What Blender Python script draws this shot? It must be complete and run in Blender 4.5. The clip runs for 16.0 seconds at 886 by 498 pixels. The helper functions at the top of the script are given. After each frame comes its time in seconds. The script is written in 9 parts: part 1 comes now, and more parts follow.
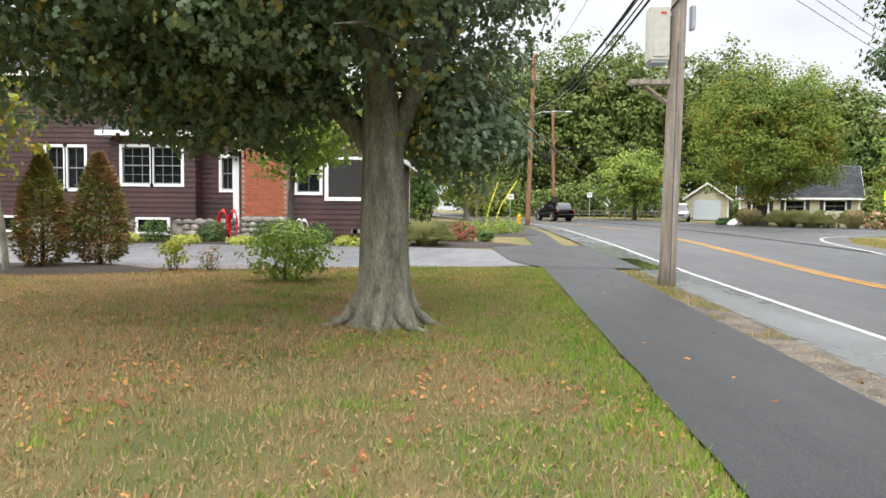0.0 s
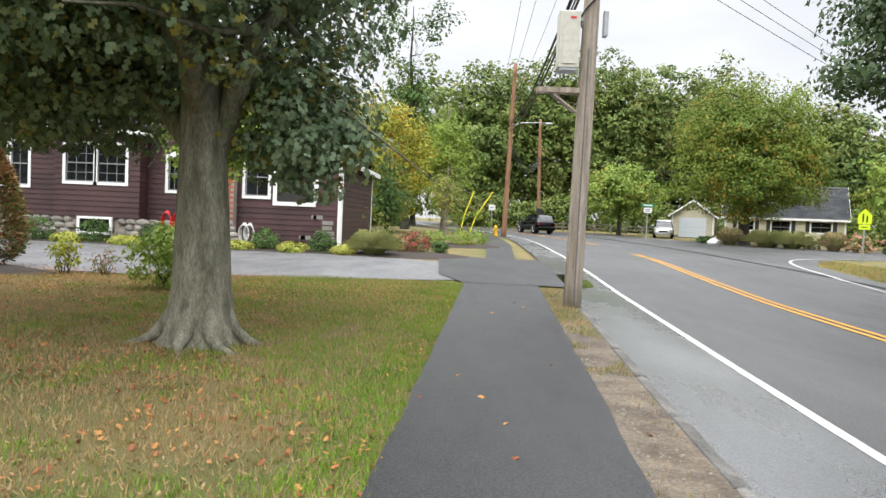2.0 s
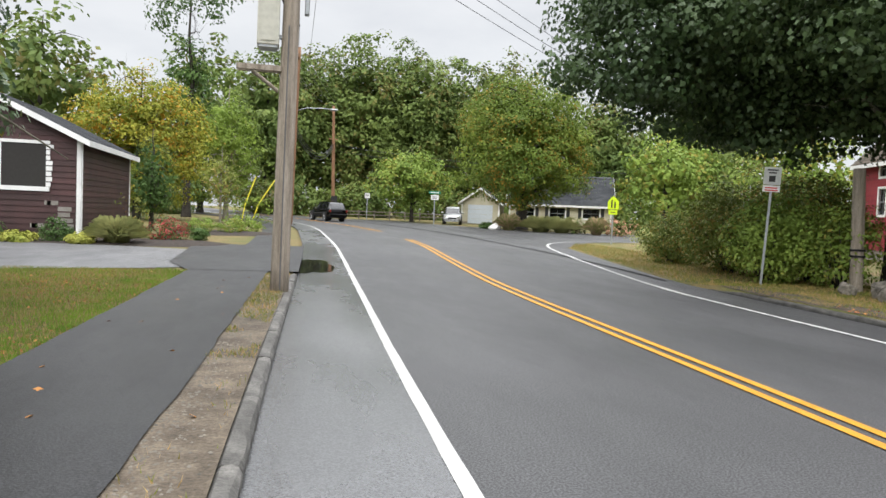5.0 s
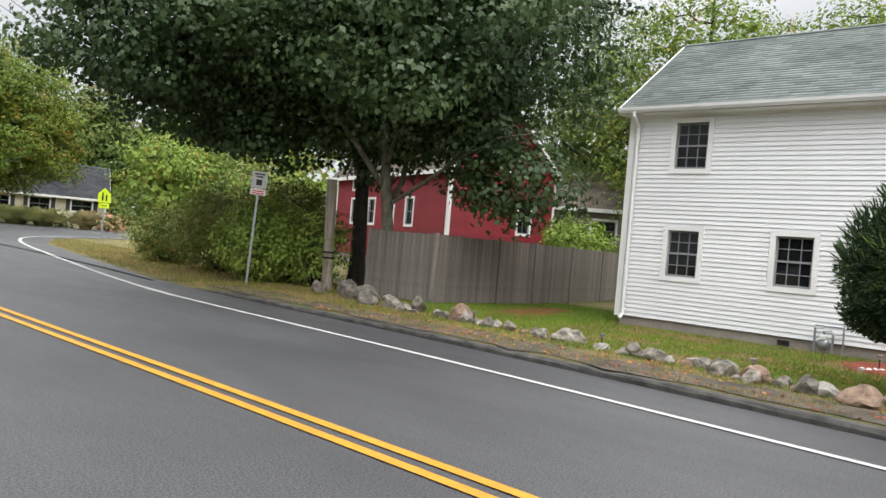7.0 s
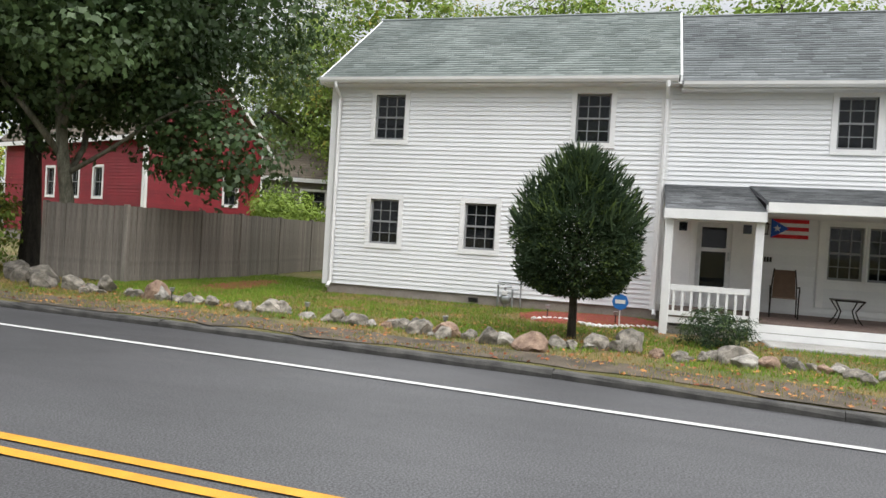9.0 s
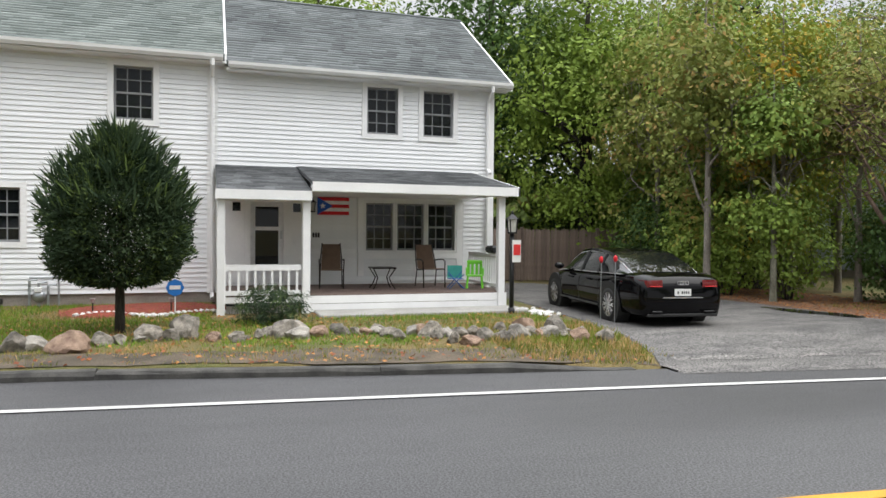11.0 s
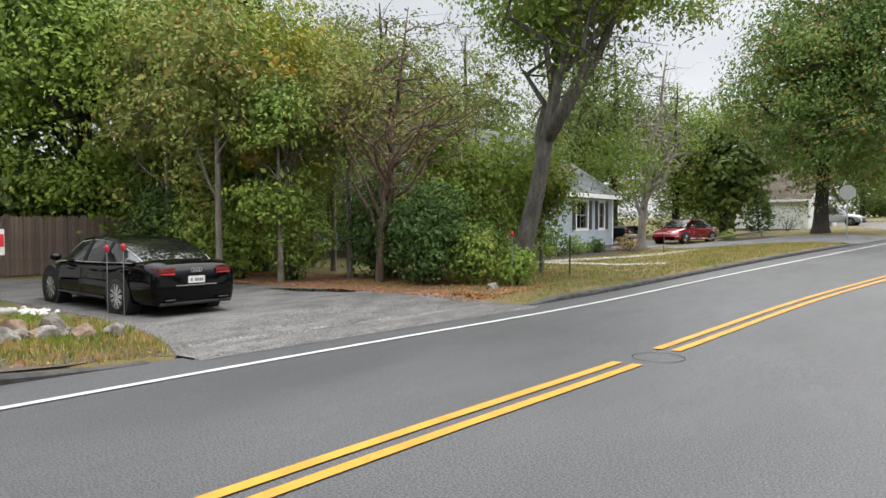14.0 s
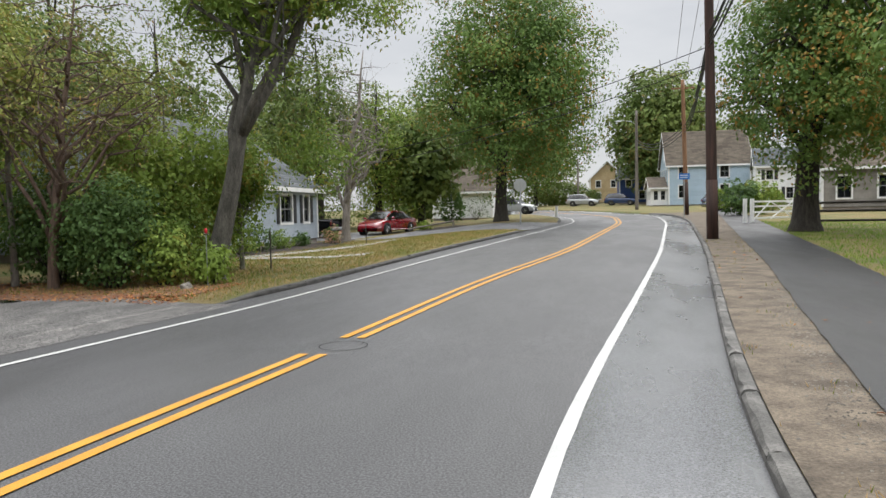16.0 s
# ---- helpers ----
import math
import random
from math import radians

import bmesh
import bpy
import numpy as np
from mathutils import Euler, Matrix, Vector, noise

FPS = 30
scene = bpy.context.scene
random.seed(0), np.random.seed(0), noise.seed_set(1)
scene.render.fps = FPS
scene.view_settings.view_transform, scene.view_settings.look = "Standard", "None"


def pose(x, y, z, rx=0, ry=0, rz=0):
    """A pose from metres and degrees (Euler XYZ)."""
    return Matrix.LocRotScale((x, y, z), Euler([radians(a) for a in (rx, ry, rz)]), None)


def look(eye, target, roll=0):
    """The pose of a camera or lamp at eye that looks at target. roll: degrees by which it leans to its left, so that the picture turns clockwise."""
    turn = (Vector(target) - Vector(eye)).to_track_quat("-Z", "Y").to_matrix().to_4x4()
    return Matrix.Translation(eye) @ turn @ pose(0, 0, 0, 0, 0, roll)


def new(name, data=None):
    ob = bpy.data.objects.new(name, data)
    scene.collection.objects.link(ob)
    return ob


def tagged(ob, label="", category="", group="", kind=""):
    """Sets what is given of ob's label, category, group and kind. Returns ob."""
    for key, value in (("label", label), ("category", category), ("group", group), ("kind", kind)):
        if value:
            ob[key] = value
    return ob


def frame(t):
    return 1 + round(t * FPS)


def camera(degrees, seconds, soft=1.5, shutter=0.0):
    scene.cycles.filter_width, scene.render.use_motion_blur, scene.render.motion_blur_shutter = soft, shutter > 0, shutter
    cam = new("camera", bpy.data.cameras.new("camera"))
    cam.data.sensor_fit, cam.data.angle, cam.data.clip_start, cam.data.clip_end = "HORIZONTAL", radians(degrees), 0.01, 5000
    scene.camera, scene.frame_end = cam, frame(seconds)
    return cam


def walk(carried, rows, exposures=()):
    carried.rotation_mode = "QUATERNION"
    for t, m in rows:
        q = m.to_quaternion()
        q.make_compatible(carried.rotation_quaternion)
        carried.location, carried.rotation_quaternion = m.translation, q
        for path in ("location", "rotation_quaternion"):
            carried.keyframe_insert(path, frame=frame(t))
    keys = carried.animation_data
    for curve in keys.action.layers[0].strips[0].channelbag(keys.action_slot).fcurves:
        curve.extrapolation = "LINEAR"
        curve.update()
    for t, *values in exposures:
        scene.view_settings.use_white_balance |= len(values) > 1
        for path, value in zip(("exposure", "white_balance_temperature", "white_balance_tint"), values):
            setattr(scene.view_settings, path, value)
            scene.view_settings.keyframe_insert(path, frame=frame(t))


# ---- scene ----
cam = camera(63.91, 16.0)
PATH = [
    (0, pose(0.523, 0.540, 1.515, 86.84, -0.66, 2.19)),
    (0.5, pose(1.076, 0.832, 1.582, 87.38, -0.11, -0.10)),
    (1, pose(1.595, 1.001, 1.598, 87.04, -1.69, 0.95)),
    (1.5, pose(2.039, 1.187, 1.592, 87.26, -1.66, 2.04)),
    (2, pose(2.456, 1.425, 1.603, 87.53, -2.54, 2.36)),
    (2.5, pose(2.873, 1.625, 1.594, 87.92, -2.29, 1.91)),
    (3, pose(3.224, 1.827, 1.582, 88.40, -2.46, 0.79)),
    (3.2, pose(3.353, 1.895, 1.574, 88.55, -2.73, 0.24)),
    (5.3, pose(4.485, 1.449, 1.567, 86.81, -2.95, -17.75)),
    (5.5, pose(4.553, 1.456, 1.569, 86.80, -3.55, -21.90)),
    (6, pose(4.653, 1.503, 1.579, 87.92, -4.62, -33.52)),
    (6.5, pose(4.742, 1.527, 1.586, 89.07, -5.03, -43.61)),
    (7, pose(4.843, 1.532, 1.588, 89.68, -4.93, -51.14)),
    (7.5, pose(4.888, 1.488, 1.582, 89.94, -4.44, -57.17)),
    (8, pose(4.941, 1.467, 1.584, 89.93, -3.81, -62.52)),
    (8.2, pose(4.959, 1.458, 1.581, 89.87, -3.74, -64.53)),
    (10.3, pose(5.084, 1.273, 1.575, 88.16, -1.58, -94.32)),
    (10.5, pose(5.094, 1.252, 1.580, 88.33, -1.05, -98.08)),
    (11, pose(5.154, 1.226, 1.580, 88.71, -0.55, -108.09)),
    (11.5, pose(5.193, 1.198, 1.575, 88.99, -0.10, -116.40)),
    (12, pose(5.226, 1.223, 1.571, 88.83, 0.01, -123.42)),
    (12.5, pose(5.267, 1.247, 1.570, 88.29, -0.19, -129.55)),
    (13, pose(5.267, 1.242, 1.578, 87.80, -0.48, -135.03)),
    (13.5, pose(5.239, 1.224, 1.578, 87.73, -0.33, -140.34)),
    (14, pose(5.211, 1.190, 1.576, 87.79, 0.03, -146.03)),
    (14.5, pose(5.140, 1.176, 1.579, 87.86, 0.27, -151.36)),
    (15, pose(5.036, 1.179, 1.582, 88.00, 0.67, -155.90)),
    (15.5, pose(4.945, 1.186, 1.592, 87.76, 0.79, -160.88)),
    (16, pose(4.842, 1.192, 1.606, 86.99, 1.20, -168.93)),
]
walk(cam, PATH, [(0, 1.16), (2.5, 1.08), (5.5, 0.84), (8, 0.8), (10.5, 0.8), (13, 0.87), (14.5, 0.8), (16, 0.6)])

# ---- world, sun, exposure ----
world = bpy.data.worlds.new("overcast_sky")
scene.world = world
world.use_nodes = True
wn, wl = world.node_tree.nodes, world.node_tree.links
wn.clear()
sky = wn.new("ShaderNodeTexSky")
sky.sky_type, sky.sun_disc = "NISHITA", False
sky.sun_elevation, sky.sun_rotation = radians(48), radians(200)
sky_gain = wn.new("ShaderNodeMixRGB")
sky_gain.blend_type, sky_gain.inputs[0].default_value, sky_gain.inputs[2].default_value = "MULTIPLY", 1.0, (0.1, 0.1, 0.1, 1)
coord = wn.new("ShaderNodeTexCoord")
squash = wn.new("ShaderNodeMapping")
squash.inputs["Scale"].default_value = (1.0, 1.0, 2.6)
cloud = wn.new("ShaderNodeTexNoise")
cloud.inputs["Scale"].default_value, cloud.inputs["Detail"].default_value, cloud.inputs["Roughness"].default_value = 2.2, 6.0, 0.55
tone = wn.new("ShaderNodeValToRGB")
tone.color_ramp.elements[0].position, tone.color_ramp.elements[0].color = 0.34, (0.74, 0.76, 0.80, 1)
tone.color_ramp.elements[1].position, tone.color_ramp.elements[1].color = 0.60, (0.93, 0.94, 0.96, 1)
cover = wn.new("ShaderNodeMixRGB")
cover.inputs[0].default_value = 0.93
back = wn.new("ShaderNodeBackground")
back.inputs["Strength"].default_value = 1.0
wout = wn.new("ShaderNodeOutputWorld")
wl.new(sky.outputs[0], sky_gain.inputs[1])
wl.new(coord.outputs["Generated"], squash.inputs[0])
wl.new(squash.outputs[0], cloud.inputs["Vector"])
wl.new(cloud.outputs["Fac"], tone.inputs[0])
up_axis = wn.new("ShaderNodeSeparateXYZ")
rise = wn.new("ShaderNodeMapRange")
rise.inputs["From Min"].default_value, rise.inputs["From Max"].default_value = 0.3, 1.0
rise.inputs["To Min"].default_value, rise.inputs["To Max"].default_value = 0.52, 2.7
overcast = wn.new("ShaderNodeMixRGB")
overcast.blend_type, overcast.inputs[0].default_value = "MULTIPLY", 1.0
wl.new(coord.outputs["Generated"], up_axis.inputs[0])
wl.new(up_axis.outputs["Z"], rise.inputs["Value"])
wl.new(tone.outputs[0], overcast.inputs[1])
wl.new(rise.outputs[0], overcast.inputs[2])
wl.new(sky_gain.outputs[0], cover.inputs[1])
wl.new(overcast.outputs[0], cover.inputs[2])
wl.new(cover.outputs[0], back.inputs[0])
wl.new(back.outputs[0], wout.inputs[0])

sun_data = bpy.data.lights.new("sun", "SUN")
sun_data.energy, sun_data.angle, sun_data.color = 1.3, radians(60), (1.0, 0.97, 0.92)
sun = new("sun", sun_data)
sun.matrix_world = look((0, 0, 60), (14, 36, 0))

# ---- materials ----
MATS = {}


def nodes_of(name):
    m = bpy.data.materials.new(name)
    m.use_nodes = True
    nt = m.node_tree
    return m, nt, nt.nodes["Principled BSDF"]


def link(nt, a, b):
    nt.links.new(a, b)


def ramp(nt, fac, stops):
    r = nt.nodes.new("ShaderNodeValToRGB")
    while len(r.color_ramp.elements) < len(stops):
        r.color_ramp.elements.new(0.5)
    for e, (p, c) in zip(r.color_ramp.elements, stops):
        e.position, e.color = p, (*c, 1)
    link(nt, fac, r.inputs[0])
    return r.outputs[0]


def noise_fac(nt, scale, detail=4.0, rough=0.6, stretch=None, distortion=0.0):
    tc = nt.nodes.new("ShaderNodeTexCoord")
    n = nt.nodes.new("ShaderNodeTexNoise")
    n.inputs["Scale"].default_value, n.inputs["Detail"].default_value = scale, detail
    n.inputs["Roughness"].default_value, n.inputs["Distortion"].default_value = rough, distortion
    src = tc.outputs["Object"]
    if stretch:
        mp = nt.nodes.new("ShaderNodeMapping")
        mp.inputs["Scale"].default_value = stretch
        link(nt, src, mp.inputs[0])
        src = mp.outputs[0]
    link(nt, src, n.inputs["Vector"])
    return n.outputs["Fac"]


def mix(nt, fac, a, b, mode="MIX"):
    m = nt.nodes.new("ShaderNodeMixRGB")
    m.blend_type = mode
    for k, v in ((0, fac), (1, a), (2, b)):
        if isinstance(v, (int, float)):
            m.inputs[k].default_value = v
        elif isinstance(v, tuple):
            m.inputs[k].default_value = (*v, 1)
        else:
            link(nt, v, m.inputs[k])
    return m.outputs[0]


def bump(nt, bsdf, fac, strength, dist=0.01):
    b = nt.nodes.new("ShaderNodeBump")
    b.inputs["Strength"].default_value, b.inputs["Distance"].default_value = strength, dist
    link(nt, fac, b.inputs["Height"])
    link(nt, b.outputs[0], bsdf.inputs["Normal"])


def surface(name, a, b, scale=3.0, fine=40.0, rough=0.7, metal=0.0, relief=0.25, stretch=None, vary=0.0, spread=(0.35, 0.65), coat=0.0, ramp_fine=0.35, island=False):
    """A two-scale surface: colour a to b by large noise, darkened a little by fine grain, with relief."""
    m, nt, p = nodes_of(name)
    big = noise_fac(nt, scale, 5, 0.6, stretch)
    small = noise_fac(nt, fine, 3, 0.7, stretch)
    col = ramp(nt, big, ((spread[0], a), (spread[1], b)))
    grain = ramp(nt, small, ((0.3, (1 - ramp_fine,) * 3), (0.7, (1, 1, 1))))
    col = mix(nt, 1.0, col, grain, "MULTIPLY")
    if vary:
        if island:
            info = nt.nodes.new("ShaderNodeNewGeometry")
            rnd = info.outputs["Random Per Island"]
        else:
            info = nt.nodes.new("ShaderNodeObjectInfo")
            rnd = info.outputs["Random"]
        col = mix(nt, 1.0, col, ramp(nt, rnd, ((0.0, (1 - vary,) * 3), (1.0, (1 + vary * 0.4,) * 3))), "MULTIPLY")
    link(nt, col, p.inputs["Base Color"])
    p.inputs["Roughness"].default_value, p.inputs["Metallic"].default_value = rough, metal
    p.inputs["Coat Weight"].default_value = coat
    bump(nt, p, small, relief)
    MATS[name] = m
    return m


def plain(name, col, rough=0.5, metal=0.0, coat=0.0, shine=0.5):
    m, nt, p = nodes_of(name)
    f = noise_fac(nt, 9.0, 4)
    c2 = tuple(v * 0.86 for v in col)
    link(nt, ramp(nt, f, ((0.35, c2), (0.6, col))), p.inputs["Base Color"])
    p.inputs["Roughness"].default_value, p.inputs["Metallic"].default_value, p.inputs["Coat Weight"].default_value = rough, metal, coat
    p.inputs["Specular IOR Level"].default_value = shine
    MATS[name] = m
    return m


def foliage(name, dark, light, odd=None, odd_share=0.1, patch=0.35, gloss=0.45, shine=0.16):
    """Leaf material: each leaf its own tone, drifting over patches of the crown, some light passing through."""
    m, nt, p = nodes_of(name)
    dark, light, odd = [c and (c[0] * 1.05, c[1] * 0.92, c[2] * 1.12) for c in (dark, light, odd)]
    geo = nt.nodes.new("ShaderNodeNewGeometry")
    rnd = geo.outputs["Random Per Island"]
    big = noise_fac(nt, patch, 3, 0.6)
    col = mix(nt, 0.62, ramp(nt, rnd, ((0.0, dark), (1.0, light))), ramp(nt, big, ((0.35, dark), (0.65, light))))
    if odd:
        pick = nt.nodes.new("ShaderNodeMath")
        pick.operation = "MULTIPLY_ADD"
        pick.inputs[1].default_value, pick.inputs[2].default_value = 0.45, 0.0
        link(nt, rnd, pick.inputs[0])
        add = nt.nodes.new("ShaderNodeMath")
        add.operation = "ADD"
        link(nt, pick.outputs[0], add.inputs[0])
        link(nt, noise_fac(nt, patch * 1.7, 3, 0.6), add.inputs[1])
        cut = 0.95 - odd_share
        col = mix(nt, ramp(nt, add.outputs[0], ((cut - 0.06, (0, 0, 0)), (cut + 0.06, (1, 1, 1)))), col, odd)
    link(nt, col, p.inputs["Base Color"])
    p.inputs["Roughness"].default_value = gloss + 0.12
    p.inputs["Specular IOR Level"].default_value = shine
    tr = nt.nodes.new("ShaderNodeBsdfTranslucent")
    link(nt, col, tr.inputs[0])
    ms = nt.nodes.new("ShaderNodeMixShader")
    ms.inputs[0].default_value = 0.22
    link(nt, p.outputs[0], ms.inputs[1])
    link(nt, tr.outputs[0], ms.inputs[2])
    link(nt, ms.outputs[0], nt.nodes["Material Output"].inputs[0])
    MATS[name] = m
    return m


def glass(name, tint, rough=0.03, solid=0.82, shine=0.5):
    m, nt, p = nodes_of(name)
    p.inputs["Base Color"].default_value = (*tint, 1)
    p.inputs["Roughness"].default_value = rough
    p.inputs["Specular IOR Level"].default_value = shine
    clear = nt.nodes.new("ShaderNodeBsdfTransparent")
    clear.inputs[0].default_value = (0.75, 0.8, 0.8, 1)
    ms = nt.nodes.new("ShaderNodeMixShader")
    ms.inputs[0].default_value = solid
    link(nt, p.outputs[0], ms.inputs[2])
    link(nt, clear.outputs[0], ms.inputs[1])
    link(nt, ms.outputs[0], nt.nodes["Material Output"].inputs[0])
    MATS[name] = m
    return m


def asphalt(name, a, b, wet, speck=0.5, fine=75.0, scale=0.35, shine=0.5, relief=0.8):
    """Damp asphalt: fine stones, broad stains, sheen that comes and goes with the damp."""
    m, nt, p = nodes_of(name)
    big = noise_fac(nt, scale, 6, 0.6, (1, 0.45, 1))
    grit = noise_fac(nt, fine, 2, 0.8)
    col = ramp(nt, big, ((0.32, a), (0.68, b)))
    col = mix(nt, speck, col, mix(nt, 1.0, col, ramp(nt, grit, ((0.4, (0.12,) * 3), (0.62, (2.6,) * 3))), "MULTIPLY"))
    link(nt, col, p.inputs["Base Color"])
    p.inputs["Specular IOR Level"].default_value = shine
    damp = noise_fac(nt, scale * 1.3, 5, 0.65, (1, 0.3, 1))
    link(nt, ramp(nt, damp, ((0.38, (wet[0],) * 3), (0.62, (wet[1],) * 3))), p.inputs["Roughness"])
    bump(nt, p, grit, relief, 0.008)
    MATS[name] = m
    return m


asphalt("road_asphalt", (0.026, 0.026, 0.0275), (0.043, 0.043, 0.045), (0.46, 0.6), 1.0, 60, 0.35, 0.65, 0.15)
asphalt("shoulder_asphalt", (0.072, 0.074, 0.077), (0.112, 0.114, 0.118), (0.2, 0.36), 0.35, 60, 0.35, 0.95, 0.05)
asphalt("path_asphalt", (0.008, 0.008, 0.0088), (0.0155, 0.0155, 0.0168), (0.46, 0.6), 1.0, 60, 0.35, 0.48, 0.25)
asphalt("drive_asphalt", (0.075, 0.075, 0.079), (0.115, 0.115, 0.118), (0.45, 0.65), 0.6, 70, 0.8)
asphalt("old_drive", (0.055, 0.053, 0.052), (0.115, 0.11, 0.104), (0.6, 0.8), 0.95, 42, 2.4, 0.3)
asphalt("worn_edge", (0.085, 0.082, 0.078), (0.165, 0.158, 0.148), (0.7, 0.85), 0.9, 38, 3.0, 0.25)
surface("line_white", (0.42, 0.42, 0.41), (0.55, 0.55, 0.53), 3, 90, 0.55, ramp_fine=0.25)
surface("line_yellow", (0.50, 0.225, 0.012), (0.60, 0.29, 0.018), 3, 90, 0.55, ramp_fine=0.25)
surface("puddle_water", (0.02, 0.02, 0.018), (0.03, 0.028, 0.025), 3, 20, 0.04, relief=0.0)
surface("concrete", (0.32, 0.31, 0.29), (0.42, 0.41, 0.38), 2, 60, 0.85)
surface("kerb_stone", (0.085, 0.082, 0.076), (0.22, 0.21, 0.195), 3.5, 45, 0.85, vary=0.25, relief=1.0, ramp_fine=0.5)
surface("kerb_berm", (0.03, 0.029, 0.027), (0.09, 0.086, 0.078), 3, 60, 0.85, vary=0.2, relief=0.7)
surface("dirt", (0.09, 0.07, 0.05), (0.22, 0.176, 0.128), 2.6, 38, 0.95, relief=1.0, ramp_fine=0.6)
surface("verge_soil", (0.055, 0.045, 0.03), (0.15, 0.115, 0.078), 2.6, 38, 0.95, relief=1.0, ramp_fine=0.6)
surface("mulch_dark", (0.018, 0.013, 0.01), (0.05, 0.034, 0.024), 6, 50, 0.95, relief=1.0)
surface("mulch_red", (0.17, 0.03, 0.016), (0.30, 0.06, 0.032), 6, 50, 0.95, relief=1.0)
surface("leaf_litter", (0.13, 0.07, 0.04), (0.26, 0.14, 0.075), 5, 40, 0.95, relief=1.0)
surface("white_siding", (0.74, 0.75, 0.76), (0.82, 0.83, 0.84), 1.2, 30, 0.5, vary=0.05, relief=0.05, ramp_fine=0.06)
surface("white_trim", (0.76, 0.76, 0.76), (0.84, 0.84, 0.83), 1.5, 30, 0.5, relief=0.05, ramp_fine=0.05)
surface("aged_white", (0.58, 0.58, 0.56), (0.70, 0.70, 0.68), 1.5, 30, 0.6, relief=0.08, ramp_fine=0.1)
surface("brown_siding", (0.040, 0.014, 0.014), (0.075, 0.028, 0.028), 0.9, 25, 0.6, vary=0.25, relief=0.2, island=True)
surface("red_siding", (0.23, 0.012, 0.022), (0.32, 0.022, 0.035), 0.8, 25, 0.6, vary=0.12, island=True)
surface("grey_blue_siding", (0.40, 0.46, 0.53), (0.52, 0.58, 0.65), 0.8, 25, 0.6, vary=0.08, island=True)
surface("pale_blue_siding", (0.42, 0.55, 0.66), (0.5, 0.63, 0.74), 0.8, 25, 0.6, vary=0.06, island=True)
surface("deep_blue_siding", (0.03, 0.07, 0.25), (0.04, 0.1, 0.32), 0.8, 25, 0.6, vary=0.06, island=True)
surface("cream_siding", (0.52, 0.48, 0.34), (0.62, 0.58, 0.44), 0.8, 25, 0.6, vary=0.06, island=True)
surface("tan_siding", (0.45, 0.33, 0.17), (0.55, 0.42, 0.24), 0.8, 25, 0.6, vary=0.06, island=True)
surface("grey_siding", (0.22, 0.2, 0.18), (0.33, 0.31, 0.28), 0.8, 25, 0.7, vary=0.15, island=True)
surface("shingle_grey", (0.13, 0.145, 0.15), (0.21, 0.23, 0.235), 0.7, 60, 0.9, vary=0.35, relief=0.7, island=True)
surface("shingle_green_grey", (0.17, 0.20, 0.19), (0.25, 0.285, 0.27), 0.7, 60, 0.9, vary=0.3, relief=0.7, island=True)
surface("shingle_dark", (0.045, 0.05, 0.058), (0.085, 0.09, 0.1), 0.7, 60, 0.9, vary=0.3, relief=0.7, island=True)
surface("shingle_porch", (0.07, 0.075, 0.08), (0.17, 0.178, 0.185), 0.9, 60, 0.9, vary=0.5, relief=0.8, island=True)
surface("shingle_brown", (0.17, 0.14, 0.11), (0.25, 0.21, 0.165), 0.7, 60, 0.9, vary=0.3, relief=0.7, island=True)
surface("foundation", (0.28, 0.24, 0.21), (0.38, 0.34, 0.3), 1.5, 40, 0.9)
surface("brick", (0.36, 0.095, 0.045), (0.50, 0.15, 0.075), 4, 60, 0.85, vary=0.25, relief=0.5)
surface("mortar", (0.32, 0.27, 0.23), (0.42, 0.36, 0.31), 4, 60, 0.95)
surface("fieldstone", (0.20, 0.185, 0.165), (0.44, 0.41, 0.36), 1.3, 30, 0.9, vary=0.35, relief=0.9)
surface("rock", (0.12, 0.11, 0.092), (0.38, 0.34, 0.285), 1.6, 14, 0.92, vary=0.45, relief=1.0)
surface("rock_rust", (0.2, 0.125, 0.09), (0.40, 0.28, 0.2), 2.2, 24, 0.92, vary=0.2, relief=1.0)
surface("weathered_pole", (0.29, 0.24, 0.19), (0.52, 0.45, 0.375), 2.2, 26, 0.9, stretch=(6, 6, 0.35), relief=0.8, ramp_fine=0.5)
surface("brown_pole", (0.24, 0.12, 0.06), (0.36, 0.2, 0.11), 2.2, 26, 0.85, stretch=(6, 6, 0.35), relief=0.6, ramp_fine=0.45)
surface("tar_pole", (0.035, 0.018, 0.014), (0.085, 0.04, 0.028), 2.2, 26, 0.8, stretch=(6, 6, 0.35), relief=0.6, ramp_fine=0.45)
surface("fence_grey", (0.19, 0.165, 0.14), (0.34, 0.305, 0.265), 1.4, 22, 0.9, stretch=(5, 5, 0.3), vary=0.28, relief=0.6, ramp_fine=0.45)
surface("fence_brown", (0.18, 0.13, 0.105), (0.31, 0.235, 0.19), 1.4, 22, 0.9, stretch=(5, 5, 0.3), vary=0.28, relief=0.6, ramp_fine=0.45)
surface("deck_brown", (0.13, 0.09, 0.075), (0.19, 0.135, 0.115), 2, 40, 0.75, stretch=(4, 0.4, 4))
surface("bark_grey", (0.15, 0.145, 0.105), (0.34, 0.325, 0.25), 3.5, 22, 0.95, stretch=(3, 3, 0.7), relief=1.0, ramp_fine=0.6)
surface("bark_mid", (0.08, 0.074, 0.062), (0.19, 0.175, 0.148), 3.5, 22, 0.95, stretch=(3, 3, 0.7), relief=1.0, ramp_fine=0.6)
surface("bark_dark", (0.035, 0.03, 0.025), (0.085, 0.073, 0.06), 3.5, 18, 0.95, stretch=(3, 3, 0.6), relief=1.0, ramp_fine=0.6)
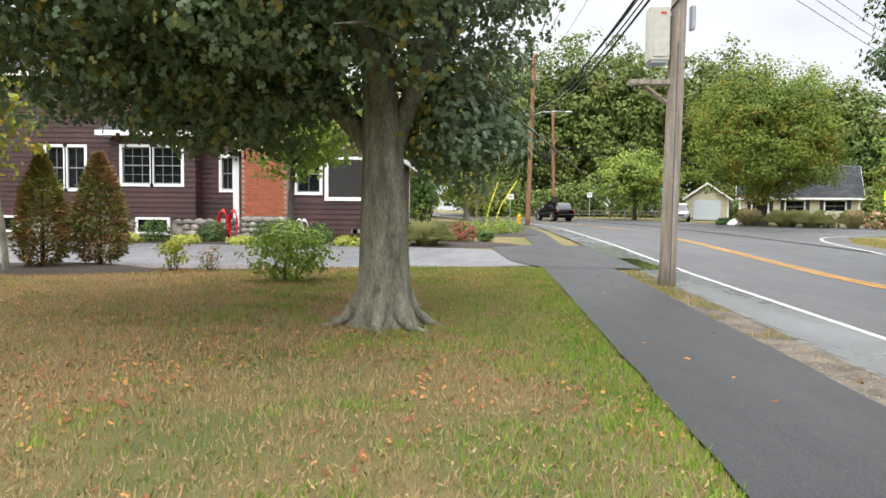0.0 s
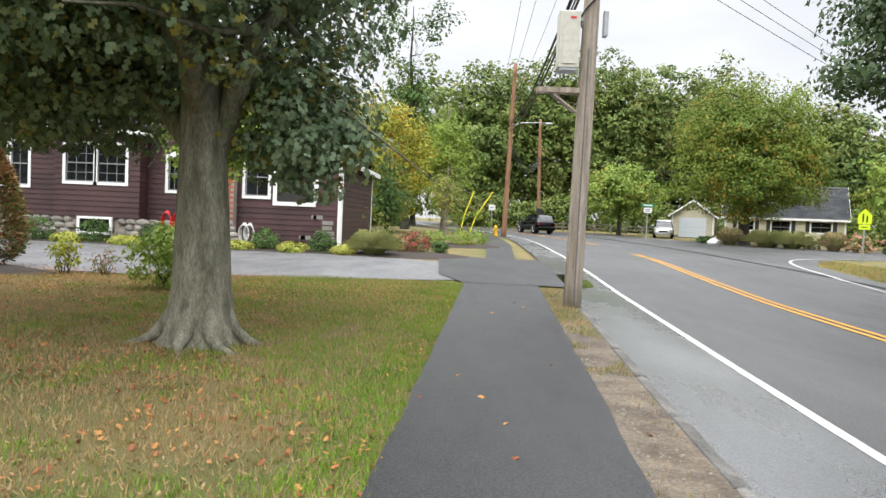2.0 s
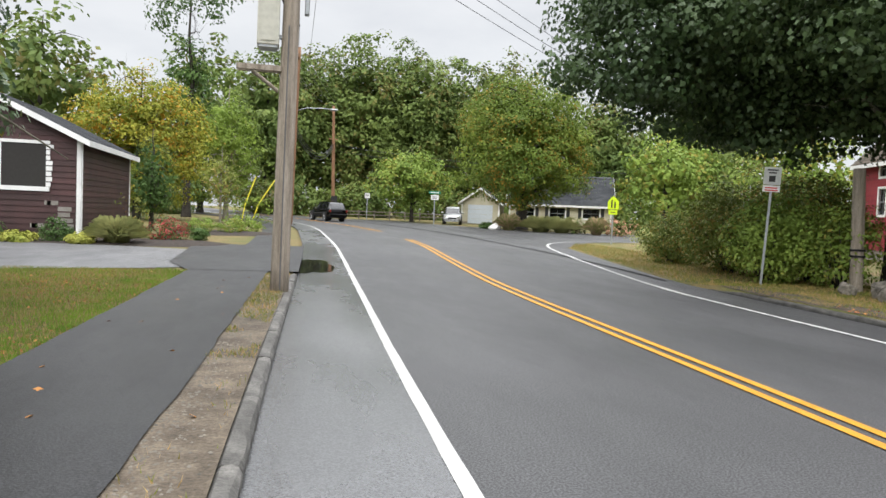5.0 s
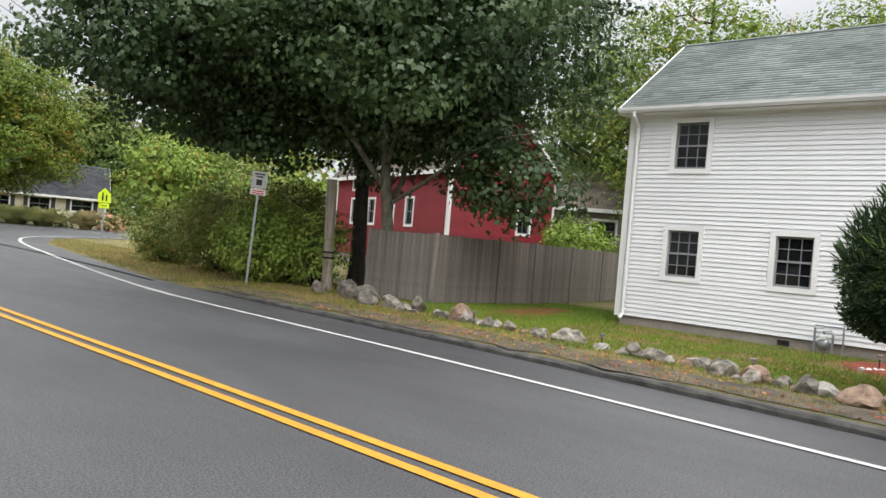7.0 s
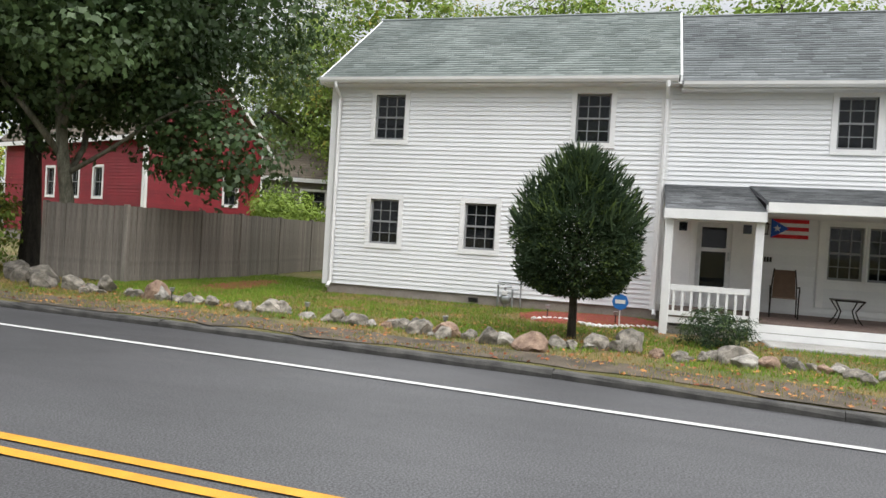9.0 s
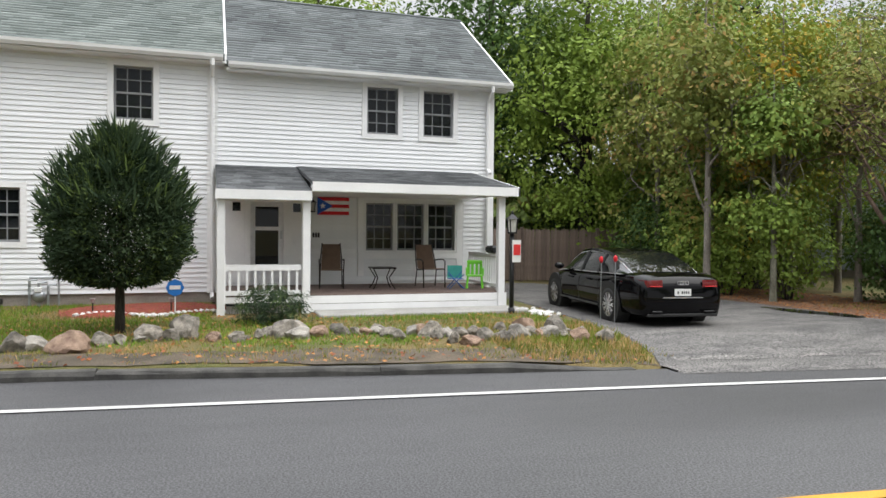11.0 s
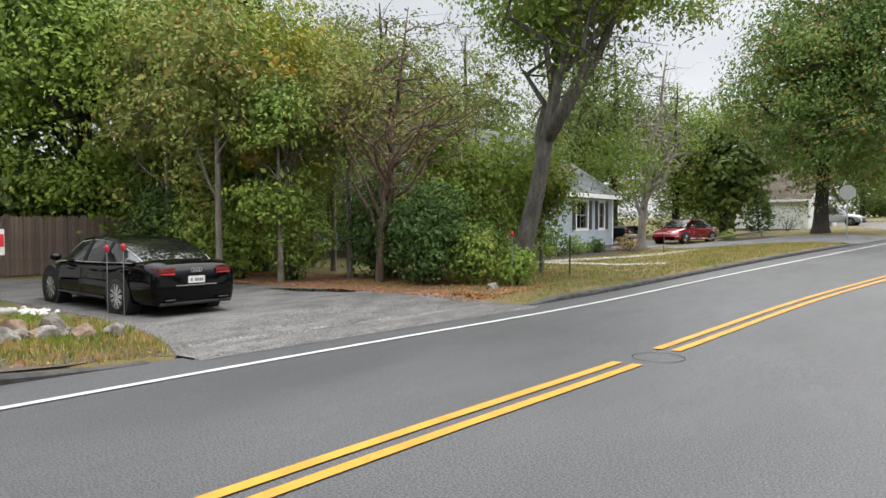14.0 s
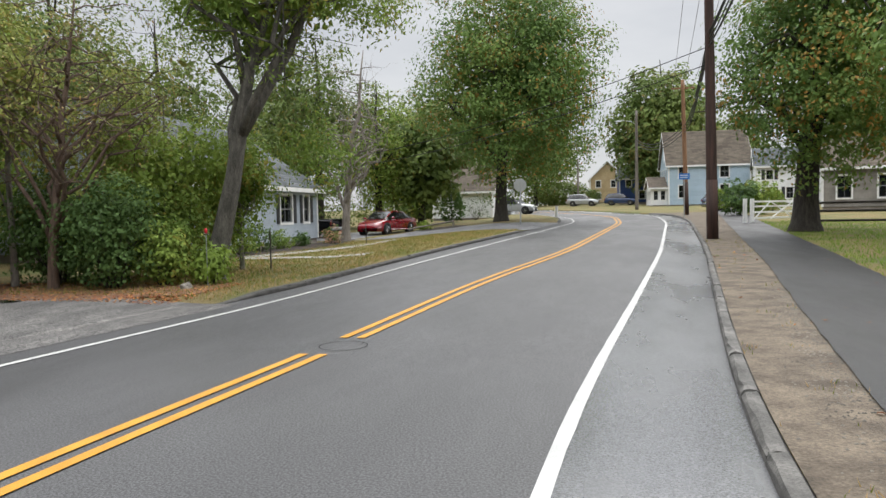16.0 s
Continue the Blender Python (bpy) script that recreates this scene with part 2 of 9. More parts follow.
surface("bark_pale", (0.20, 0.175, 0.145), (0.34, 0.30, 0.26), 3.5, 22, 0.9, stretch=(3, 3, 0.6), relief=0.8, ramp_fine=0.5)
surface("bark_red", (0.11, 0.07, 0.05), (0.22, 0.15, 0.11), 3.5, 22, 0.9, stretch=(4, 4, 0.4), relief=1.0, ramp_fine=0.6)
plain("box_cream", (0.56, 0.55, 0.48), 0.45)
plain("galvanised", (0.42, 0.44, 0.46), 0.4, 0.8)
plain("dark_metal", (0.025, 0.025, 0.027), 0.45, 0.5)
plain("cable_black", (0.012, 0.012, 0.013), 0.6)
plain("cable_grey", (0.13, 0.13, 0.135), 0.5)
plain("cable_pale", (0.5, 0.5, 0.48), 0.6)
plain("hydrant_yellow", (0.85, 0.5, 0.02), 0.4)
plain("pipe_yellow", (0.8, 0.72, 0.05), 0.4)
plain("sign_lime", (0.6, 0.78, 0.02), 0.35)
plain("sign_white", (0.72, 0.72, 0.7), 0.4)
plain("sign_back", (0.5, 0.51, 0.5), 0.35, 0.6)
plain("sign_green", (0.01, 0.22, 0.12), 0.4)
plain("sign_blue", (0.02, 0.16, 0.5), 0.4)
plain("sign_orange", (0.85, 0.3, 0.02), 0.4)
plain("sign_red", (0.62, 0.03, 0.03), 0.4)
plain("ink_black", (0.015, 0.015, 0.015), 0.5)
plain("red_plastic", (0.55, 0.01, 0.02), 0.35)
plain("green_plastic", (0.22, 0.75, 0.05), 0.35)
plain("toy_blue", (0.04, 0.14, 0.42), 0.6)
plain("toy_teal", (0.05, 0.38, 0.32), 0.6)
plain("sling_tan", (0.22, 0.145, 0.1), 0.8)
plain("frame_bronze", (0.022, 0.017, 0.014), 0.35, 0.6)
plain("flag_red", (0.62, 0.02, 0.03), 0.8)
plain("flag_white", (0.78, 0.78, 0.78), 0.8)
plain("flag_blue", (0.025, 0.11, 0.48), 0.8)
plain("paint_black", (0.0015, 0.0015, 0.002), 0.04, 0.0, 0.0, 0.22)
plain("paint_red", (0.21, 0.004, 0.012), 0.2, 0.0, 1.0)
plain("paint_silver", (0.42, 0.43, 0.43), 0.3, 0.6, 1.0)
plain("paint_blue", (0.02, 0.045, 0.12), 0.2, 0.2, 1.0)
plain("rubber", (0.012, 0.012, 0.012), 0.8)
plain("rim_silver", (0.5, 0.5, 0.51), 0.25, 0.9)
plain("chrome", (0.75, 0.75, 0.76), 0.12, 1.0)
plain("tail_red", (0.13, 0.004, 0.007), 0.15, 0.0, 1.0)
plain("lamp_glass", (0.5, 0.5, 0.46), 0.2)
# near-black colour that stands in for the shade of unlit interiors
plain("painted_gloom", (0.03, 0.028, 0.026), 0.9)
plain("blind_pale", (0.42, 0.42, 0.4), 0.8)
plain("sash_grey", (0.25, 0.255, 0.26), 0.6)
plain("door_white", (0.68, 0.69, 0.7), 0.4)
plain("shutter_black", (0.03, 0.032, 0.036), 0.5)
plain("garage_white", (0.55, 0.6, 0.66), 0.5)
glass("window_glass", (0.01, 0.012, 0.014), 0.03, 0.85, 0.3)
glass("car_glass", (0.006, 0.007, 0.008), 0.02, 0.95, 1.0)
foliage("oak_leaf", (0.1, 0.185, 0.075), (0.23, 0.35, 0.17), (0.258, 0.261, 0.046), 0.030, 0.5, 0.35, 0.3)
foliage("maple_leaf", (0.031, 0.071, 0.02), (0.078, 0.14, 0.039), None, 0, 0.3, 0.33, 0.34)
foliage("wood_leaf", (0.09, 0.178, 0.028), (0.265, 0.405, 0.064), (0.29, 0.29, 0.05), 0.030, 0.3)
foliage("bush_leaf", (0.06, 0.108, 0.02), (0.175, 0.24, 0.04), (0.24, 0.2, 0.04), 0.05, 0.6)
foliage("bright_leaf", (0.119, 0.214, 0.028), (0.258, 0.393, 0.055), None, 0, 0.4)
foliage("dark_leaf", (0.040, 0.086, 0.023), (0.099, 0.194, 0.042), None, 0, 0.3)
foliage("yellow_leaf", (0.140, 0.209, 0.024), (0.367, 0.400, 0.045), (0.45, 0.29, 0.030), 0.030, 0.35)
foliage("far_maple_leaf", (0.075, 0.14, 0.02), (0.20, 0.30, 0.038), (0.32, 0.23, 0.03), 0.004, 0.16)
foliage("far_leaf", (0.07, 0.132, 0.03), (0.195, 0.285, 0.06), (0.174, 0.175, 0.043), 0.030, 0.12)
foliage("far_oak_leaf", (0.085, 0.177, 0.040), (0.194, 0.323, 0.065), (0.336, 0.220, 0.044), 0.015, 0.2)
foliage("olive_leaf", (0.13, 0.19, 0.038), (0.31, 0.38, 0.078), (0.350, 0.268, 0.074), 0.040, 0.5)
foliage("yew_leaf", (0.019, 0.042, 0.018), (0.048, 0.084, 0.03), (0.092, 0.154, 0.036), 0.06, 1.2, 0.5)
foliage("rust_leaf", (0.175, 0.098, 0.037), (0.298, 0.187, 0.067), (0.105, 0.179, 0.030), 0.2, 0.9)
foliage("arbor_leaf", (0.079, 0.134, 0.021), (0.210, 0.250, 0.045), (0.193, 0.107, 0.030), 0.2, 0.9)
foliage("hosta_leaf", (0.21, 0.29, 0.04), (0.42, 0.46, 0.09), None, 0, 1.5)
foliage("red_flower", (0.217, 0.044, 0.037), (0.522, 0.104, 0.086), (0.072, 0.148, 0.037), 0.25, 1.5)
foliage("pink_flower", (0.507, 0.266, 0.160), (0.750, 0.473, 0.271), (0.102, 0.192, 0.037), 0.25, 1.5)
foliage("cream_flower", (0.652, 0.621, 0.308), (0.750, 0.750, 0.493), (0.116, 0.192, 0.037), 0.25, 1.5)
foliage("plume_grass", (0.5, 0.43, 0.2), (0.75, 0.66, 0.36), (0.280, 0.357, 0.089), 0.2, 1.0)
foliage("green_grass_clump", (0.27, 0.36, 0.11), (0.52, 0.58, 0.2), None, 0, 1.0)
foliage("lawn_blade", (0.085, 0.16, 0.02), (0.185, 0.265, 0.038), (0.34, 0.275, 0.11), 0.36, 0.6, 0.6)
foliage("straw", (0.26, 0.19, 0.08), (0.45, 0.36, 0.17), (0.17, 0.1, 0.045), 0.25, 1.2, 0.7)
foliage("verge_blade", (0.110, 0.165, 0.022), (0.209, 0.261, 0.040), (0.394, 0.305, 0.111), 0.200, 0.9, 0.6)
foliage("lush_blade", (0.1, 0.225, 0.02), (0.21, 0.37, 0.036), None, 0, 0.8, 0.6)
foliage("fallen_leaf", (0.16, 0.06, 0.026), (0.38, 0.165, 0.065), (0.45, 0.25, 0.07), 0.2, 1.0, 0.7)


def ground_material():
    """Lawn soil: green turf and straw patches at two scales."""
    m, nt, p = nodes_of("lawn")
    big = noise_fac(nt, 0.45, 5, 0.6)
    mid = noise_fac(nt, 2.6, 5, 0.65)
    fine = noise_fac(nt, 70, 3, 0.8)
    col = mix(nt, mid, ramp(nt, big, ((0.38, (0.075, 0.12, 0.02)), (0.6, (0.225, 0.168, 0.064)))), ramp(nt, big, ((0.35, (0.125, 0.12, 0.032)), (0.6, (0.195, 0.142, 0.054)))))
    col = mix(nt, 1.0, col, ramp(nt, fine, ((0.3, (0.45,) * 3), (0.7, (1.25,) * 3))), "MULTIPLY")
    link(nt, col, p.inputs["Base Color"])
    p.inputs["Roughness"].default_value = 0.95
    bump(nt, p, fine, 0.9, 0.03)
    MATS["lawn"] = m


ground_material()

# ---- building helpers ----
R = random.Random(7)


def part(name, bm, material, parent=None, label="", smooth=False):
    """Links a bmesh as one mesh object, under a thing or part if one is given."""
    me = bpy.data.meshes.new(name)
    bm.to_mesh(me)
    bm.free()
    me.materials.append(MATS[material])
    if smooth:
        me.polygons.foreach_set("use_smooth", [True] * len(me.polygons))
    ob = new(name, me)
    if parent is not None:
        ob.parent = parent
    if label:
        tagged(ob, label)
    return ob


def thing(name, label, category, group="", kind="", at=(0, 0, 0)):
    ob = new(name)
    ob.location = at
    ob.empty_display_size = 0.2
    return tagged(ob, label, category, group, kind)


def np_mesh(name, verts, faces, material, parent=None, label="", smooth=False):
    """A mesh from arrays: verts (n, 3), faces (m, k)."""
    verts, faces = np.asarray(verts, np.float32), np.asarray(faces, np.int32)
    me = bpy.data.meshes.new(name)
    me.vertices.add(len(verts))
    me.vertices.foreach_set("co", verts.ravel())
    me.loops.add(faces.size)
    me.loops.foreach_set("vertex_index", faces.ravel())
    me.polygons.add(len(faces))
    me.polygons.foreach_set("loop_start", np.arange(len(faces), dtype=np.int32) * faces.shape[1])
    if smooth:
        me.polygons.foreach_set("use_smooth", np.ones(len(faces), bool))
    me.update(calc_edges=True)
    me.materials.append(MATS[material])
    ob = new(name, me)
    if parent is not None:
        ob.parent = parent
    if label:
        tagged(ob, label)
    return ob


def box(bm, x0, x1, y0, y1, z0, z1, m=None, bevel=0.0):
    r = bmesh.ops.create_cube(bm, size=1.0)
    vs = r["verts"]
    bmesh.ops.transform(bm, matrix=Matrix.LocRotScale(((x0 + x1) / 2, (y0 + y1) / 2, (z0 + z1) / 2), None, (abs(x1 - x0), abs(y1 - y0), abs(z1 - z0))), verts=vs)
    if bevel:
        es = list({e for v in vs for e in v.link_edges})
        vs = list({v for f in bmesh.ops.bevel(bm, geom=es, offset=bevel, segments=1, affect="EDGES")["faces"] for v in f.verts} | {v for v in vs if v.is_valid})
    if m is not None:
        bmesh.ops.transform(bm, matrix=m, verts=vs)
    return vs


def cyl(bm, p, q, r0, r1=None, n=10):
    p, q = Vector(p), Vector(q)
    d = q - p
    r = bmesh.ops.create_cone(bm, cap_ends=True, segments=n, radius1=r0, radius2=r0 if r1 is None else r1, depth=d.length)
    bmesh.ops.transform(bm, matrix=Matrix.Translation((p + q) / 2) @ d.to_track_quat("Z", "Y").to_matrix().to_4x4(), verts=r["verts"])
    return r["verts"]


def ball(bm, c, rx, ry, rz, u=10, v=7):
    r = bmesh.ops.create_uvsphere(bm, u_segments=u, v_segments=v, radius=1)
    bmesh.ops.transform(bm, matrix=Matrix.LocRotScale(c, None, (rx, ry, rz)), verts=r["verts"])
    return r["verts"]


def tube(bm, pts, radii, n=8, cap=True):
    """A round tube along points, with a radius at each."""
    pts = [Vector(p) for p in pts]
    rings, side = [], None
    for i, p in enumerate(pts):
        d = (pts[min(i + 1, len(pts) - 1)] - pts[max(i - 1, 0)]).normalized()
        if side is None:
            side = d.orthogonal().normalized()
        side = (side - d * side.dot(d)).normalized()
        up = d.cross(side)
        rings.append([bm.verts.new(p + (side * math.cos(a) + up * math.sin(a)) * radii[i]) for a in (2 * math.pi * k / n for k in range(n))])
    for a, b in zip(rings, rings[1:]):
        for k in range(n):
            bm.faces.new((a[k], a[(k + 1) % n], b[(k + 1) % n], b[k]))
    if cap:
        bm.faces.new(rings[0][::-1])
        bm.faces.new(rings[-1])


# ---- the lie of the land ----
def smooth_poly(rows):
    ys = [r[0] for r in rows]
    xs = [r[1] for r in rows]
    fine = np.linspace(ys[0], ys[-1], 1400)
    v = np.interp(fine, ys, xs)
    k = np.hanning(31)
    k /= k.sum()
    pad = np.concatenate([2 * v[0] - v[15:0:-1], v, 2 * v[-1] - v[-2:-17:-1]])
    v = np.convolve(pad, k, "valid")
    return lambda y: float(np.interp(y, fine, v))


white_near = smooth_poly([(-260, 95), (-130, 34), (-100, 17), (-75, 6.0), (-62, 1.2), (-55, -0.7), (-43, -0.1), (-21.3, 2.5), (-14, 3.56), (-10.5, 4.07), (-8, 4.44), (-6, 4.74), (-2.7, 5.15), (0, 5.29), (5, 5.43), (8.9, 5.56), (12, 5.72), (19, 6.03), (30, 6.44), (45, 6.5), (51, 6.2), (58, 5.2), (70, 2.0), (90, -6), (130, -26), (260, -95)])
yellow_mid = smooth_poly([(-260, 98.5), (-130, 37.3), (-100, 20.3), (-75, 9.2), (-62.7, 4.4), (-54.7, 2.4), (-43, 2.6), (-22, 5.3), (-12.9, 7.15), (-6.5, 7.86), (-4.5, 8.09), (-2.6, 8.34), (-1.3, 8.49), (1, 8.63), (4, 8.72), (6, 8.84), (9, 8.97), (12, 9.02), (16.6, 9.22), (23, 9.68), (33, 10.55), (45, 10.55), (55, 9.2), (70, 5.6), (90, -2.4), (130, -22), (260, -91)])
white_far = smooth_poly([(-260, 102), (-130, 40.6), (-100, 23.6), (-75, 12.6), (-62, 7.8), (-54, 5.7), (-46, 5.3), (-43, 5.6), (-30, 7.6), (-24, 8.5), (-14, 9.95), (-11.6, 10.29), (-8.5, 10.77), (-6, 11.11), (-3.5, 11.42), (0.5, 11.82), (3.1, 12.1), (6.5, 12.5), (10.7, 12.82), (15.5, 13.15), (22, 13.9), (30, 14.3), (45, 13.9), (55, 12.6), (70, 9), (90, 1.1), (130, -18.5), (260, -87.5)])


def kerb_near(y):
    return white_near(y) - 1.27


def kerb_far(y):
    return white_far(y) + float(np.interp(y, [-6, -2, 2, 40], [0.85, 0.95, 1.3, 1.3]))


def smoothstep(a, b, v):
    u = min(1.0, max(0.0, (v - a) / (b - a)))
    return u * u * (3 - 2 * u)


def level(x, y):
    """Height of the road surface and the land that follows it."""
    if y > 0:
        return 0.013 * max(0.0, y - 18) if y < 110 else 0.013 * 92
    edge = 9 + 25 * smoothstep(9, 17, x)
    d = min(-y, 140) - edge
    return 0.02 * (0.0 if d < -4 else (d + 4) ** 2 / 16 if d < 4 else d)


def lip(x, y):
    if y > 17 and x > 9:
        return 0.1 - 0.09 * smoothstep(17, 18.6, y)
    if y > 18:
        return 0.1 - 0.09 * smoothstep(18, 27, y)
    if -12.4 < y < -1.9 or -45 < y < -35:
        k = kerb_far(y)
        if x > k - 1:
            gap = smoothstep(-12.3, -10.5, y) * (1 - smoothstep(-3.9, -2.0, y)) if y > -20 else smoothstep(-45, -44.3, y) * (1 - smoothstep(-35.7, -35, y))
            return 0.1 - 0.1 * gap * (1 - smoothstep(0.1, 2.2, x - k))
    return 0.1


def land(x, y):
    """Height of the open ground beside the road."""
    return level(x, y) + lip(x, y)


def sheet(name, ys, lefts, rights, lift, material, cols=4, parent=None, jag=0.0, on_land=True):
    """A strip of surface between two edges, following the land."""
    vs, fs = [], []
    for i, y in enumerate(ys):
        a, b = lefts(y), rights(y)
        if jag:
            a += jag * (noise.noise((y * 1.3, 0.3, 2.0)) + 0.6 * noise.noise((y * 5.1, 7.0, 2.0)))
            b += jag * (noise.noise((y * 1.3, 9.3, 4.0)) + 0.6 * noise.noise((y * 5.1, 3.0, 9.0)))
        for k in range(cols + 1):
            x = a + (b - a) * k / cols
            vs.append((x, y, (land(x, y) if on_land else level(x, y)) + lift))
    n = cols + 1
    for i in range(len(ys) - 1):
        for k in range(cols):
            fs.append((i * n + k, i * n + k + 1, (i + 1) * n + k + 1, (i + 1) * n + k))
    return np_mesh(name, vs, fs, material, parent, smooth=True)


def span(a, b, step):
    n = max(1, int(round(abs(b - a) / step)))
    return [a + (b - a) * i / n for i in range(n + 1)]


def build_ground():
    ys = span(-900, -200, 100)[:-1] + span(-200, -70, 5)[:-1] + span(-70, -12, 2)[:-1] + span(-12, 30, 1)[:-1] + span(30, 90, 3)[:-1] + span(90, 200, 10)[:-1] + span(200, 900, 100)
    west = [-900, -300, -120, -60, -40, -28, -20, -15, -11, -8, -6, -4.5, -3.2, -2.2, -1.2, -0.5, -0.16]
    east = [0.16, 0.5, 1.2, 2.2, 3.2, 4.5, 6, 8, 11, 15, 20, 28, 40, 60, 120, 300, 900]
    vs, n = [], len(west) + len(east) + 2
    for y in ys:
        yc = max(-260, min(260, y))
        a, b = kerb_near(yc), kerb_far(yc)
        for o in west:
            vs.append((a + o, y, land(a + o, y)))
        vs.append((a - 0.1, y, level(a, y) - 0.06))
        vs.append((b + 0.1, y, level(b, y) - 0.06))
        for o in east:
            vs.append((b + o, y, land(b + o, y)))
    fs = [(i * n + k, i * n + k + 1, (i + 1) * n + k + 1, (i + 1) * n + k) for i in range(len(ys) - 1) for k in range(n - 1)]
    g = np_mesh("ground", vs, fs, "lawn", smooth=True)
    tagged(g, "green lawn with straw patches and fallen leaves", "ground", kind="structure")


build_ground()
ROAD_YS = span(-200, -70, 4)[:-1] + span(-70, 80, 1)[:-1] + span(80, 200, 5)
road = sheet("road", ROAD_YS, lambda y: kerb_near(y) - 0.03, lambda y: kerb_far(y) + 0.03, 0.0, "road_asphalt", 8, on_land=False)
tagged(road, "damp dark grey asphalt road curving between lawns", "road", kind="structure")
shoulder = sheet("road_shoulder", ROAD_YS, lambda y: kerb_near(y) + 0.0, lambda y: white_near(y) - 0.02, 0.006, "shoulder_asphalt", 3, on_land=False)
tagged(shoulder, "pale wet asphalt shoulder beside the kerb", "road", kind="structure")


def painted(name, f, half, y0, y1, material, label, offset=0.0, jag=0.003):
    ob = sheet(name, span(y0, y1, 0.5), lambda y: f(y) + offset - half, lambda y: f(y) + offset + half, 0.011, material, 1, on_land=False, jag=jag)
    return tagged(ob, label, "road marking", kind="structure")


painted("edge_line", white_near, 0.056, -120, 100, "line_white", "worn white edge line on the asphalt", jag=0.006)
painted("edge_line", white_far, 0.052, -120, 17, "line_white", "white edge line on the asphalt")
for off in (-0.115, 0.115):
    painted("centre_line", yellow_mid, 0.055, -6.42, 37, "line_yellow", "fresh double yellow centre line", off)
    painted("centre_line", yellow_mid, 0.055, -110, -7.45, "line_yellow", "fresh double yellow centre line", off)
    painted("centre_line", yellow_mid, 0.055, 46, 90, "line_yellow", "fresh double yellow centre line", off)


def manhole():
    bm = bmesh.new()
    for r0 in (0.3,):
        ring = [(7.7 + r0 * math.cos(a), -6.95 + r0 * math.sin(a)) for a in (2 * math.pi * k / 28 for k in range(28))]
        inner = [(7.7 + (r0 - 0.016) * math.cos(a), -6.95 + (r0 - 0.016) * math.sin(a)) for a in (2 * math.pi * k / 28 for k in range(28))]
        vo = [bm.verts.new((x, y, level(x, y) + 0.006)) for x, y in ring]
        vi = [bm.verts.new((x, y, level(x, y) + 0.006)) for x, y in inner]
        for k in range(28):
            bm.faces.new((vo[k], vo[(k + 1) % 28], vi[(k + 1) % 28], vi[k]))
    ob = part("manhole_seam", bm, "rubber")
    tagged(ob, "dark tar seam round a buried manhole in the road", "manhole", kind="structure")


manhole()

# footpath, driveways, verges
path_l = smooth_poly([(-120, -14), (-70, -9.2), (-50.3, -6.2), (-38, -4.3), (-20, -1.75), (-13.4, -0.74), (-4, 1.3), (0, 1.78), (4.35, 1.92), (7.4, 2.02), (18.8, 2.36), (27, 3.0), (40, 3.3), (52, 2.9), (62, 0.5), (90, -11)])
path_r = smooth_poly([(-120, -12), (-70, -7.4), (-50, -4.4), (-37, -2.4), (-15.7, 0.77), (-7.2, 2.24), (-4, 2.8), (0, 3.2), (6, 3.57), (10, 3.74), (18.3, 4.06), (29.5, 4.2), (40, 4.6), (52, 4.3), (62, 2.2), (90, -9)])
fp = sheet("footpath", span(-110, 80, 0.5), path_l, path_r, 0.03, "path_asphalt", 3, jag=0.03)
tagged(fp, "fresh black asphalt footpath beside the lawn", "footpath", kind="structure")
vg = sheet("verge", span(-60, 17.6, 0.4), lambda y: path_r(y) - 0.02, lambda y: kerb_near(y) - 0.14, 0.012, "dirt", 4)
tagged(vg, "bare sandy dirt verge with gravel and tufts", "verge", kind="structure")
dirt_far = sheet("far_verge", span(-3.9, 17, 0.4), lambda y: kerb_far(y) + 0.19, lambda y: kerb_far(y) + 1.1, 0.012, "verge_soil", 3, jag=0.25)
tagged(dirt_far, "thin strip of bare dirt behind the far kerb", "verge", kind="structure")
drive_n = lambda x: 18.0 + 0.12 * (x - 1.5) if x > -9 else 16.75
dw_y = span(18.2, 28.6, 0.5)
west_drive = sheet("west_driveway", span(16.4, 26.6, 0.4), lambda y: -24.0, lambda y: float(np.interp(y, [16.4, 17.0, 18.0, 18.6, 22, 25.4, 26.6], [-4.9, -3.2, 0.6, 2.3, 2.2, 1.7, -1.5])), 0.02, "drive_asphalt", 24)
tagged(west_drive, "pale grey asphalt driveway before the brown house", "driveway", kind="structure")
apron = sheet("driveway_apron", span(18.0, 28.4, 0.4), lambda y: float(np.interp(y, [18, 20, 27.2, 28.4], [2.3, 1.64, 1.3, 2.0])), lambda y: kerb_near(y) + 0.02, 0.036, "path_asphalt", 4)
tagged(apron, "dark asphalt apron where the driveway meets the road", "driveway", kind="structure")
side_road = sheet("side_road", span(19, 74, 1.0), lambda y: kerb_far(y) - 0.3,
                  lambda y: float(np.interp(y, [19, 25.5, 33.5, 36, 40, 44, 48, 52, 57, 60, 64, 68, 74], [14.7, 16.0, 17.7, 19.2, 22, 31, 62, 62, 24.5, 22.2, 19.6, 17.5, 14.8])), 0.02, "road_asphalt", 30)
tagged(side_road, "asphalt side street opening off the bend", "road", kind="structure")
tip = [(13.15, 15.5), (14.05, 21), (14.8, 24.6), (15.6, 29), (16.55, 33), (17.7, 36.2), (19.0, 38.4), (21, 40), (26, 42.4), (36, 45.4)]


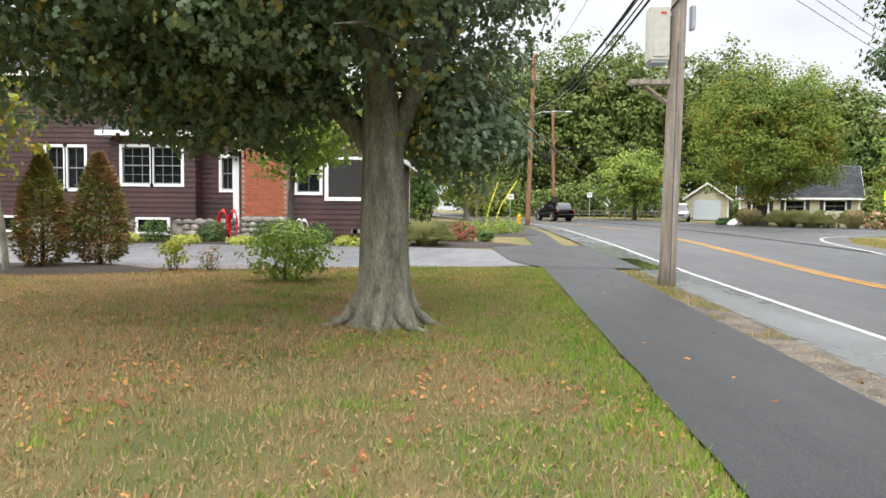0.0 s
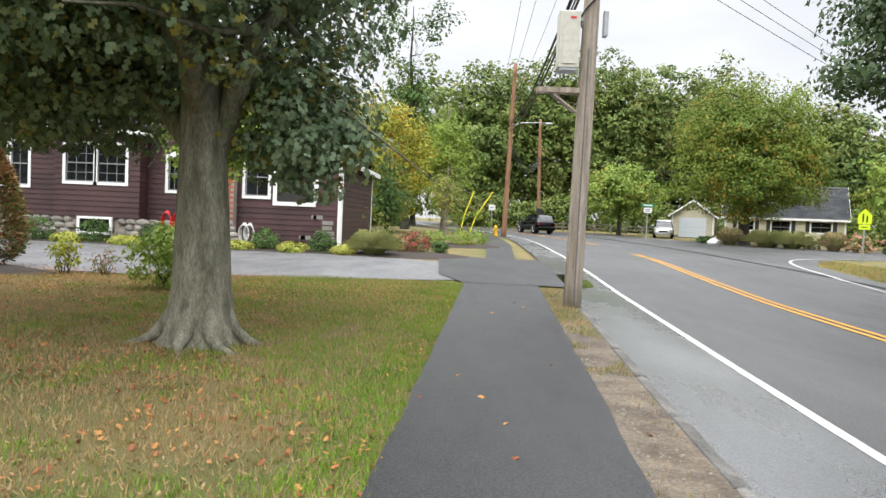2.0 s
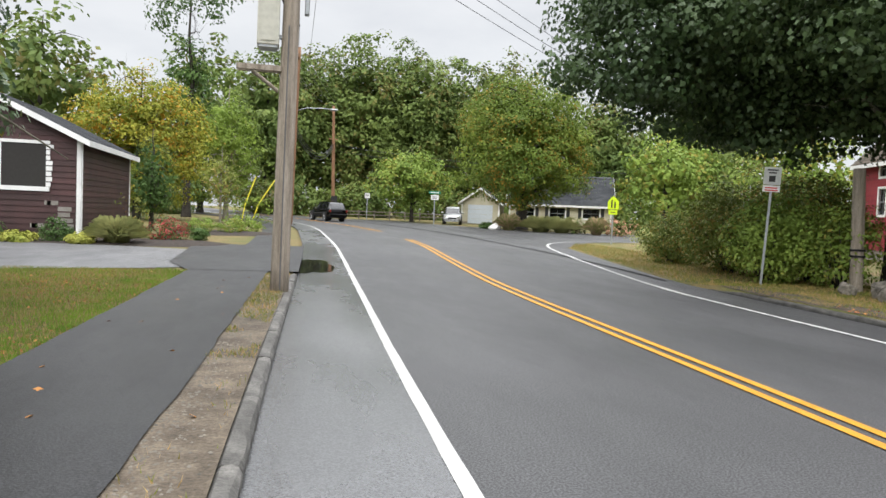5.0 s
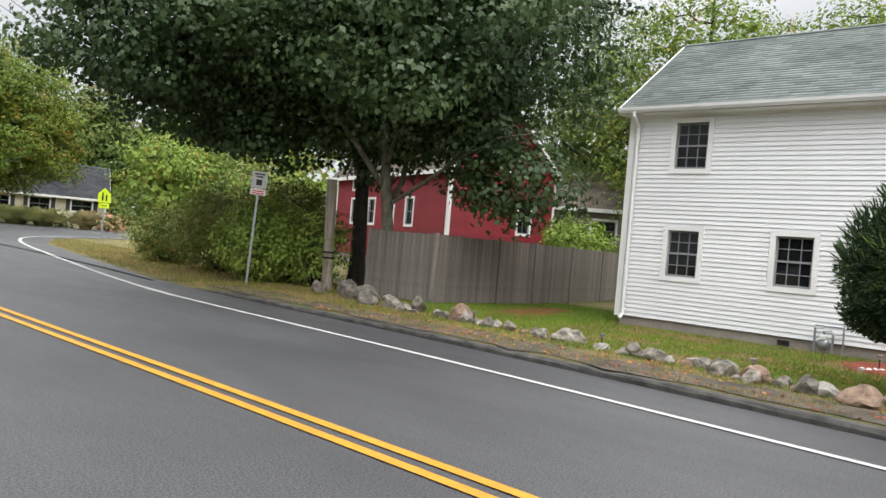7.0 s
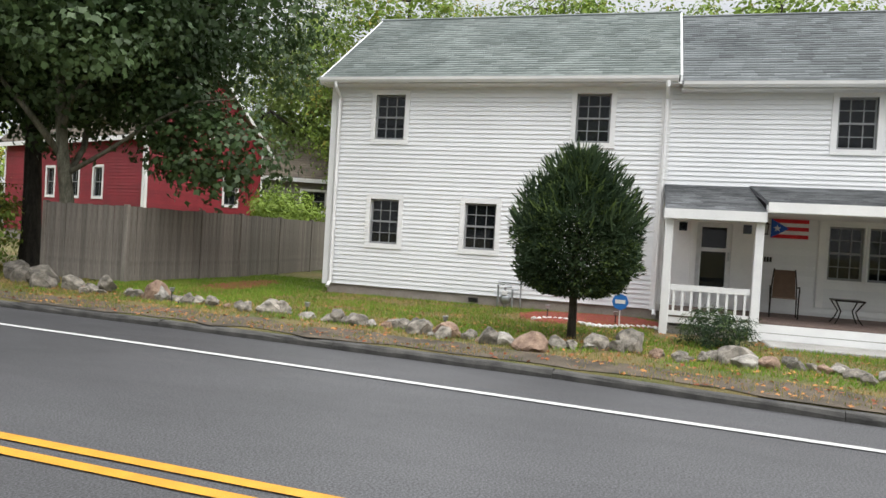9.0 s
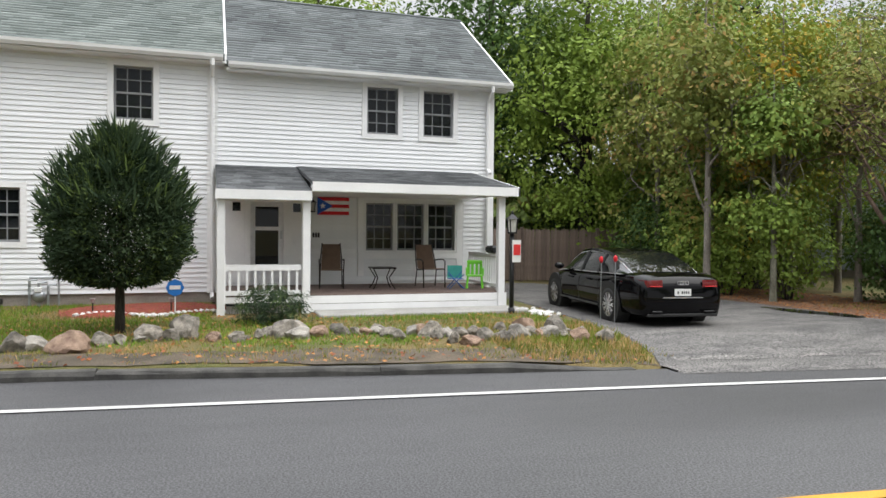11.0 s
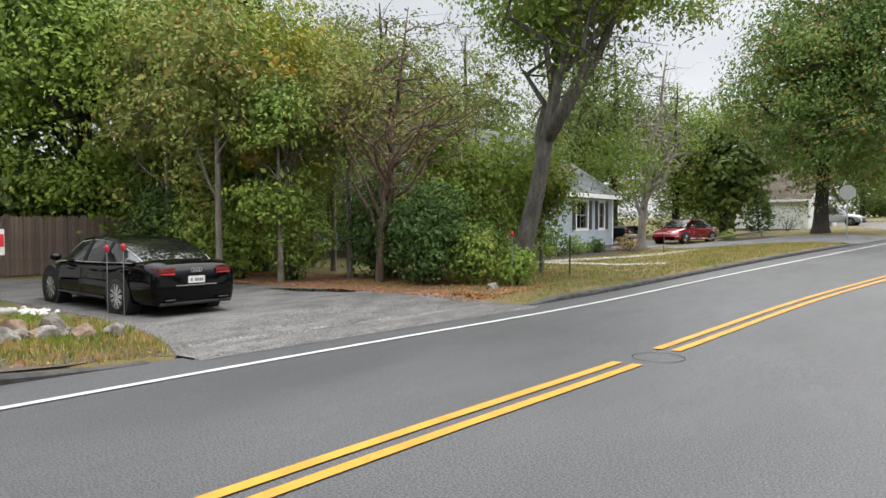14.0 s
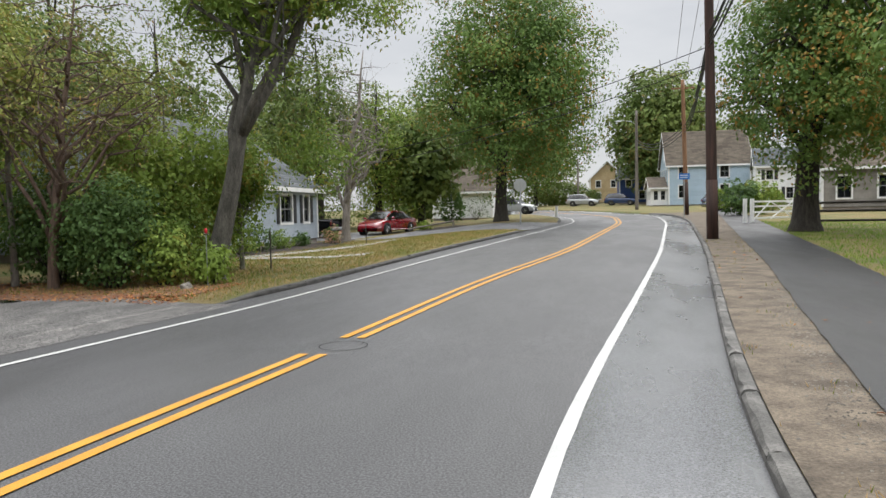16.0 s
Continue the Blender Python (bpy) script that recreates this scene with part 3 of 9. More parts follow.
def line_along(name, pts, half, material, label, lift=0.032):
    vs, fs = [], []
    for i, (x, y) in enumerate(pts):
        a, b = Vector(pts[max(0, i - 1)]), Vector(pts[min(len(pts) - 1, i + 1)])
        d = (b - a).normalized()
        for s in (-half, half):
            px, py = x - d.y * s, y + d.x * s
            vs.append((px, py, level(px, py) + 0.014 if px < kerb_far(py) - 0.32 else land(px, py) + lift))
    fs = [(2 * i, 2 * i + 1, 2 * i + 3, 2 * i + 2) for i in range(len(pts) - 1)]
    ob = np_mesh(name, vs, fs, material)
    return tagged(ob, label, "road marking", kind="structure")


def resample(pts, step):
    """Points along a rounded polyline at even steps."""
    p = np.array(pts, float)
    s = np.concatenate([[0], np.cumsum(np.linalg.norm(np.diff(p, axis=0), axis=1))])
    u = np.linspace(0, s[-1], int(s[-1] / step) + 2)
    q = np.stack([np.interp(u, s, p[:, k]) for k in range(p.shape[1])], 1)
    for _ in range(6):
        q[1:-1] = (q[:-2] + 2 * q[1:-1] + q[2:]) / 4
    return [tuple(map(float, r)) for r in q]


line_along("edge_line", resample(tip, 0.8), 0.065, "line_white", "white edge line curving into the side street")
east_drive = sheet("east_driveway", span(-10.6, -3.9, 0.3), lambda y: kerb_far(y) - 0.3, lambda y: float(np.interp(y, [-10.6, -9.8, -8, -6.8, -5.6, -4.9, -4.4, -3.9], [15.5, 19.0, 24.6, 25.2, 25.2, 16.5, 13.4, 12.4])), 0.02, "old_drive", 32)
for v in east_drive.data.vertices:
    if v.co.x < kerb_far(v.co.y) - 0.2:
        v.co.z = level(v.co.x, v.co.y) + 0.005
    elif v.index % 33 == 32:
        v.co.z -= 0.04
worn = sheet("worn_strip", span(-10.2, -4.3, 0.15), lambda y: kerb_far(y) + 0.42 + 0.12 * noise.noise((y * 0.7, 1.0, 2.0)), lambda y: kerb_far(y) + 0.56 + 0.24 * noise.noise((y * 0.9, 5.0, 2.0)), 0.025, "worn_edge", 2, jag=0.07)
tagged(worn, "pale crumbled strip across the driveway mouth", "driveway", kind="structure")
tagged(east_drive, "worn grey asphalt driveway beside the white house", "driveway", kind="structure")


def pool(name, cx, cy, rx, ry, turn, lift, label, on_road=False):
    bm = bmesh.new()
    ring = []
    for k in range(40):
        a = 2 * math.pi * k / 40
        r = 1 + 0.45 * noise.noise((math.cos(a) * 1.4 + cx, math.sin(a) * 1.4, 3.3))
        u, v = rx * r * math.cos(a), ry * r * math.sin(a)
        x, y = cx + u * math.cos(turn) - v * math.sin(turn), cy + u * math.sin(turn) + v * math.cos(turn)
        ring.append(bm.verts.new((x, y, (level(x, y) if on_road else land(x, y)) + lift)))
    bm.faces.new(ring)
    ob = part(name, bm, "puddle_water")
    tagged(ob, label, "puddle", kind="structure")


pool("puddle", 5.1, 20.6, 0.55, 2.1, -0.12, 0.014, "dark still puddle at the road edge", True)
pool("puddle", 15.9, -9.75, 1.0, 0.3, 0.25, 0.03, "muddy puddle on the old driveway")
litter = sheet("leaf_litter_bed", span(-13.2, -10.0, 0.3), lambda y: float(np.interp(y, [-13.2, -11.4, -10.6, -10.0], [12.3, 12.2, 13.4, 17])), lambda y: float(np.interp(y, [-13.2, -10.6, -10.0], [22, 22, 19.5])), 0.024, "leaf_litter", 12, jag=0.15)
tagged(litter, "brown leaf litter under the trees", "leaf litter", kind="structure")


def beds():
    def bed(name, cx, cy, rx, ry, turn, material, label, lift=0.045):
        bm = bmesh.new()
        vs, rings = [], []
        for j, f in enumerate((1.0, 0.8, 0.45, 0.0)):
            ring = []
            for k in range(28 if f else 1):
                a = 2 * math.pi * k / 28
                r = f * (1 + 0.22 * noise.noise((math.cos(a) * 1.3 + cx, math.sin(a) * 1.3 + cy, 1.7)))
                u, v = rx * r * math.cos(a), ry * r * math.sin(a)
                x, y = cx + u * math.cos(turn) - v * math.sin(turn), cy + u * math.sin(turn) + v * math.cos(turn)
                ring.append(bm.verts.new((x, y, land(x, y) + (0.005, lift * 0.8, lift, lift * 1.1)[j])))
            rings.append(ring)
        for a, b in zip(rings, rings[1:]):
            for k in range(28):
                if len(b) == 1:
                    bm.faces.new((a[k], a[(k + 1) % 28], b[0]))
                else:
                    bm.faces.new((a[k], a[(k + 1) % 28], b[(k + 1) % 28], b[k]))
        tagged(part(name, bm, material, smooth=True), label, "planting bed", kind="structure")

    bed("mulch_bed", -8.9, 15.6, 2.6, 1.5, 0.2, "mulch_dark", "dark bark mulch bed under conifers", 0.1)
    bed("mulch_bed", -0.4, 28.3, 3.0, 2.0, 0.0, "mulch_dark", "dark bark mulch bed with flowering shrubs", 0.08)
    bed("mulch_bed", -9.2, 27.4, 9.5, 1.0, 0.0, "mulch_dark", "narrow dark mulch bed along the house", 0.06)
    bed("mulch_bed", 1.4, 37, 2.6, 2.4, 0.0, "mulch_dark", "dark mulch bed with clipped green mounds", 0.08)
    bed("mulch_bed", 19.3, 2.3, 1.1, 1.5, 0.1, "mulch_red", "red bark mulch bed edged with white stones", 0.06)
    bed("mulch_bed", 20.3, 10.9, 2.2, 0.6, 0.1, "mulch_red", "bare red soil strip in the lawn", 0.03)
    bed("mulch_bed", 17.4, -29.0, 1.2, 7.5, 0.0, "mulch_dark", "dark mulch bed along the grey-blue house", 0.06)
    bed("mulch_bed", 14.2, -45.5, 2.0, 3.0, 0.0, "mulch_dark", "dark mulch bed with dry grass and a rail", 0.06)


beds()
for name, pts, wd in (("walkway", [(16.6, -21.8), (13.2, -22.2), (12.0, -22.2)], 0.5), ("walkway", [(16.6, -22.6), (15.6, -26), (14.6, -30.5), (14.0, -33.5)], 0.45), ("side_walkway", [(-1.8, -13.0), (-6, -14.5), (-14, -16)], 0.7)):
    line_along(name, resample(pts, 0.6), wd, "concrete", "pale concrete garden walk across the lawn", 0.025)
sd = sheet("south_driveway", span(-44.5, -35.5, 0.6), lambda y: kerb_far(y) - 0.05, lambda y: 30.0, 0.022, "drive_asphalt", 12)
tagged(sd, "grey asphalt driveway with parked cars", "driveway", kind="structure")


def kerb(name, label, f, y0, y1, width, height, material, side, step=1.5, fade=0.0):
    """A run of kerb stones, each its own piece."""
    holder = thing(name, label, "kerb", kind="structure")
    for i, y in enumerate(span(y0, y1, step)[:-1]):
        ye = y + (y1 - y0) / max(1, round(abs(y1 - y0) / step)) - 0.006
        a, b = Vector((f(y), y, level(f(y), y))), Vector((f(ye), ye, level(f(ye), ye)))
        d = (b - a).normalized()
        bm = bmesh.new()
        ln = (b - a).xy.length
        hgt = height + R.uniform(-0.012, 0.012)
        n = 8
        rows = []
        for k in range(n + 1):
            yk = y + (ye - y) * k / n
            ease = max(0.12, smoothstep(0, fade, min(yk - y0, y1 - yk))) if fade else 1.0
            jig = [R.uniform(-0.014, 0.014) for _ in range(3)]
            prof = ((0, -0.12), (0, hgt * 0.55 + jig[0]), (0.025 + jig[1], hgt * 0.93), (0.06, hgt + jig[2]), (width - 0.03, hgt), (width, hgt - 0.03), (width, -0.12))
            rows.append([bm.verts.new((side * p, ln * k / n, (z * ease if z > 0 else z) + (b.z - a.z) * k / n)) for p, z in prof])
        for r0, r1 in zip(rows, rows[1:]):
            for k in range(6):
                bm.faces.new((r0[k], r0[k + 1], r1[k + 1], r1[k]))
        bm.faces.new(rows[0])
        bm.faces.new(rows[-1][::-1])
        bmesh.ops.recalc_face_normals(bm, faces=bm.faces)
        ob = part("kerb_stone", bm, material, holder)
        ob.matrix_basis = Matrix.Translation(a) @ Matrix.Rotation(math.atan2(-d.x, d.y), 4, "Z")


kerb("near_kerb", "grey granite kerb along the footpath verge", kerb_near, -60, 17.5, 0.15, 0.115, "kerb_stone", -1)
kerb("far_kerb", "low worn asphalt kerb berm along the far verge", kerb_far, -3.5, 17.1, 0.18, 0.09, "kerb_berm", 1, 3.0, 1.6)
kerb("far_kerb", "low worn asphalt kerb berm along the far lawn", kerb_far, -35.4, -10.5, 0.18, 0.095, "kerb_berm", 1, 3.1, 1.6)
kerb("far_kerb", "low worn asphalt kerb berm by the far lawns", kerb_far, -70, -44.6, 0.18, 0.095, "kerb_berm", 1, 3.2, 1.6)

# ---- houses ----
class Wall:
    """A flat wall: u runs along it, z up, d outward."""

    def __init__(self, x, y, turn, parent):
        self.m = pose(x, y, 0, 0, 0, turn)
        self.parent = parent

    def box(self, bm, u0, u1, z0, z1, d0, d1, bevel=0.0):
        return box(bm, u0, u1, -d1, -d0, z0, z1, self.m, bevel)


def cut_spans(u0, u1, z0, z1, holes):
    """The parts of a course that lie outside the openings."""
    spans = [(u0, u1)]
    for a, b, c, d in holes:
        if z0 < d - 1e-4 and z1 > c + 1e-4:
            nxt = []
            for p, q in spans:
                if b <= p or a >= q:
                    nxt.append((p, q))
                else:
                    if a > p:
                        nxt.append((p, a))
                    if b < q:
                        nxt.append((b, q))
            spans = nxt
    return [s for s in spans if s[1] - s[0] > 0.02]


def wall_core(wall, u0, u1, z0, z1, holes, material, thick=0.15):
    bm = bmesh.new()
    cuts = sorted({z0, z1, *(h[2] for h in holes), *(h[3] for h in holes)})
    cuts = [c for c in cuts if z0 <= c <= z1]
    for a, b in zip(cuts, cuts[1:]):
        for p, q in cut_spans(u0, u1, a, b, holes):
            wall.box(bm, p, q, a, b, -thick, 0)
    return part("wall", bm, material, wall.parent)


BOARDS = {}


def clapboards(wall, u0, u1, z0, z1, course, holes, material, pieces, top=None):
    """Lapped boards; each its own object when pieces is set. top(z) narrows the courses under a gable."""
    n = max(1, round((z1 - z0) / course))
    h = (z1 - z0) / n
    if pieces and (material, round(h, 3)) not in BOARDS:
        bm = bmesh.new()
        v = [bm.verts.new(c) for c in ((0, 0, 0), (1, 0, 0), (1, -0.024, 0), (0, -0.024, 0), (0, -0.004, h), (1, -0.004, h), (0, 0, h), (1, 0, h))]
        for f in ((0, 1, 2, 3), (3, 2, 5, 4), (4, 5, 7, 6), (0, 3, 4, 6), (1, 7, 5, 2), (0, 6, 7, 1)):
            bm.faces.new([v[i] for i in f])
        me = bpy.data.meshes.new("clapboard")
        bm.to_mesh(me)
        bm.free()
        me.materials.append(MATS[material])
        BOARDS[(material, round(h, 3))] = me
    bm = None if pieces else bmesh.new()
    for i in range(n):
        za = z0 + i * h
        a, b = (u0, u1) if top is None else top(za + h * 0.6)
        if b - a < 0.05:
            continue
        for p, q in cut_spans(a, b, za, za + h, holes):
            if pieces:
                ob = new("clapboard", BOARDS[(material, round(h, 3))])
                ob.parent = wall.parent
                ob.matrix_basis = wall.m @ Matrix.Translation((p, 0, za)) @ Matrix.Diagonal((q - p, 1, 1, 1))
            else:
                co = [(p, 0, za), (q, 0, za), (q, -0.03, za), (p, -0.03, za), (p, -0.006, za + h), (q, -0.006, za + h)]
                v = [bm.verts.new(wall.m @ Vector(c)) for c in co]
                for f in ((0, 1, 2, 3), (3, 2, 5, 4), (0, 3, 4), (1, 5, 2)):
                    bm.faces.new([v[k] for k in f])
    if bm is not None:
        part("siding", bm, material, wall.parent)


def window(wall, u0, u1, z0, z1, grid=(3, 4), trim=0.11, frame="white_trim", sash="sash_grey", blind=0.0, name="window", shutters=False, sill=False):
    """A double-hung window in its opening: casing, sill, sashes with bars, two panes, a box painted dark as the unlit
    room behind.
    """
    bm = bmesh.new()
    for a, b, c, d in ((u0 - trim, u0, z0 - trim, z1 + trim), (u1, u1 + trim, z0 - trim, z1 + trim), (u0, u1, z1, z1 + trim), (u0, u1, z0 - trim, z0)):
        wall.box(bm, a, b, c, d, -0.1, 0.042)
    if sill:
        wall.box(bm, u0 - trim - 0.02, u1 + trim + 0.02, z0 - 0.05, z0 - 0.003, 0.036, 0.07)
    win = part(name, bm, frame, wall.parent)
    bm = bmesh.new()
    zm = (z0 + z1) / 2
    for c, d, dd in ((z0, zm + 0.02, 0.0), (zm - 0.02, z1, -0.03)):
        for a, b, e, f in ((u0, u0 + 0.04, c, d), (u1 - 0.04, u1, c, d), (u0 + 0.04, u1 - 0.04, c, c + 0.045), (u0 + 0.04, u1 - 0.04, d - 0.04, d)):
            wall.box(bm, a, b, e, f, dd - 0.055, dd - 0.025)
    part("sash", bm, sash, win)
    if grid:
        bm = bmesh.new()
        nx, ny = grid
        for k in range(1, nx):
            u = u0 + (u1 - u0) * k / nx
            wall.box(bm, u - 0.009, u + 0.009, z0 + 0.04, z1 - 0.04, -0.07, -0.052)
        for k in range(1, ny):
            if k * 2 == ny:
                continue
            z = z0 + (z1 - z0) * k / ny
            wall.box(bm, u0 + 0.04, u1 - 0.04, z - 0.009, z + 0.009, -0.069, -0.053)
        part("muntins", bm, sash, win)
    for c, d in ((z0 + 0.04, zm), (zm, z1 - 0.04)):
        bm = bmesh.new()
        wall.box(bm, u0 + 0.03, u1 - 0.03, c, d - 0.002, -0.078, -0.072)
        part("pane", bm, "window_glass", win)
    # shallow box behind the panes, room shade put into its colour
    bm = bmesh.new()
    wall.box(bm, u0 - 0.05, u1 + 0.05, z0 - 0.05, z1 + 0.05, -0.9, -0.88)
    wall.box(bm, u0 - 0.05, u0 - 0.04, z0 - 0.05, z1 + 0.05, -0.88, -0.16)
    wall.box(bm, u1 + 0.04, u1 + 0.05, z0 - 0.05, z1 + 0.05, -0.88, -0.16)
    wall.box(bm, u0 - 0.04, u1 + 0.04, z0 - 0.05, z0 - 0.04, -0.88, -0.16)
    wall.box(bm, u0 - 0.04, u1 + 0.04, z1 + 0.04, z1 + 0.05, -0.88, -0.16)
    part("gloom_box", bm, "painted_gloom", win)
    if blind:
        bm = bmesh.new()
        n = 9
        for k in range(n):
            for side in (0, 1):
                w = (u1 - u0) * (0.16 + 0.1 * blind)
                a = u0 + 0.03 if side == 0 else u1 - 0.03 - w
                x0, x1 = a + w * k / n, a + w * (k + 1) / n
                wall.box(bm, x0, x1, z0 + 0.03, zm if blind < 0.5 else z1 - 0.03, -0.17 - 0.02 * (k % 2), -0.15 - 0.02 * (k % 2))
        part("curtain", bm, "blind_pale", win)
    if shutters:
        for a, b in ((u0 - trim - 0.36, u0 - trim - 0.02), (u1 + trim + 0.02, u1 + trim + 0.36)):
            bm = bmesh.new()
            wall.box(bm, a, b, z0 - 0.05, z1 + 0.05, 0.03, 0.055)
            for k in range(10):
                zz = z0 + (z1 - z0) * (k + 0.3) / 10
                wall.box(bm, a + 0.04, b - 0.04, zz, zz + 0.05, 0.056, 0.066)
            part("shutter", bm, "shutter_black", win)
    return win


def shingled(parent, a, b, c, d, material, tab=0.3, course=0.15, thick=0.06):
    """A roof plane: a to b the eave, d to c the ridge. A deck, and courses of tabs with uneven edges."""
    a, b, c, d = map(Vector, (a, b, c, d))
    n = (b - a).cross(d - a).normalized()
    if n.z < 0:
        n = -n
    bm = bmesh.new()
    low = [bm.verts.new(p - n * thick) for p in (a, b, c, d)]
    up = [bm.verts.new(p) for p in (a, b, c, d)]
    bm.faces.new(low)
    bm.faces.new(up)
    for k in range(4):
        bm.faces.new((low[k], low[(k + 1) % 4], up[(k + 1) % 4], up[k]))
    bmesh.ops.recalc_face_normals(bm, faces=bm.faces)
    roof = part("roof", bm, material, parent)
    rows = max(2, int(((d - a).length) / course))
    rng = random.Random(rows * 7 + int((b - a).length * 10))
    vs, fs = [], []
    for r in range(rows):
        f0, f1 = r / rows, min(1.0, (r + 1.25) / rows)
        cols = max(2, int((b - a).length / tab))
        off = rng.random()
        for k in range(-1, cols + 1):
            u0, u1 = max(0.0, (k + off) / cols), min(1.0, (k + off + 0.985) / cols)
            if u1 - u0 < 0.002:
                continue
            lift = 0.014 + rng.uniform(0, 0.006)
            f0j = max(0, f0 - rng.uniform(0, 0.12) / rows)
            def at(u, f):
                return (a + (b - a) * u) * (1 - f) + (d + (c - d) * u) * f
            i = len(vs)
            vs += [at(u0, f0j) + n * lift, at(u1, f0j) + n * lift, at(u1, f1) + n * 0.003, at(u0, f1) + n * 0.003, at(u0, f0j) + n * 0.001, at(u1, f0j) + n * 0.001]
            fs += [(i, i + 1, i + 2, i + 3), (i + 4, i + 5, i + 1, i)]
    tagged(np_mesh("shingles", [tuple(v) for v in vs], fs, material, roof), kind="stuff")
    return roof


def gutter(parent, x, y0, y1, z, spouts=(), out=-1, name="gutter", material="white_trim"):
    bm = bmesh.new()
    prof = [(0, 0), (0, -0.11), (0.07 * out, -0.12), (0.11 * out, -0.06), (0.12 * out, 0), (0.105 * out, 0), (0.09 * out, -0.06), (0.02 * out, -0.09), (0.015 * out, 0)]
    r0 = [bm.verts.new((x + p, y0, z + q)) for p, q in prof]
    r1 = [bm.verts.new((x + p, y1, z + q)) for p, q in prof]
    for k in range(len(prof)):
        bm.faces.new((r0[k], r0[(k + 1) % 9], r1[(k + 1) % 9], r1[k]))
    bm.faces.new(r0)
    bm.faces.new(r1[::-1])
    bmesh.ops.recalc_face_normals(bm, faces=bm.faces)
    g = part(name, bm, material, parent)
    for sx, sy, zb in spouts:
        bm = bmesh.new()
        tube(bm, [(x + 0.06 * out, sy, z - 0.1), (x + 0.06 * out, sy, z - 0.2), (sx, sy, z - 0.42), (sx, sy, zb + 0.12), (sx + 0.14 * out, sy, zb)], [0.045] * 5, 6)
        part("downspout", bm, material, parent)


FX = 20.6


def white_house():
    h = thing("white_house", "white clapboard two-storey house with grey shingle roof and porch", "house", at=(FX, 2, 0.1))
    h.location = (0, 0, 0)
    w = Wall(FX, 0, -90, h)

    def W(y0, y1, z0, z1):
        return (-y1, -y0, z0, z1)

    left_up = [W(6.98, 7.7, 3.76, 4.8), W(2.33, 3.06, 3.78, 4.84)]
    left_lo = [W(7.0, 7.7, 1.33, 2.37), W(4.69, 5.41, 1.33, 2.37)]
    vent = W(5.0, 5.22, 0.14, 0.25)
    right_up = [W(-2.73, -2.03, 3.75, 4.78), W(-4.03, -3.32, 3.75, 4.78)]
    triple = [W(-2.64, -2.02, 1.18, 2.23), W(-3.36, -2.73, 1.18, 2.23), W(-4.09, -3.45, 1.18, 2.23)]
    door = W(-0.24, 0.44, 0.5, 2.2)
    trim = 0.1

    def grown(hs, t=trim):
        return [(a - t, b + t, c - t, d + t) for a, b, c, d in hs]

    holes_l, holes_r = left_up + left_lo, right_up + triple + [door]
    wall_core(w, -8.8, -1.2, 0.32, 5.02, holes_l, "white_siding")
    wall_core(w, -1.2, 5.0, 0.42, 5.0, holes_r, "white_siding")
    clapboards(w, -8.7, -1.3, 0.32, 4.95, 0.1, grown(holes_l), "white_siding", True)
    clapboards(w, -1.1, 4.9, 2.95, 4.92, 0.1, grown(right_up), "white_siding", True)
    clapboards(w, -1.1, 4.9, 0.5, 2.95, 0.1, grown(triple) + [W(-0.75, 0.95, 0.5, 2.35), W(-4.3, -1.8, 0.62, 2.45)], "white_siding", True)
    # side and back walls
    for x, y, turn, ln in ((FX + 6.6, 8.8, 180, 6.6), (FX, -5.0, 0, 6.4)):
        sw = Wall(x, y, turn, h)
        wall_core(sw, 0, ln, 0.32, 5.02, [], "white_siding")
        clapboards(sw, 0.1, ln - 0.1, 0.42, 5.0, 0.14, [], "white_siding", False)
        mid = ln / 2
        clapboards(sw, 0.1, ln - 0.1, 5.0, 7.1, 0.14, [], "white_siding", False, lambda z, mid=mid, ln=ln: (0.1 + (z - 5.0) / 2.2 * (mid - 0.1), ln - 0.1 - (z - 5.0) / 2.2 * (mid - 0.1)))
        bm = bmesh.new()
        v = [bm.verts.new(sw.m @ Vector(c)) for c in ((0, 0.004, 5.0), (ln, 0.004, 5.0), (mid, 0.004, 7.22), (0, 0.14, 5.0), (ln, 0.14, 5.0), (mid, 0.14, 7.22))]
        for f in ((0, 1, 2), (5, 4, 3), (0, 3, 4, 1), (1, 4, 5, 2), (2, 5, 3, 0)):
            bm.faces.new([v[k] for k in f])
        part("gable", bm, "white_siding", h)
    bm = bmesh.new()
    box(bm, FX + 6.45, FX + 6.6, -4.85, 8.65, 0.32, 5.02)
    part("wall", bm, "white_siding", h)
    # foundation
    bm = bmesh.new()
    box(bm, FX + 0.03, FX + 6.5, -4.9, 8.72, -0.1, 0.32)
    part("foundation", bm, "foundation", h, "stained concrete foundation")
    bm = bmesh.new()
    for k in range(4):
        box(bm, FX + 0.0, FX + 0.028, 5.0, 5.22, 0.15 + k * 0.025, 0.165 + k * 0.025)
    part("foundation_vent", bm, "dark_metal", h)
    # corner boards, frieze, joint
    for a, b, c, d, dd in ((-8.83, -8.69, 0.3, 5.0, 0.045), (-1.3, -1.1, 0.3, 4.98, 0.05), (4.88, 5.03, 0.42, 4.95, 0.045)):
        bm = bmesh.new()
        w.box(bm, a, b, c, d, 0.0, dd)
        part("corner_board", bm, "white_trim", h)
    for a, b, z in ((-8.69, -1.3, 4.955), (-1.1, 4.88, 4.93)):
        bm = bmesh.new()
        w.box(bm, a, b, z - 0.02, z + 0.1, 0.001, 0.04)
        part("frieze_board", bm, "white_trim", h)
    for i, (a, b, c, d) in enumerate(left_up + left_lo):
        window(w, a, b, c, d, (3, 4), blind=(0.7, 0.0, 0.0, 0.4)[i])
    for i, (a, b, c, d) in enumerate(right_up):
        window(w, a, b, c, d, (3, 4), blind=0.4)
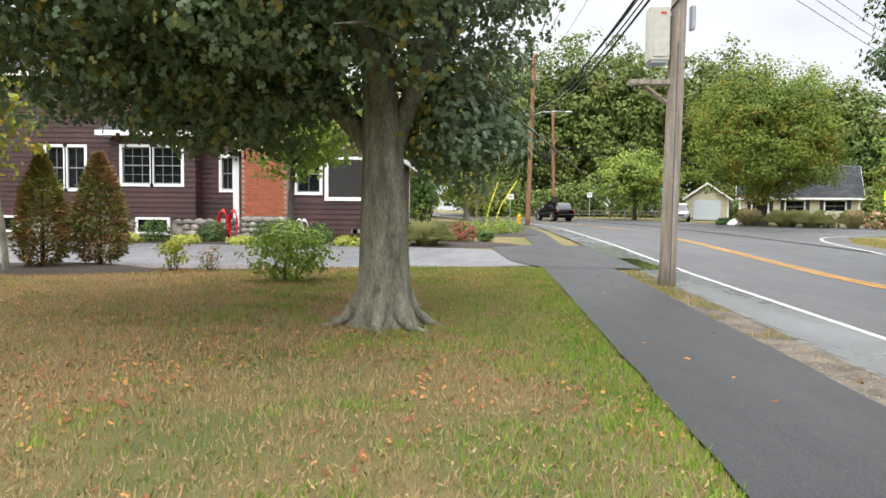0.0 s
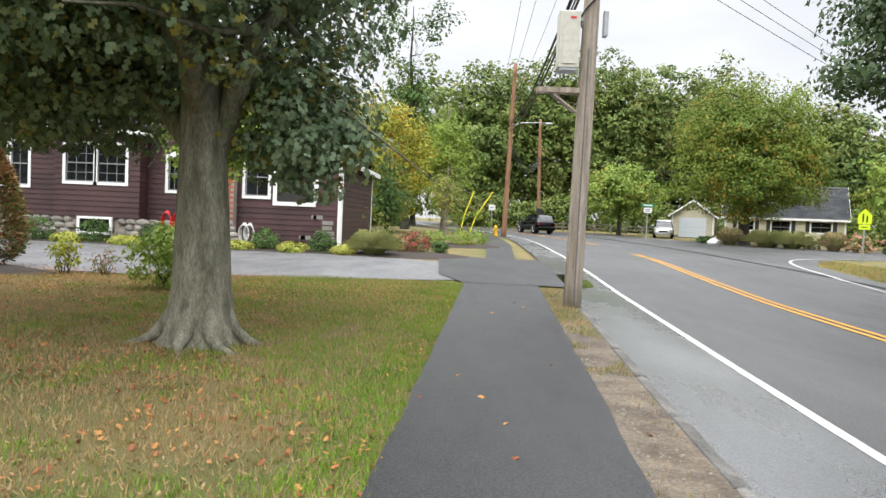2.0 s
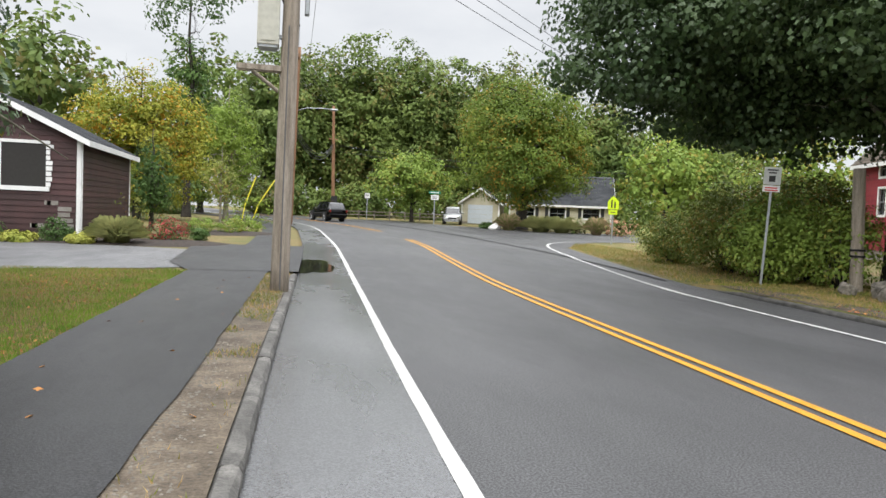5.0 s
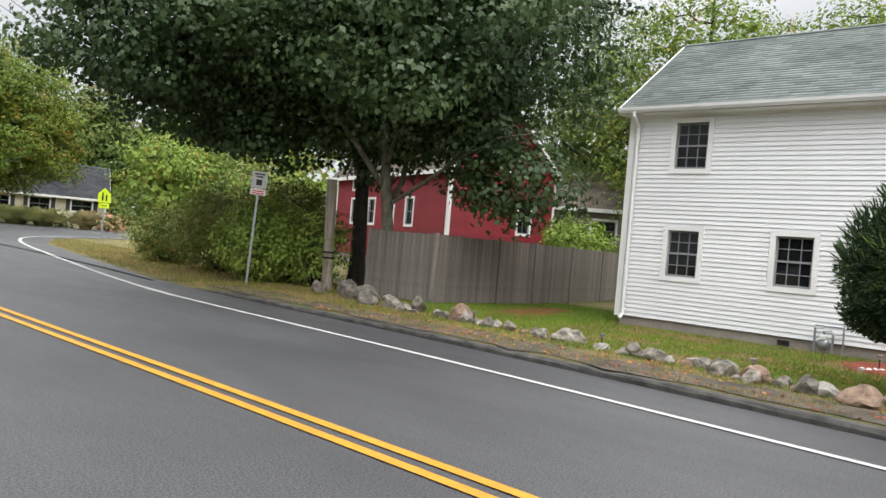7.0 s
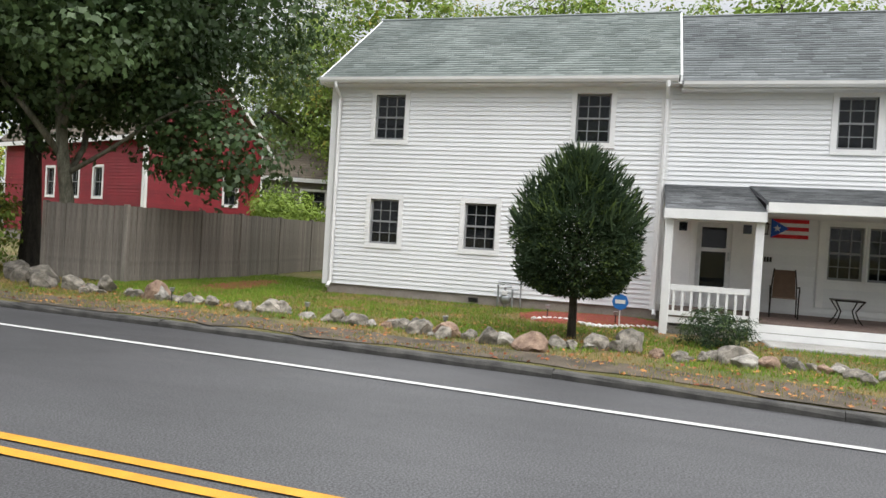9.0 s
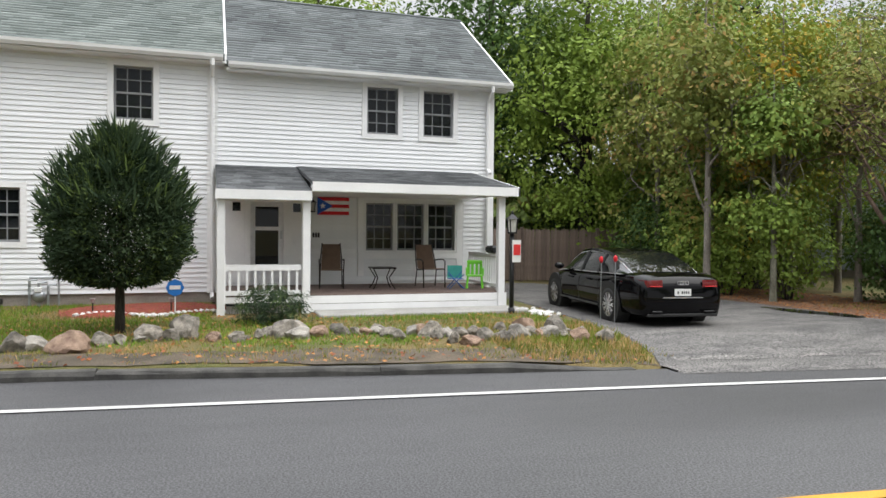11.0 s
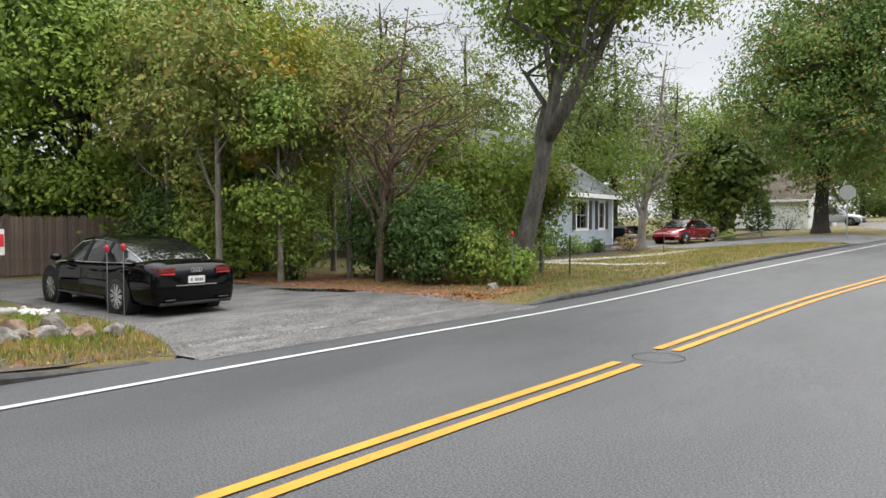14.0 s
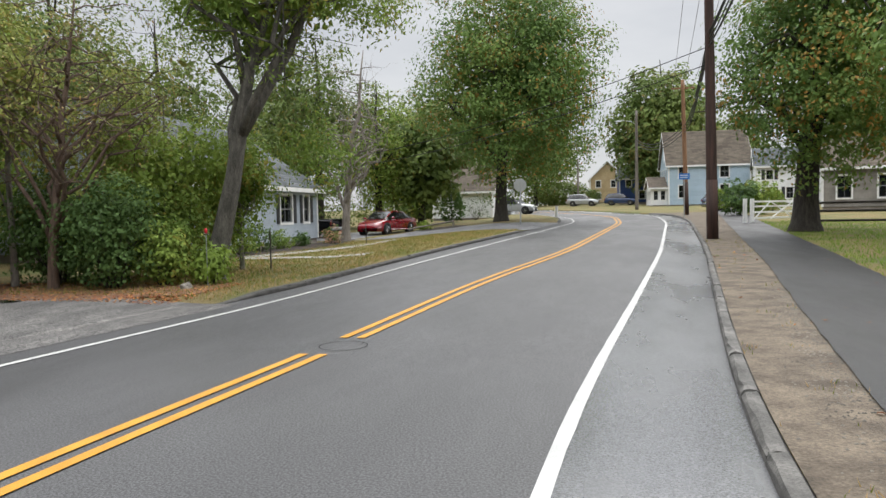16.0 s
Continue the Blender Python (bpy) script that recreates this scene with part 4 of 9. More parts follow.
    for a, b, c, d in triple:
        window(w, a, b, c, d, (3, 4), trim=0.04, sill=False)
    bm = bmesh.new()
    for a, b, c, d in ((1.84, 1.975, 0.62, 2.42), (4.135, 4.28, 0.62, 2.42), (1.975, 4.135, 2.28, 2.42), (1.975, 4.135, 1.0, 1.13)):
        w.box(bm, a, b, c, d, 0.0, 0.05)
    part("window_surround", bm, "white_trim", h)
    for k in range(3):
        bm = bmesh.new()
        w.box(bm, 1.975, 4.135, 0.62 + k * 0.126, 0.62 + k * 0.126 + 0.12, 0.0, 0.028)
        part("apron_board", bm, "white_siding", h)
    # front door
    bm = bmesh.new()
    a, b, c, d = door
    for p, q, r, s, o in ((a - 0.12, a, c, d + 0.12, 0.06), (b, b + 0.12, c, d + 0.12, 0.06), (a, b, d, d + 0.12, 0.06), (a - 0.5, a - 0.12, c, d + 0.12, 0.02), (b + 0.12, b + 0.5, c, d + 0.12, 0.02)):
        w.box(bm, p, q, r, s, -0.02, o)
    dr = part("door", bm, "white_trim", h, "white storm door with dark glass")
    bm = bmesh.new()
    for p, q, r, s in ((a, a + 0.1, c, d), (b - 0.1, b, c, d), (a + 0.1, b - 0.1, c, c + 0.38), (a + 0.1, b - 0.1, d - 0.1, d), (a + 0.1, b - 0.1, 1.6, 1.68)):
        w.box(bm, p, q, r, s, -0.04, 0.0)
    part("storm_door_frame", bm, "door_white", dr)
    for z0_, z1_ in ((c + 0.38, 1.6), (1.68, d - 0.1)):
        bm = bmesh.new()
        w.box(bm, a + 0.1, b - 0.1, z0_, z1_, -0.03, -0.02)
        part("pane", bm, "window_glass", dr)
    # inner door coloured with the same gloom behind the storm glass
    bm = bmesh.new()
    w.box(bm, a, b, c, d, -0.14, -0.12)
    part("inner_door", bm, "painted_gloom", dr)
    bm = bmesh.new()
    w.box(bm, b - 0.07, b - 0.03, 1.42, 1.6, 0.005, 0.04)
    part("door_handle", bm, "galvanised", dr)
    for p in (a - 0.36, b + 0.2):
        bm = bmesh.new()
        w.box(bm, p, p + 0.16, 2.0, 2.18, 0.021, 0.03)
        part("side_light", bm, "window_glass", dr)
    # main roof, with the seam between old and new shingles
    rx, rz = FX + 3.3, 7.5
    ex, ez = FX - 0.32, 5.08
    for y0, y1, mat, dz in ((0.95, 9.0, "shingle_green_grey", 0.06), (-5.35, 0.95, "shingle_grey", -0.06)):
        shingled(h, (ex, y0, ez + dz), (ex, y1, ez + dz), (rx, y1, rz + dz), (rx, y0, rz + dz), mat)
        shingled(h, (FX + 6.92, y1, ez + dz), (FX + 6.92, y0, ez + dz), (rx, y0, rz + dz), (rx, y1, rz + dz), mat, 0.9, 0.4)
        bm = bmesh.new()
        box(bm, ex - 0.01, ex + 0.34, y0 + 0.02, y1 - 0.02, ez + dz - 0.16, ez + dz - 0.13)
        part("soffit", bm, "white_trim", h)
        bm = bmesh.new()
        tube(bm, [(rx, y0, rz + dz + 0.01), (rx, y1, rz + dz + 0.01)], [0.05, 0.05], 6)
        part("ridge_cap", bm, mat, h)
    for y in (9.0, 0.95, -5.35):
        bm = bmesh.new()
        dz = 0.06 if y > 0 else -0.06
        for s in (0, 1):
            x0 = ex if s == 0 else FX + 6.92
            v = [bm.verts.new(c) for c in ((x0, y - 0.02, ez + dz - 0.17), (x0, y - 0.02, ez + dz + 0.02), (rx, y - 0.02, rz + dz + 0.02), (rx, y - 0.02, rz + dz - 0.17), (x0, y + 0.02, ez + dz - 0.17), (x0, y + 0.02, ez + dz + 0.02), (rx, y + 0.02, rz + dz + 0.02), (rx, y + 0.02, rz + dz - 0.17))]
            for f in ((0, 1, 2, 3), (7, 6, 5, 4), (1, 5, 6, 2), (0, 4, 5, 1), (3, 2, 6, 7), (0, 3, 7, 4)):
                bm.faces.new([v[k] for k in f])
        part("rake_board", bm, "white_trim", h)
    gutter(h, ex, 1.0, 9.0, ez + 0.05, ((FX - 0.1, 8.6, 0.25), (FX - 0.1, 1.2, 0.2)))
    gutter(h, ex, -5.35, 0.9, ez - 0.07, ((FX - 0.1, -4.86, 2.95),))
    gutter_low = bmesh.new()
    tube(gutter_low, [(FX - 0.1, -4.86, 2.5), (FX - 0.1, -4.86, 0.3)], [0.045, 0.045], 6)
    part("downspout", gutter_low, "white_trim", h)
    # porch
    px = 18.2
    porch_z = 0.44
    nb = 16
    for k in range(nb):
        bm = bmesh.new()
        x0 = px + (FX - px) * k / nb
        box(bm, x0, x0 + (FX - px) / nb - 0.006, -4.36, 1.05, porch_z - 0.03, porch_z)
        part("deck_board", bm, "deck_brown", h)
    bm = bmesh.new()
    for k in range(2):
        box(bm, px - 0.03, px, -4.3, -0.47, 0.12 + k * 0.15, 0.26 + k * 0.15)
    box(bm, px - 0.02, FX, -4.37, -4.32, 0.12, porch_z - 0.031)
    box(bm, px + 0.0, px + 0.04, -0.36, 1.0, 0.3, porch_z - 0.031)
    part("porch_skirt", bm, "white_trim", h)
    for y, z0_, z1_ in ((1.06, 0.05, 2.12), (-0.42, 0.05, 2.12), (-4.24, 0.12, 2.3)):
        bm = bmesh.new()
        box(bm, px - 0.07, px + 0.07, y - 0.07, y + 0.07, z0_, z1_, bevel=0.008)
        part("porch_post", bm, "white_trim", h)
    bm = bmesh.new()
    box(bm, px - 0.075, px + 0.075, -0.5, 1.14, 2.12, 2.27)
    part("porch_beam", bm, "white_trim", h)
    bm = bmesh.new()
    box(bm, px - 0.11, px + 0.06, -4.36, -0.51, 2.3, 2.46)
    part("porch_beam", bm, "white_trim", h)
    bm = bmesh.new()
    box(bm, px + 0.08, FX - 0.04, -4.3, 1.05, 2.34, 2.37)
    part("porch_ceiling", bm, "white_trim", h)
    zt = 2.95
    shingled(h, (px - 0.16, -0.5, 2.31), (px - 0.16, 1.14, 2.31), (FX - 0.01, 1.14, zt), (FX - 0.01, -0.5, zt), "shingle_porch", 0.3, 0.12)
    shingled(h, (px - 0.22, -4.5, 2.48), (px - 0.22, -0.5, 2.48), (FX - 0.01, -0.5, zt + 0.02), (FX - 0.01, -4.5, zt + 0.02), "shingle_porch", 0.3, 0.12)
    for fx, y0, y1, z0_, z1_ in ((px - 0.2, -0.5, 1.16, 2.14, 2.31), (px - 0.26, -4.54, -0.5, 2.31, 2.48)):
        bm = bmesh.new()
        box(bm, fx, fx + 0.036, y0, y1, z0_, z1_)
        part("porch_fascia", bm, "white_trim", h)
    bm = bmesh.new()
    v = [bm.verts.new((x, y, z)) for y in (-4.54, -4.505) for x, z in ((px - 0.26, 2.31), (px - 0.26, 2.48), (FX, 2.98), (FX, 2.81))]
    for f in ((0, 1, 2, 3), (7, 6, 5, 4), (0, 4, 5, 1), (1, 5, 6, 2), (2, 6, 7, 3), (3, 7, 4, 0)):
        bm.faces.new([v[k] for k in f])
    part("porch_rake", bm, "white_trim", h)
    # railing by the door
    for y0, y1, z0_, z1_, fx in ((-0.33, 0.98, 0.42, 0.98, px),):
        bm = bmesh.new()
        box(bm, fx - 0.03, fx + 0.03, y0, y1, z1_ - 0.1, z1_)
        box(bm, fx - 0.025, fx + 0.025, y0, y1, z0_ + 0.02, z0_ + 0.1)
        part("rail", bm, "white_trim", h)
        for k in range(9):
            yy = y0 + (y1 - y0) * (k + 0.5) / 9
            bm = bmesh.new()
            box(bm, fx - 0.02, fx + 0.02, yy - 0.02, yy + 0.02, z0_ + 0.1, z1_ - 0.1)
            part("baluster", bm, "white_trim", h)
    bm = bmesh.new()
    box(bm, px + 0.2, FX - 0.5, -4.32, -4.26, 1.1, 1.17)
    box(bm, px + 0.2, FX - 0.5, -4.315, -4.265, 0.5, 0.56)
    part("rail", bm, "white_trim", h)
    for k in range(14):
        x0 = px + 0.25 + k * 0.125
        bm = bmesh.new()
        box(bm, x0, x0 + 0.035, -4.31, -4.27, 0.56, 1.1)
        part("baluster", bm, "white_trim", h)
    bm = bmesh.new()
    box(bm, px - 0.03, px + 0.6, 0.98, 1.04, 0.3, 1.12)
    part("stair_side", bm, "white_trim", h)
    for k in range(2):
        bm = bmesh.new()
        box(bm, px + 0.12 + k * 0.28, px + 0.4 + k * 0.28, -0.3, 0.96, 0.1, 0.24 + k * 0.17)
        part("stair_step", bm, "concrete", h)
    return h


white_house()
bm = bmesh.new()
box(bm, 17.35, 18.15, -4.5, -0.55, 0.02, 0.155, bevel=0.02)
tagged(part("porch_slab", bm, "concrete"), "pale concrete slab before the porch", "slab", kind="structure")


def simple_house(name, label, x, y, turn, wide, deep, eave, ridge, siding, roofing, base, windows=(), along=True, found=0.35, trim="white_trim", course=0.2, shutters=False, extra=None, roof_tab=0.6):
    """A gabled house. Local frame: front wall at v=0 from u=0 to wide, body behind it. along: ridge along the front."""
    h = thing(name, label, "house")
    c, s = math.cos(radians(turn)), math.sin(radians(turn))

    def P(u, v, z):
        return (x + u * c - v * s, y + u * s + v * c, base + z)

    m0 = pose(x, y, base, 0, 0, turn)
    walls = [(0, 0, 0, wide), (wide, 0, 90, deep), (wide, deep, 180, wide), (0, deep, 270, deep)]
    for i, (u, v, tn, ln) in enumerate(walls):
        w = Wall(0, 0, 0, h)
        w.m = m0 @ pose(u, v, 0, 0, 0, tn)
        hs = [(a, b, p, q) for k, a, b, p, q in windows if k == i]
        wall_core(w, 0, ln, found, eave, hs, siding)
        hg = [(a - 0.1, b + 0.1, p - 0.1, q + 0.1) for a, b, p, q in hs]
        clapboards(w, 0.1, ln - 0.1, found, eave, course, hg, siding, False)
        for a in (0, ln - 0.12):
            bm = bmesh.new()
            w.box(bm, a, a + 0.12, found, eave, 0.0, 0.045)
            part("corner_board", bm, trim, h)
        if (i % 2 == 1) == along:
            mid = ln / 2
            bm = bmesh.new()
            vv = [bm.verts.new(w.m @ Vector(q)) for q in ((0, 0.01, eave), (ln, 0.01, eave), (mid, 0.01, ridge), (0, 0.15, eave), (ln, 0.15, eave), (mid, 0.15, ridge))]
            for f in ((0, 1, 2), (5, 4, 3), (0, 3, 4, 1), (1, 4, 5, 2), (2, 5, 3, 0)):
                bm.faces.new([vv[k] for k in f])
            part("gable", bm, siding, h)
            clapboards(w, 0, ln, eave, ridge - 0.1, course, [g for g in hg], siding, False, lambda z, mid=mid, ln=ln: ((z - eave) / (ridge - eave) * mid + 0.05, ln - (z - eave) / (ridge - eave) * mid - 0.05))
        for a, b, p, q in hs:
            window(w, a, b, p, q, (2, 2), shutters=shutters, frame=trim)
    bm = bmesh.new()
    box(bm, 0.05, wide - 0.05, 0.05, deep - 0.05, -0.6, found, m0)
    part("foundation", bm, "foundation", h)
    o = 0.35
    k = (ridge - eave)
    if along:
        dz = k / (deep / 2) * o
        quads = (((-o, -o, eave - dz), (wide + o, -o, eave - dz), (wide + o, deep / 2, ridge), (-o, deep / 2, ridge)), ((wide + o, deep + o, eave - dz), (-o, deep + o, eave - dz), (-o, deep / 2, ridge), (wide + o, deep / 2, ridge)))
    else:
        dz = k / (wide / 2) * o
        quads = (((-o, deep + o, eave - dz), (-o, -o, eave - dz), (wide / 2, -o, ridge), (wide / 2, deep + o, ridge)), ((wide + o, -o, eave - dz), (wide + o, deep + o, eave - dz), (wide / 2, deep + o, ridge), (wide / 2, -o, ridge)))
    for q in quads:
        shingled(h, *[P(a, b, z + 0.06) for a, b, z in q], roofing, roof_tab, 0.25, 0.1)
    # fascia and rake boards
    for q in quads:
        a, b, c_, d = [Vector(P(u, v, z + 0.05)) for u, v, z in q]
        for p, r in ((a, b), (b, c_), (d, a)):
            bm = bmesh.new()
            t = (r - p).normalized()
            out = t.cross(Vector((0, 0, 1))).normalized() * 0.025
            v = [bm.verts.new(e) for e in (p - out, p + out, p + out - Vector((0, 0, 0.2)), p - out - Vector((0, 0, 0.2)), r - out, r + out, r + out - Vector((0, 0, 0.2)), r - out - Vector((0, 0, 0.2)))]
            for f in ((0, 1, 2, 3), (7, 6, 5, 4), (0, 4, 5, 1), (1, 5, 6, 2), (2, 6, 7, 3), (3, 7, 4, 0)):
                bm.faces.new([v[i] for i in f])
            bmesh.ops.recalc_face_normals(bm, faces=bm.faces)
            part("fascia", bm, trim, h)
    return h, m0


def brown_house():
    by = 28.6
    h, m0 = simple_house("brown_house", "dark maroon clapboard gabled wing with half-stripped window trim", -8.8, by, 0, 6.2, 8, 3.6, 5.1, "brown_siding", "shingle_dark", 0.15,
                         [(0, 2.45, 3.35, 2.0, 3.45)], along=False, found=0.12)
    h2, m2 = simple_house("brown_house", "tall maroon clapboard house with white windows and fieldstone base", -24.0, by, 0, 15.2, 8, 6.9, 9.6, "brown_siding", "shingle_dark", 0.1,
                          [(0, 7.5, 8.25, 2.1, 3.75), (0, 8.3, 9.05, 2.1, 3.75), (0, 14.62, 15.06, 2.12, 3.4)], along=True, found=0.98)
    # open window in the wing, its shade a flat dark panel, its casing ragged where boards were taken off
    w = Wall(-8.8, by, 0, h)
    rng = random.Random(3)
    bm = bmesh.new()
    w.box(bm, 3.7, 5.1, 1.97, 3.45, 0.031, 0.034)
    opening = part("opening_shade", bm, "painted_gloom", h, "flat panel painted dark as the shade in a window with no sash")
    bm = bmesh.new()
    w.box(bm, 3.55, 5.22, 1.82, 1.97, 0.03, 0.075)
    w.box(bm, 3.55, 3.7, 1.97, 3.5, 0.03, 0.06)
    w.box(bm, 3.55, 5.22, 3.45, 3.56, 0.03, 0.06)
    for k in range(8):
        w.box(bm, 5.1, 5.2 + rng.uniform(0.02, 0.16), 1.98 + k * 0.185, 2.13 + k * 0.185, 0.03, 0.055)
    part("casing", bm, "white_trim", opening)
    bm = bmesh.new()
    for k in range(9):
        u, z = rng.uniform(4.2, 6.0), 0.35 + rng.randrange(7) * 0.2
        w.box(bm, u, u + rng.uniform(0.12, 0.5), z, z + 0.15, 0.028, 0.036)
    part("bare_board", bm, "grey_siding", h, "boards with the paint scraped off")
    # square bay with its own stone base, window and flat shingled roof
    bay = 0.65
    bw = Wall(-13.5, by - bay, 0, h2)
    hole = [(0.42, 1.55, 2.4, 3.82), (1.62, 2.75, 2.4, 3.82)]
    wall_core(bw, 0, 3.3, 1.08, 4.3, hole, "brown_siding")
    clapboards(bw, 0, 3.3, 1.08, 4.3, 0.2, [(p - 0.1, q + 0.1, r - 0.1, t + 0.1) for p, q, r, t in hole], "brown_siding", False)
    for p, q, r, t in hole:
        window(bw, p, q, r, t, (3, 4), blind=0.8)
    for x, turn, ln in ((-13.5, 270, bay), (-10.2, 90, bay)):
        sw = Wall(x, by if turn == 270 else by - bay, turn, h2)
        wall_core(sw, 0, ln, 1.08, 4.3, [], "brown_siding", 0.1)
        clapboards(sw, 0, ln, 1.08, 4.3, 0.2, [], "brown_siding", False)
    shingled(h2, (-13.95, by - bay - 0.35, 4.42), (-9.85, by - bay - 0.35, 4.42), (-9.85, by, 4.85), (-13.95, by, 4.85), "shingle_dark", 0.5, 0.25)
    bm = bmesh.new()
    box(bm, -13.98, -9.82, by - bay - 0.39, by - bay - 0.355, 4.24, 4.44)
    box(bm, -13.95, -9.85, by - bay - 0.354, by - 0.002, 4.24, 4.3)
    part("bay_fascia", bm, "white_trim", h2)
    bm = bmesh.new()
    box(bm, -13.42, -10.28, by - bay + 0.08, by, 0.0, 1.08)
    part("bay_base", bm, "mortar", h2)
    # fieldstone foundation
    rng = random.Random(5)
    for parent, x0, x1, y in ((h2, -24.0, -13.5, by), (h2, -13.5, -10.25, by - bay), (h2, -10.2, -8.5, by)):
        for row in range(4):
            x = x0 - rng.random() * 0.2
            while x < x1:
                wd = rng.uniform(0.28, 0.6)
                if not (-12.75 < x + wd / 2 < -11.0 and x0 == -13.5 and row > 0):
                    bm = bmesh.new()
                    ball(bm, (x + wd / 2, y + 0.03, 0.26 + row * 0.225), wd * 0.54, 0.1, 0.135, 7, 5)
                    for v in bm.verts:
                        v.co += Vector((rng.uniform(-1, 1), rng.uniform(-1, 1), rng.uniform(-1, 1))) * 0.018
                    part("stone", bm, "fieldstone", parent)
                x += wd
    for x, y in ((-12.55, by - bay), (-19.0, by)):
        bm = bmesh.new()
        for p, q, r, t in ((x, x + 1.36, 1.0, 1.09), (x, x + 1.36, 0.42, 0.52), (x, x + 0.1, 0.52, 1.0), (x + 1.26, x + 1.36, 0.52, 1.0)):
            box(bm, p, q, y - 0.12, y - 0.02, r, t)
        win = part("basement_window", bm, "white_trim", h2)
        bm = bmesh.new()
        box(bm, x + 0.1, x + 1.26, y - 0.07, y - 0.06, 0.52, 1.0)
        part("pane", bm, "window_glass", win)
    # brick chimney, brick by brick
    ch = thing("chimney", "orange brick chimney on a fieldstone base", "chimney")
    bm = bmesh.new()
    box(bm, -8.45, -6.65, by - 0.42, by - 0.045, 0.1, 7.6)
    part("mortar_core", bm, "mortar", ch)
    bm = bmesh.new()
    box(bm, 0, 0.245, -0.02, 0.0, 0, 0.085)
    me = part("brick", bm, "brick", ch)
    me.matrix_basis = Matrix.Translation((-8.45, by - 0.42, 1.2))
    cnt = 0
    for r in range(32):
        for k in range(-1, 8):
            u = -8.45 + k * 0.257 + (0.128 if r % 2 else 0)
            if u < -8.46 or u + 0.24 > -6.64 or (r == 0 and k == 0):
                continue
            if cnt > 280:
                break
            ob = new("brick", me.data)
            ob.parent = ch
            ob.matrix_basis = Matrix.Translation((u, by - 0.42, 1.2 + r * 0.1))
            cnt += 1
    rng = random.Random(9)
    for r in range(5):
        x = -8.5
        while x < -6.75:
            wd = rng.uniform(0.3, 0.55)
            bm = bmesh.new()
            ball(bm, (x + wd / 2, by - 0.44, 0.2 + r * 0.21), wd * 0.53, 0.12, 0.13, 7, 5)
            part("stone", bm, "fieldstone", ch)
            x += wd


brown_house()
simple_house("red_house", "barn-red clapboard house with white trim", 29.9, 21.6, -19, 6.2, 12.5, 5.0, 8.2, "red_siding", "shingle_brown", 0.35,
             [(0, 4.0, 4.7, 2.1, 3.4), (0, 2.6, 3.3, 5.0, 6.2), (3, 2.2, 2.9, 2.1, 3.4), (3, 2.2, 2.9, 4.0, 4.8), (3, 6.6, 7.3, 2.1, 3.4), (3, 4.4, 5.1, 2.1, 3.4), (3, 8.6, 9.3, 2.1, 3.4)], along=False, course=0.14)
simple_house("grey_barn", "low weathered shingle outbuilding with brown roof", 36.0, 22.5, -62, 12, 7, 4.0, 6.3, "grey_siding", "shingle_brown", 0.3, [(0, 4.4, 5.6, 2.2, 3.2)])
simple_house("grey_blue_house", "pale grey-blue clapboard cottage half hidden by trees", 18.3, -20.5, -90, 13.2, 9, 3.0, 5.9, "grey_blue_siding", "shingle_grey", 0.05,
             [(0, 11.3, 12.0, 1.2, 2.45), (0, 8.6, 9.9, 1.2, 2.45), (0, 3.0, 4.0, 1.2, 2.45), (3, 5.7, 6.4, 1.2, 2.3), (3, 2.2, 2.9, 1.2, 2.3)], course=0.15, shutters=True)
simple_house("cream_house", "cream clapboard cape house with dark roof and black shutters", 27.5, 73.0, -21.5, 10.5, 8, 2.6, 5.6, "cream_siding", "shingle_dark", 0.7,
             [(0, 1.2, 2.6, 1.1, 2.0), (0, 4.2, 5.8, 0.9, 2.1), (0, 7.6, 9.3, 1.1, 2.1)], shutters=True)
gh, gm = simple_house("cream_garage", "cream clapboard garage with a white door", 22.7, 74.5, -21.5, 4.0, 6, 2.5, 3.9, "cream_siding", "shingle_dark", 0.65, [], along=False)
bm = bmesh.new()
for k in range(4):
    box(bm, 0.7, 3.3, -0.06, -0.03, 0.15 + k * 0.5, 0.63 + k * 0.5, gm)
part("garage_door", bm, "garage_white", gh)
simple_house("pale_blue_house", "pale blue clapboard house with white gable porch", -5.6, -90.0, 180, 9.5, 9, 5.4, 9.6, "pale_blue_siding", "shingle_brown", 1.5,
             [(0, 1.2, 2.2, 1.2, 2.7), (0, 6.0, 7.0, 1.2, 2.7), (0, 1.2, 2.2, 3.6, 5.0), (0, 6.0, 7.0, 3.6, 5.0), (3, 1.5, 2.3, 3.4, 4.8), (3, 4.0, 4.8, 3.4, 4.8), (3, 6.5, 7.3, 3.4, 4.8), (3, 4.1, 4.7, 5.9, 7.0)])
simple_house("porch_wing", "small white porch wing with many windows", -3.6, -90.6, 180, 2.0, 6.5, 2.6, 3.9, "white_siding", "shingle_brown", 1.5,
             [(0, 0.3, 0.8, 1.0, 2.1), (0, 1.15, 1.65, 1.0, 2.1), (3, 0.7, 1.3, 1.0, 2.1), (3, 2.0, 2.6, 1.0, 2.1), (3, 3.3, 3.9, 1.0, 2.1), (3, 4.6, 5.2, 1.0, 2.1)])
simple_house("tan_house", "ochre clapboard house with grey roof", 3.4, -128, 180, 6, 8, 4.6, 7.6, "tan_siding", "shingle_grey", 2.3, [(0, 1, 1.8, 3, 4.2), (0, 3.6, 4.4, 3, 4.2), (0, 1, 1.8, 0.9, 2.1)], along=False)
simple_house("deep_blue_house", "deep blue house with white porch posts", -0.9, -113, 180, 4.6, 7, 4.2, 6.2, "deep_blue_siding", "shingle_grey", 2.1, [(0, 1, 1.8, 2.8, 3.8), (0, 3.0, 3.8, 0.9, 2.1)])
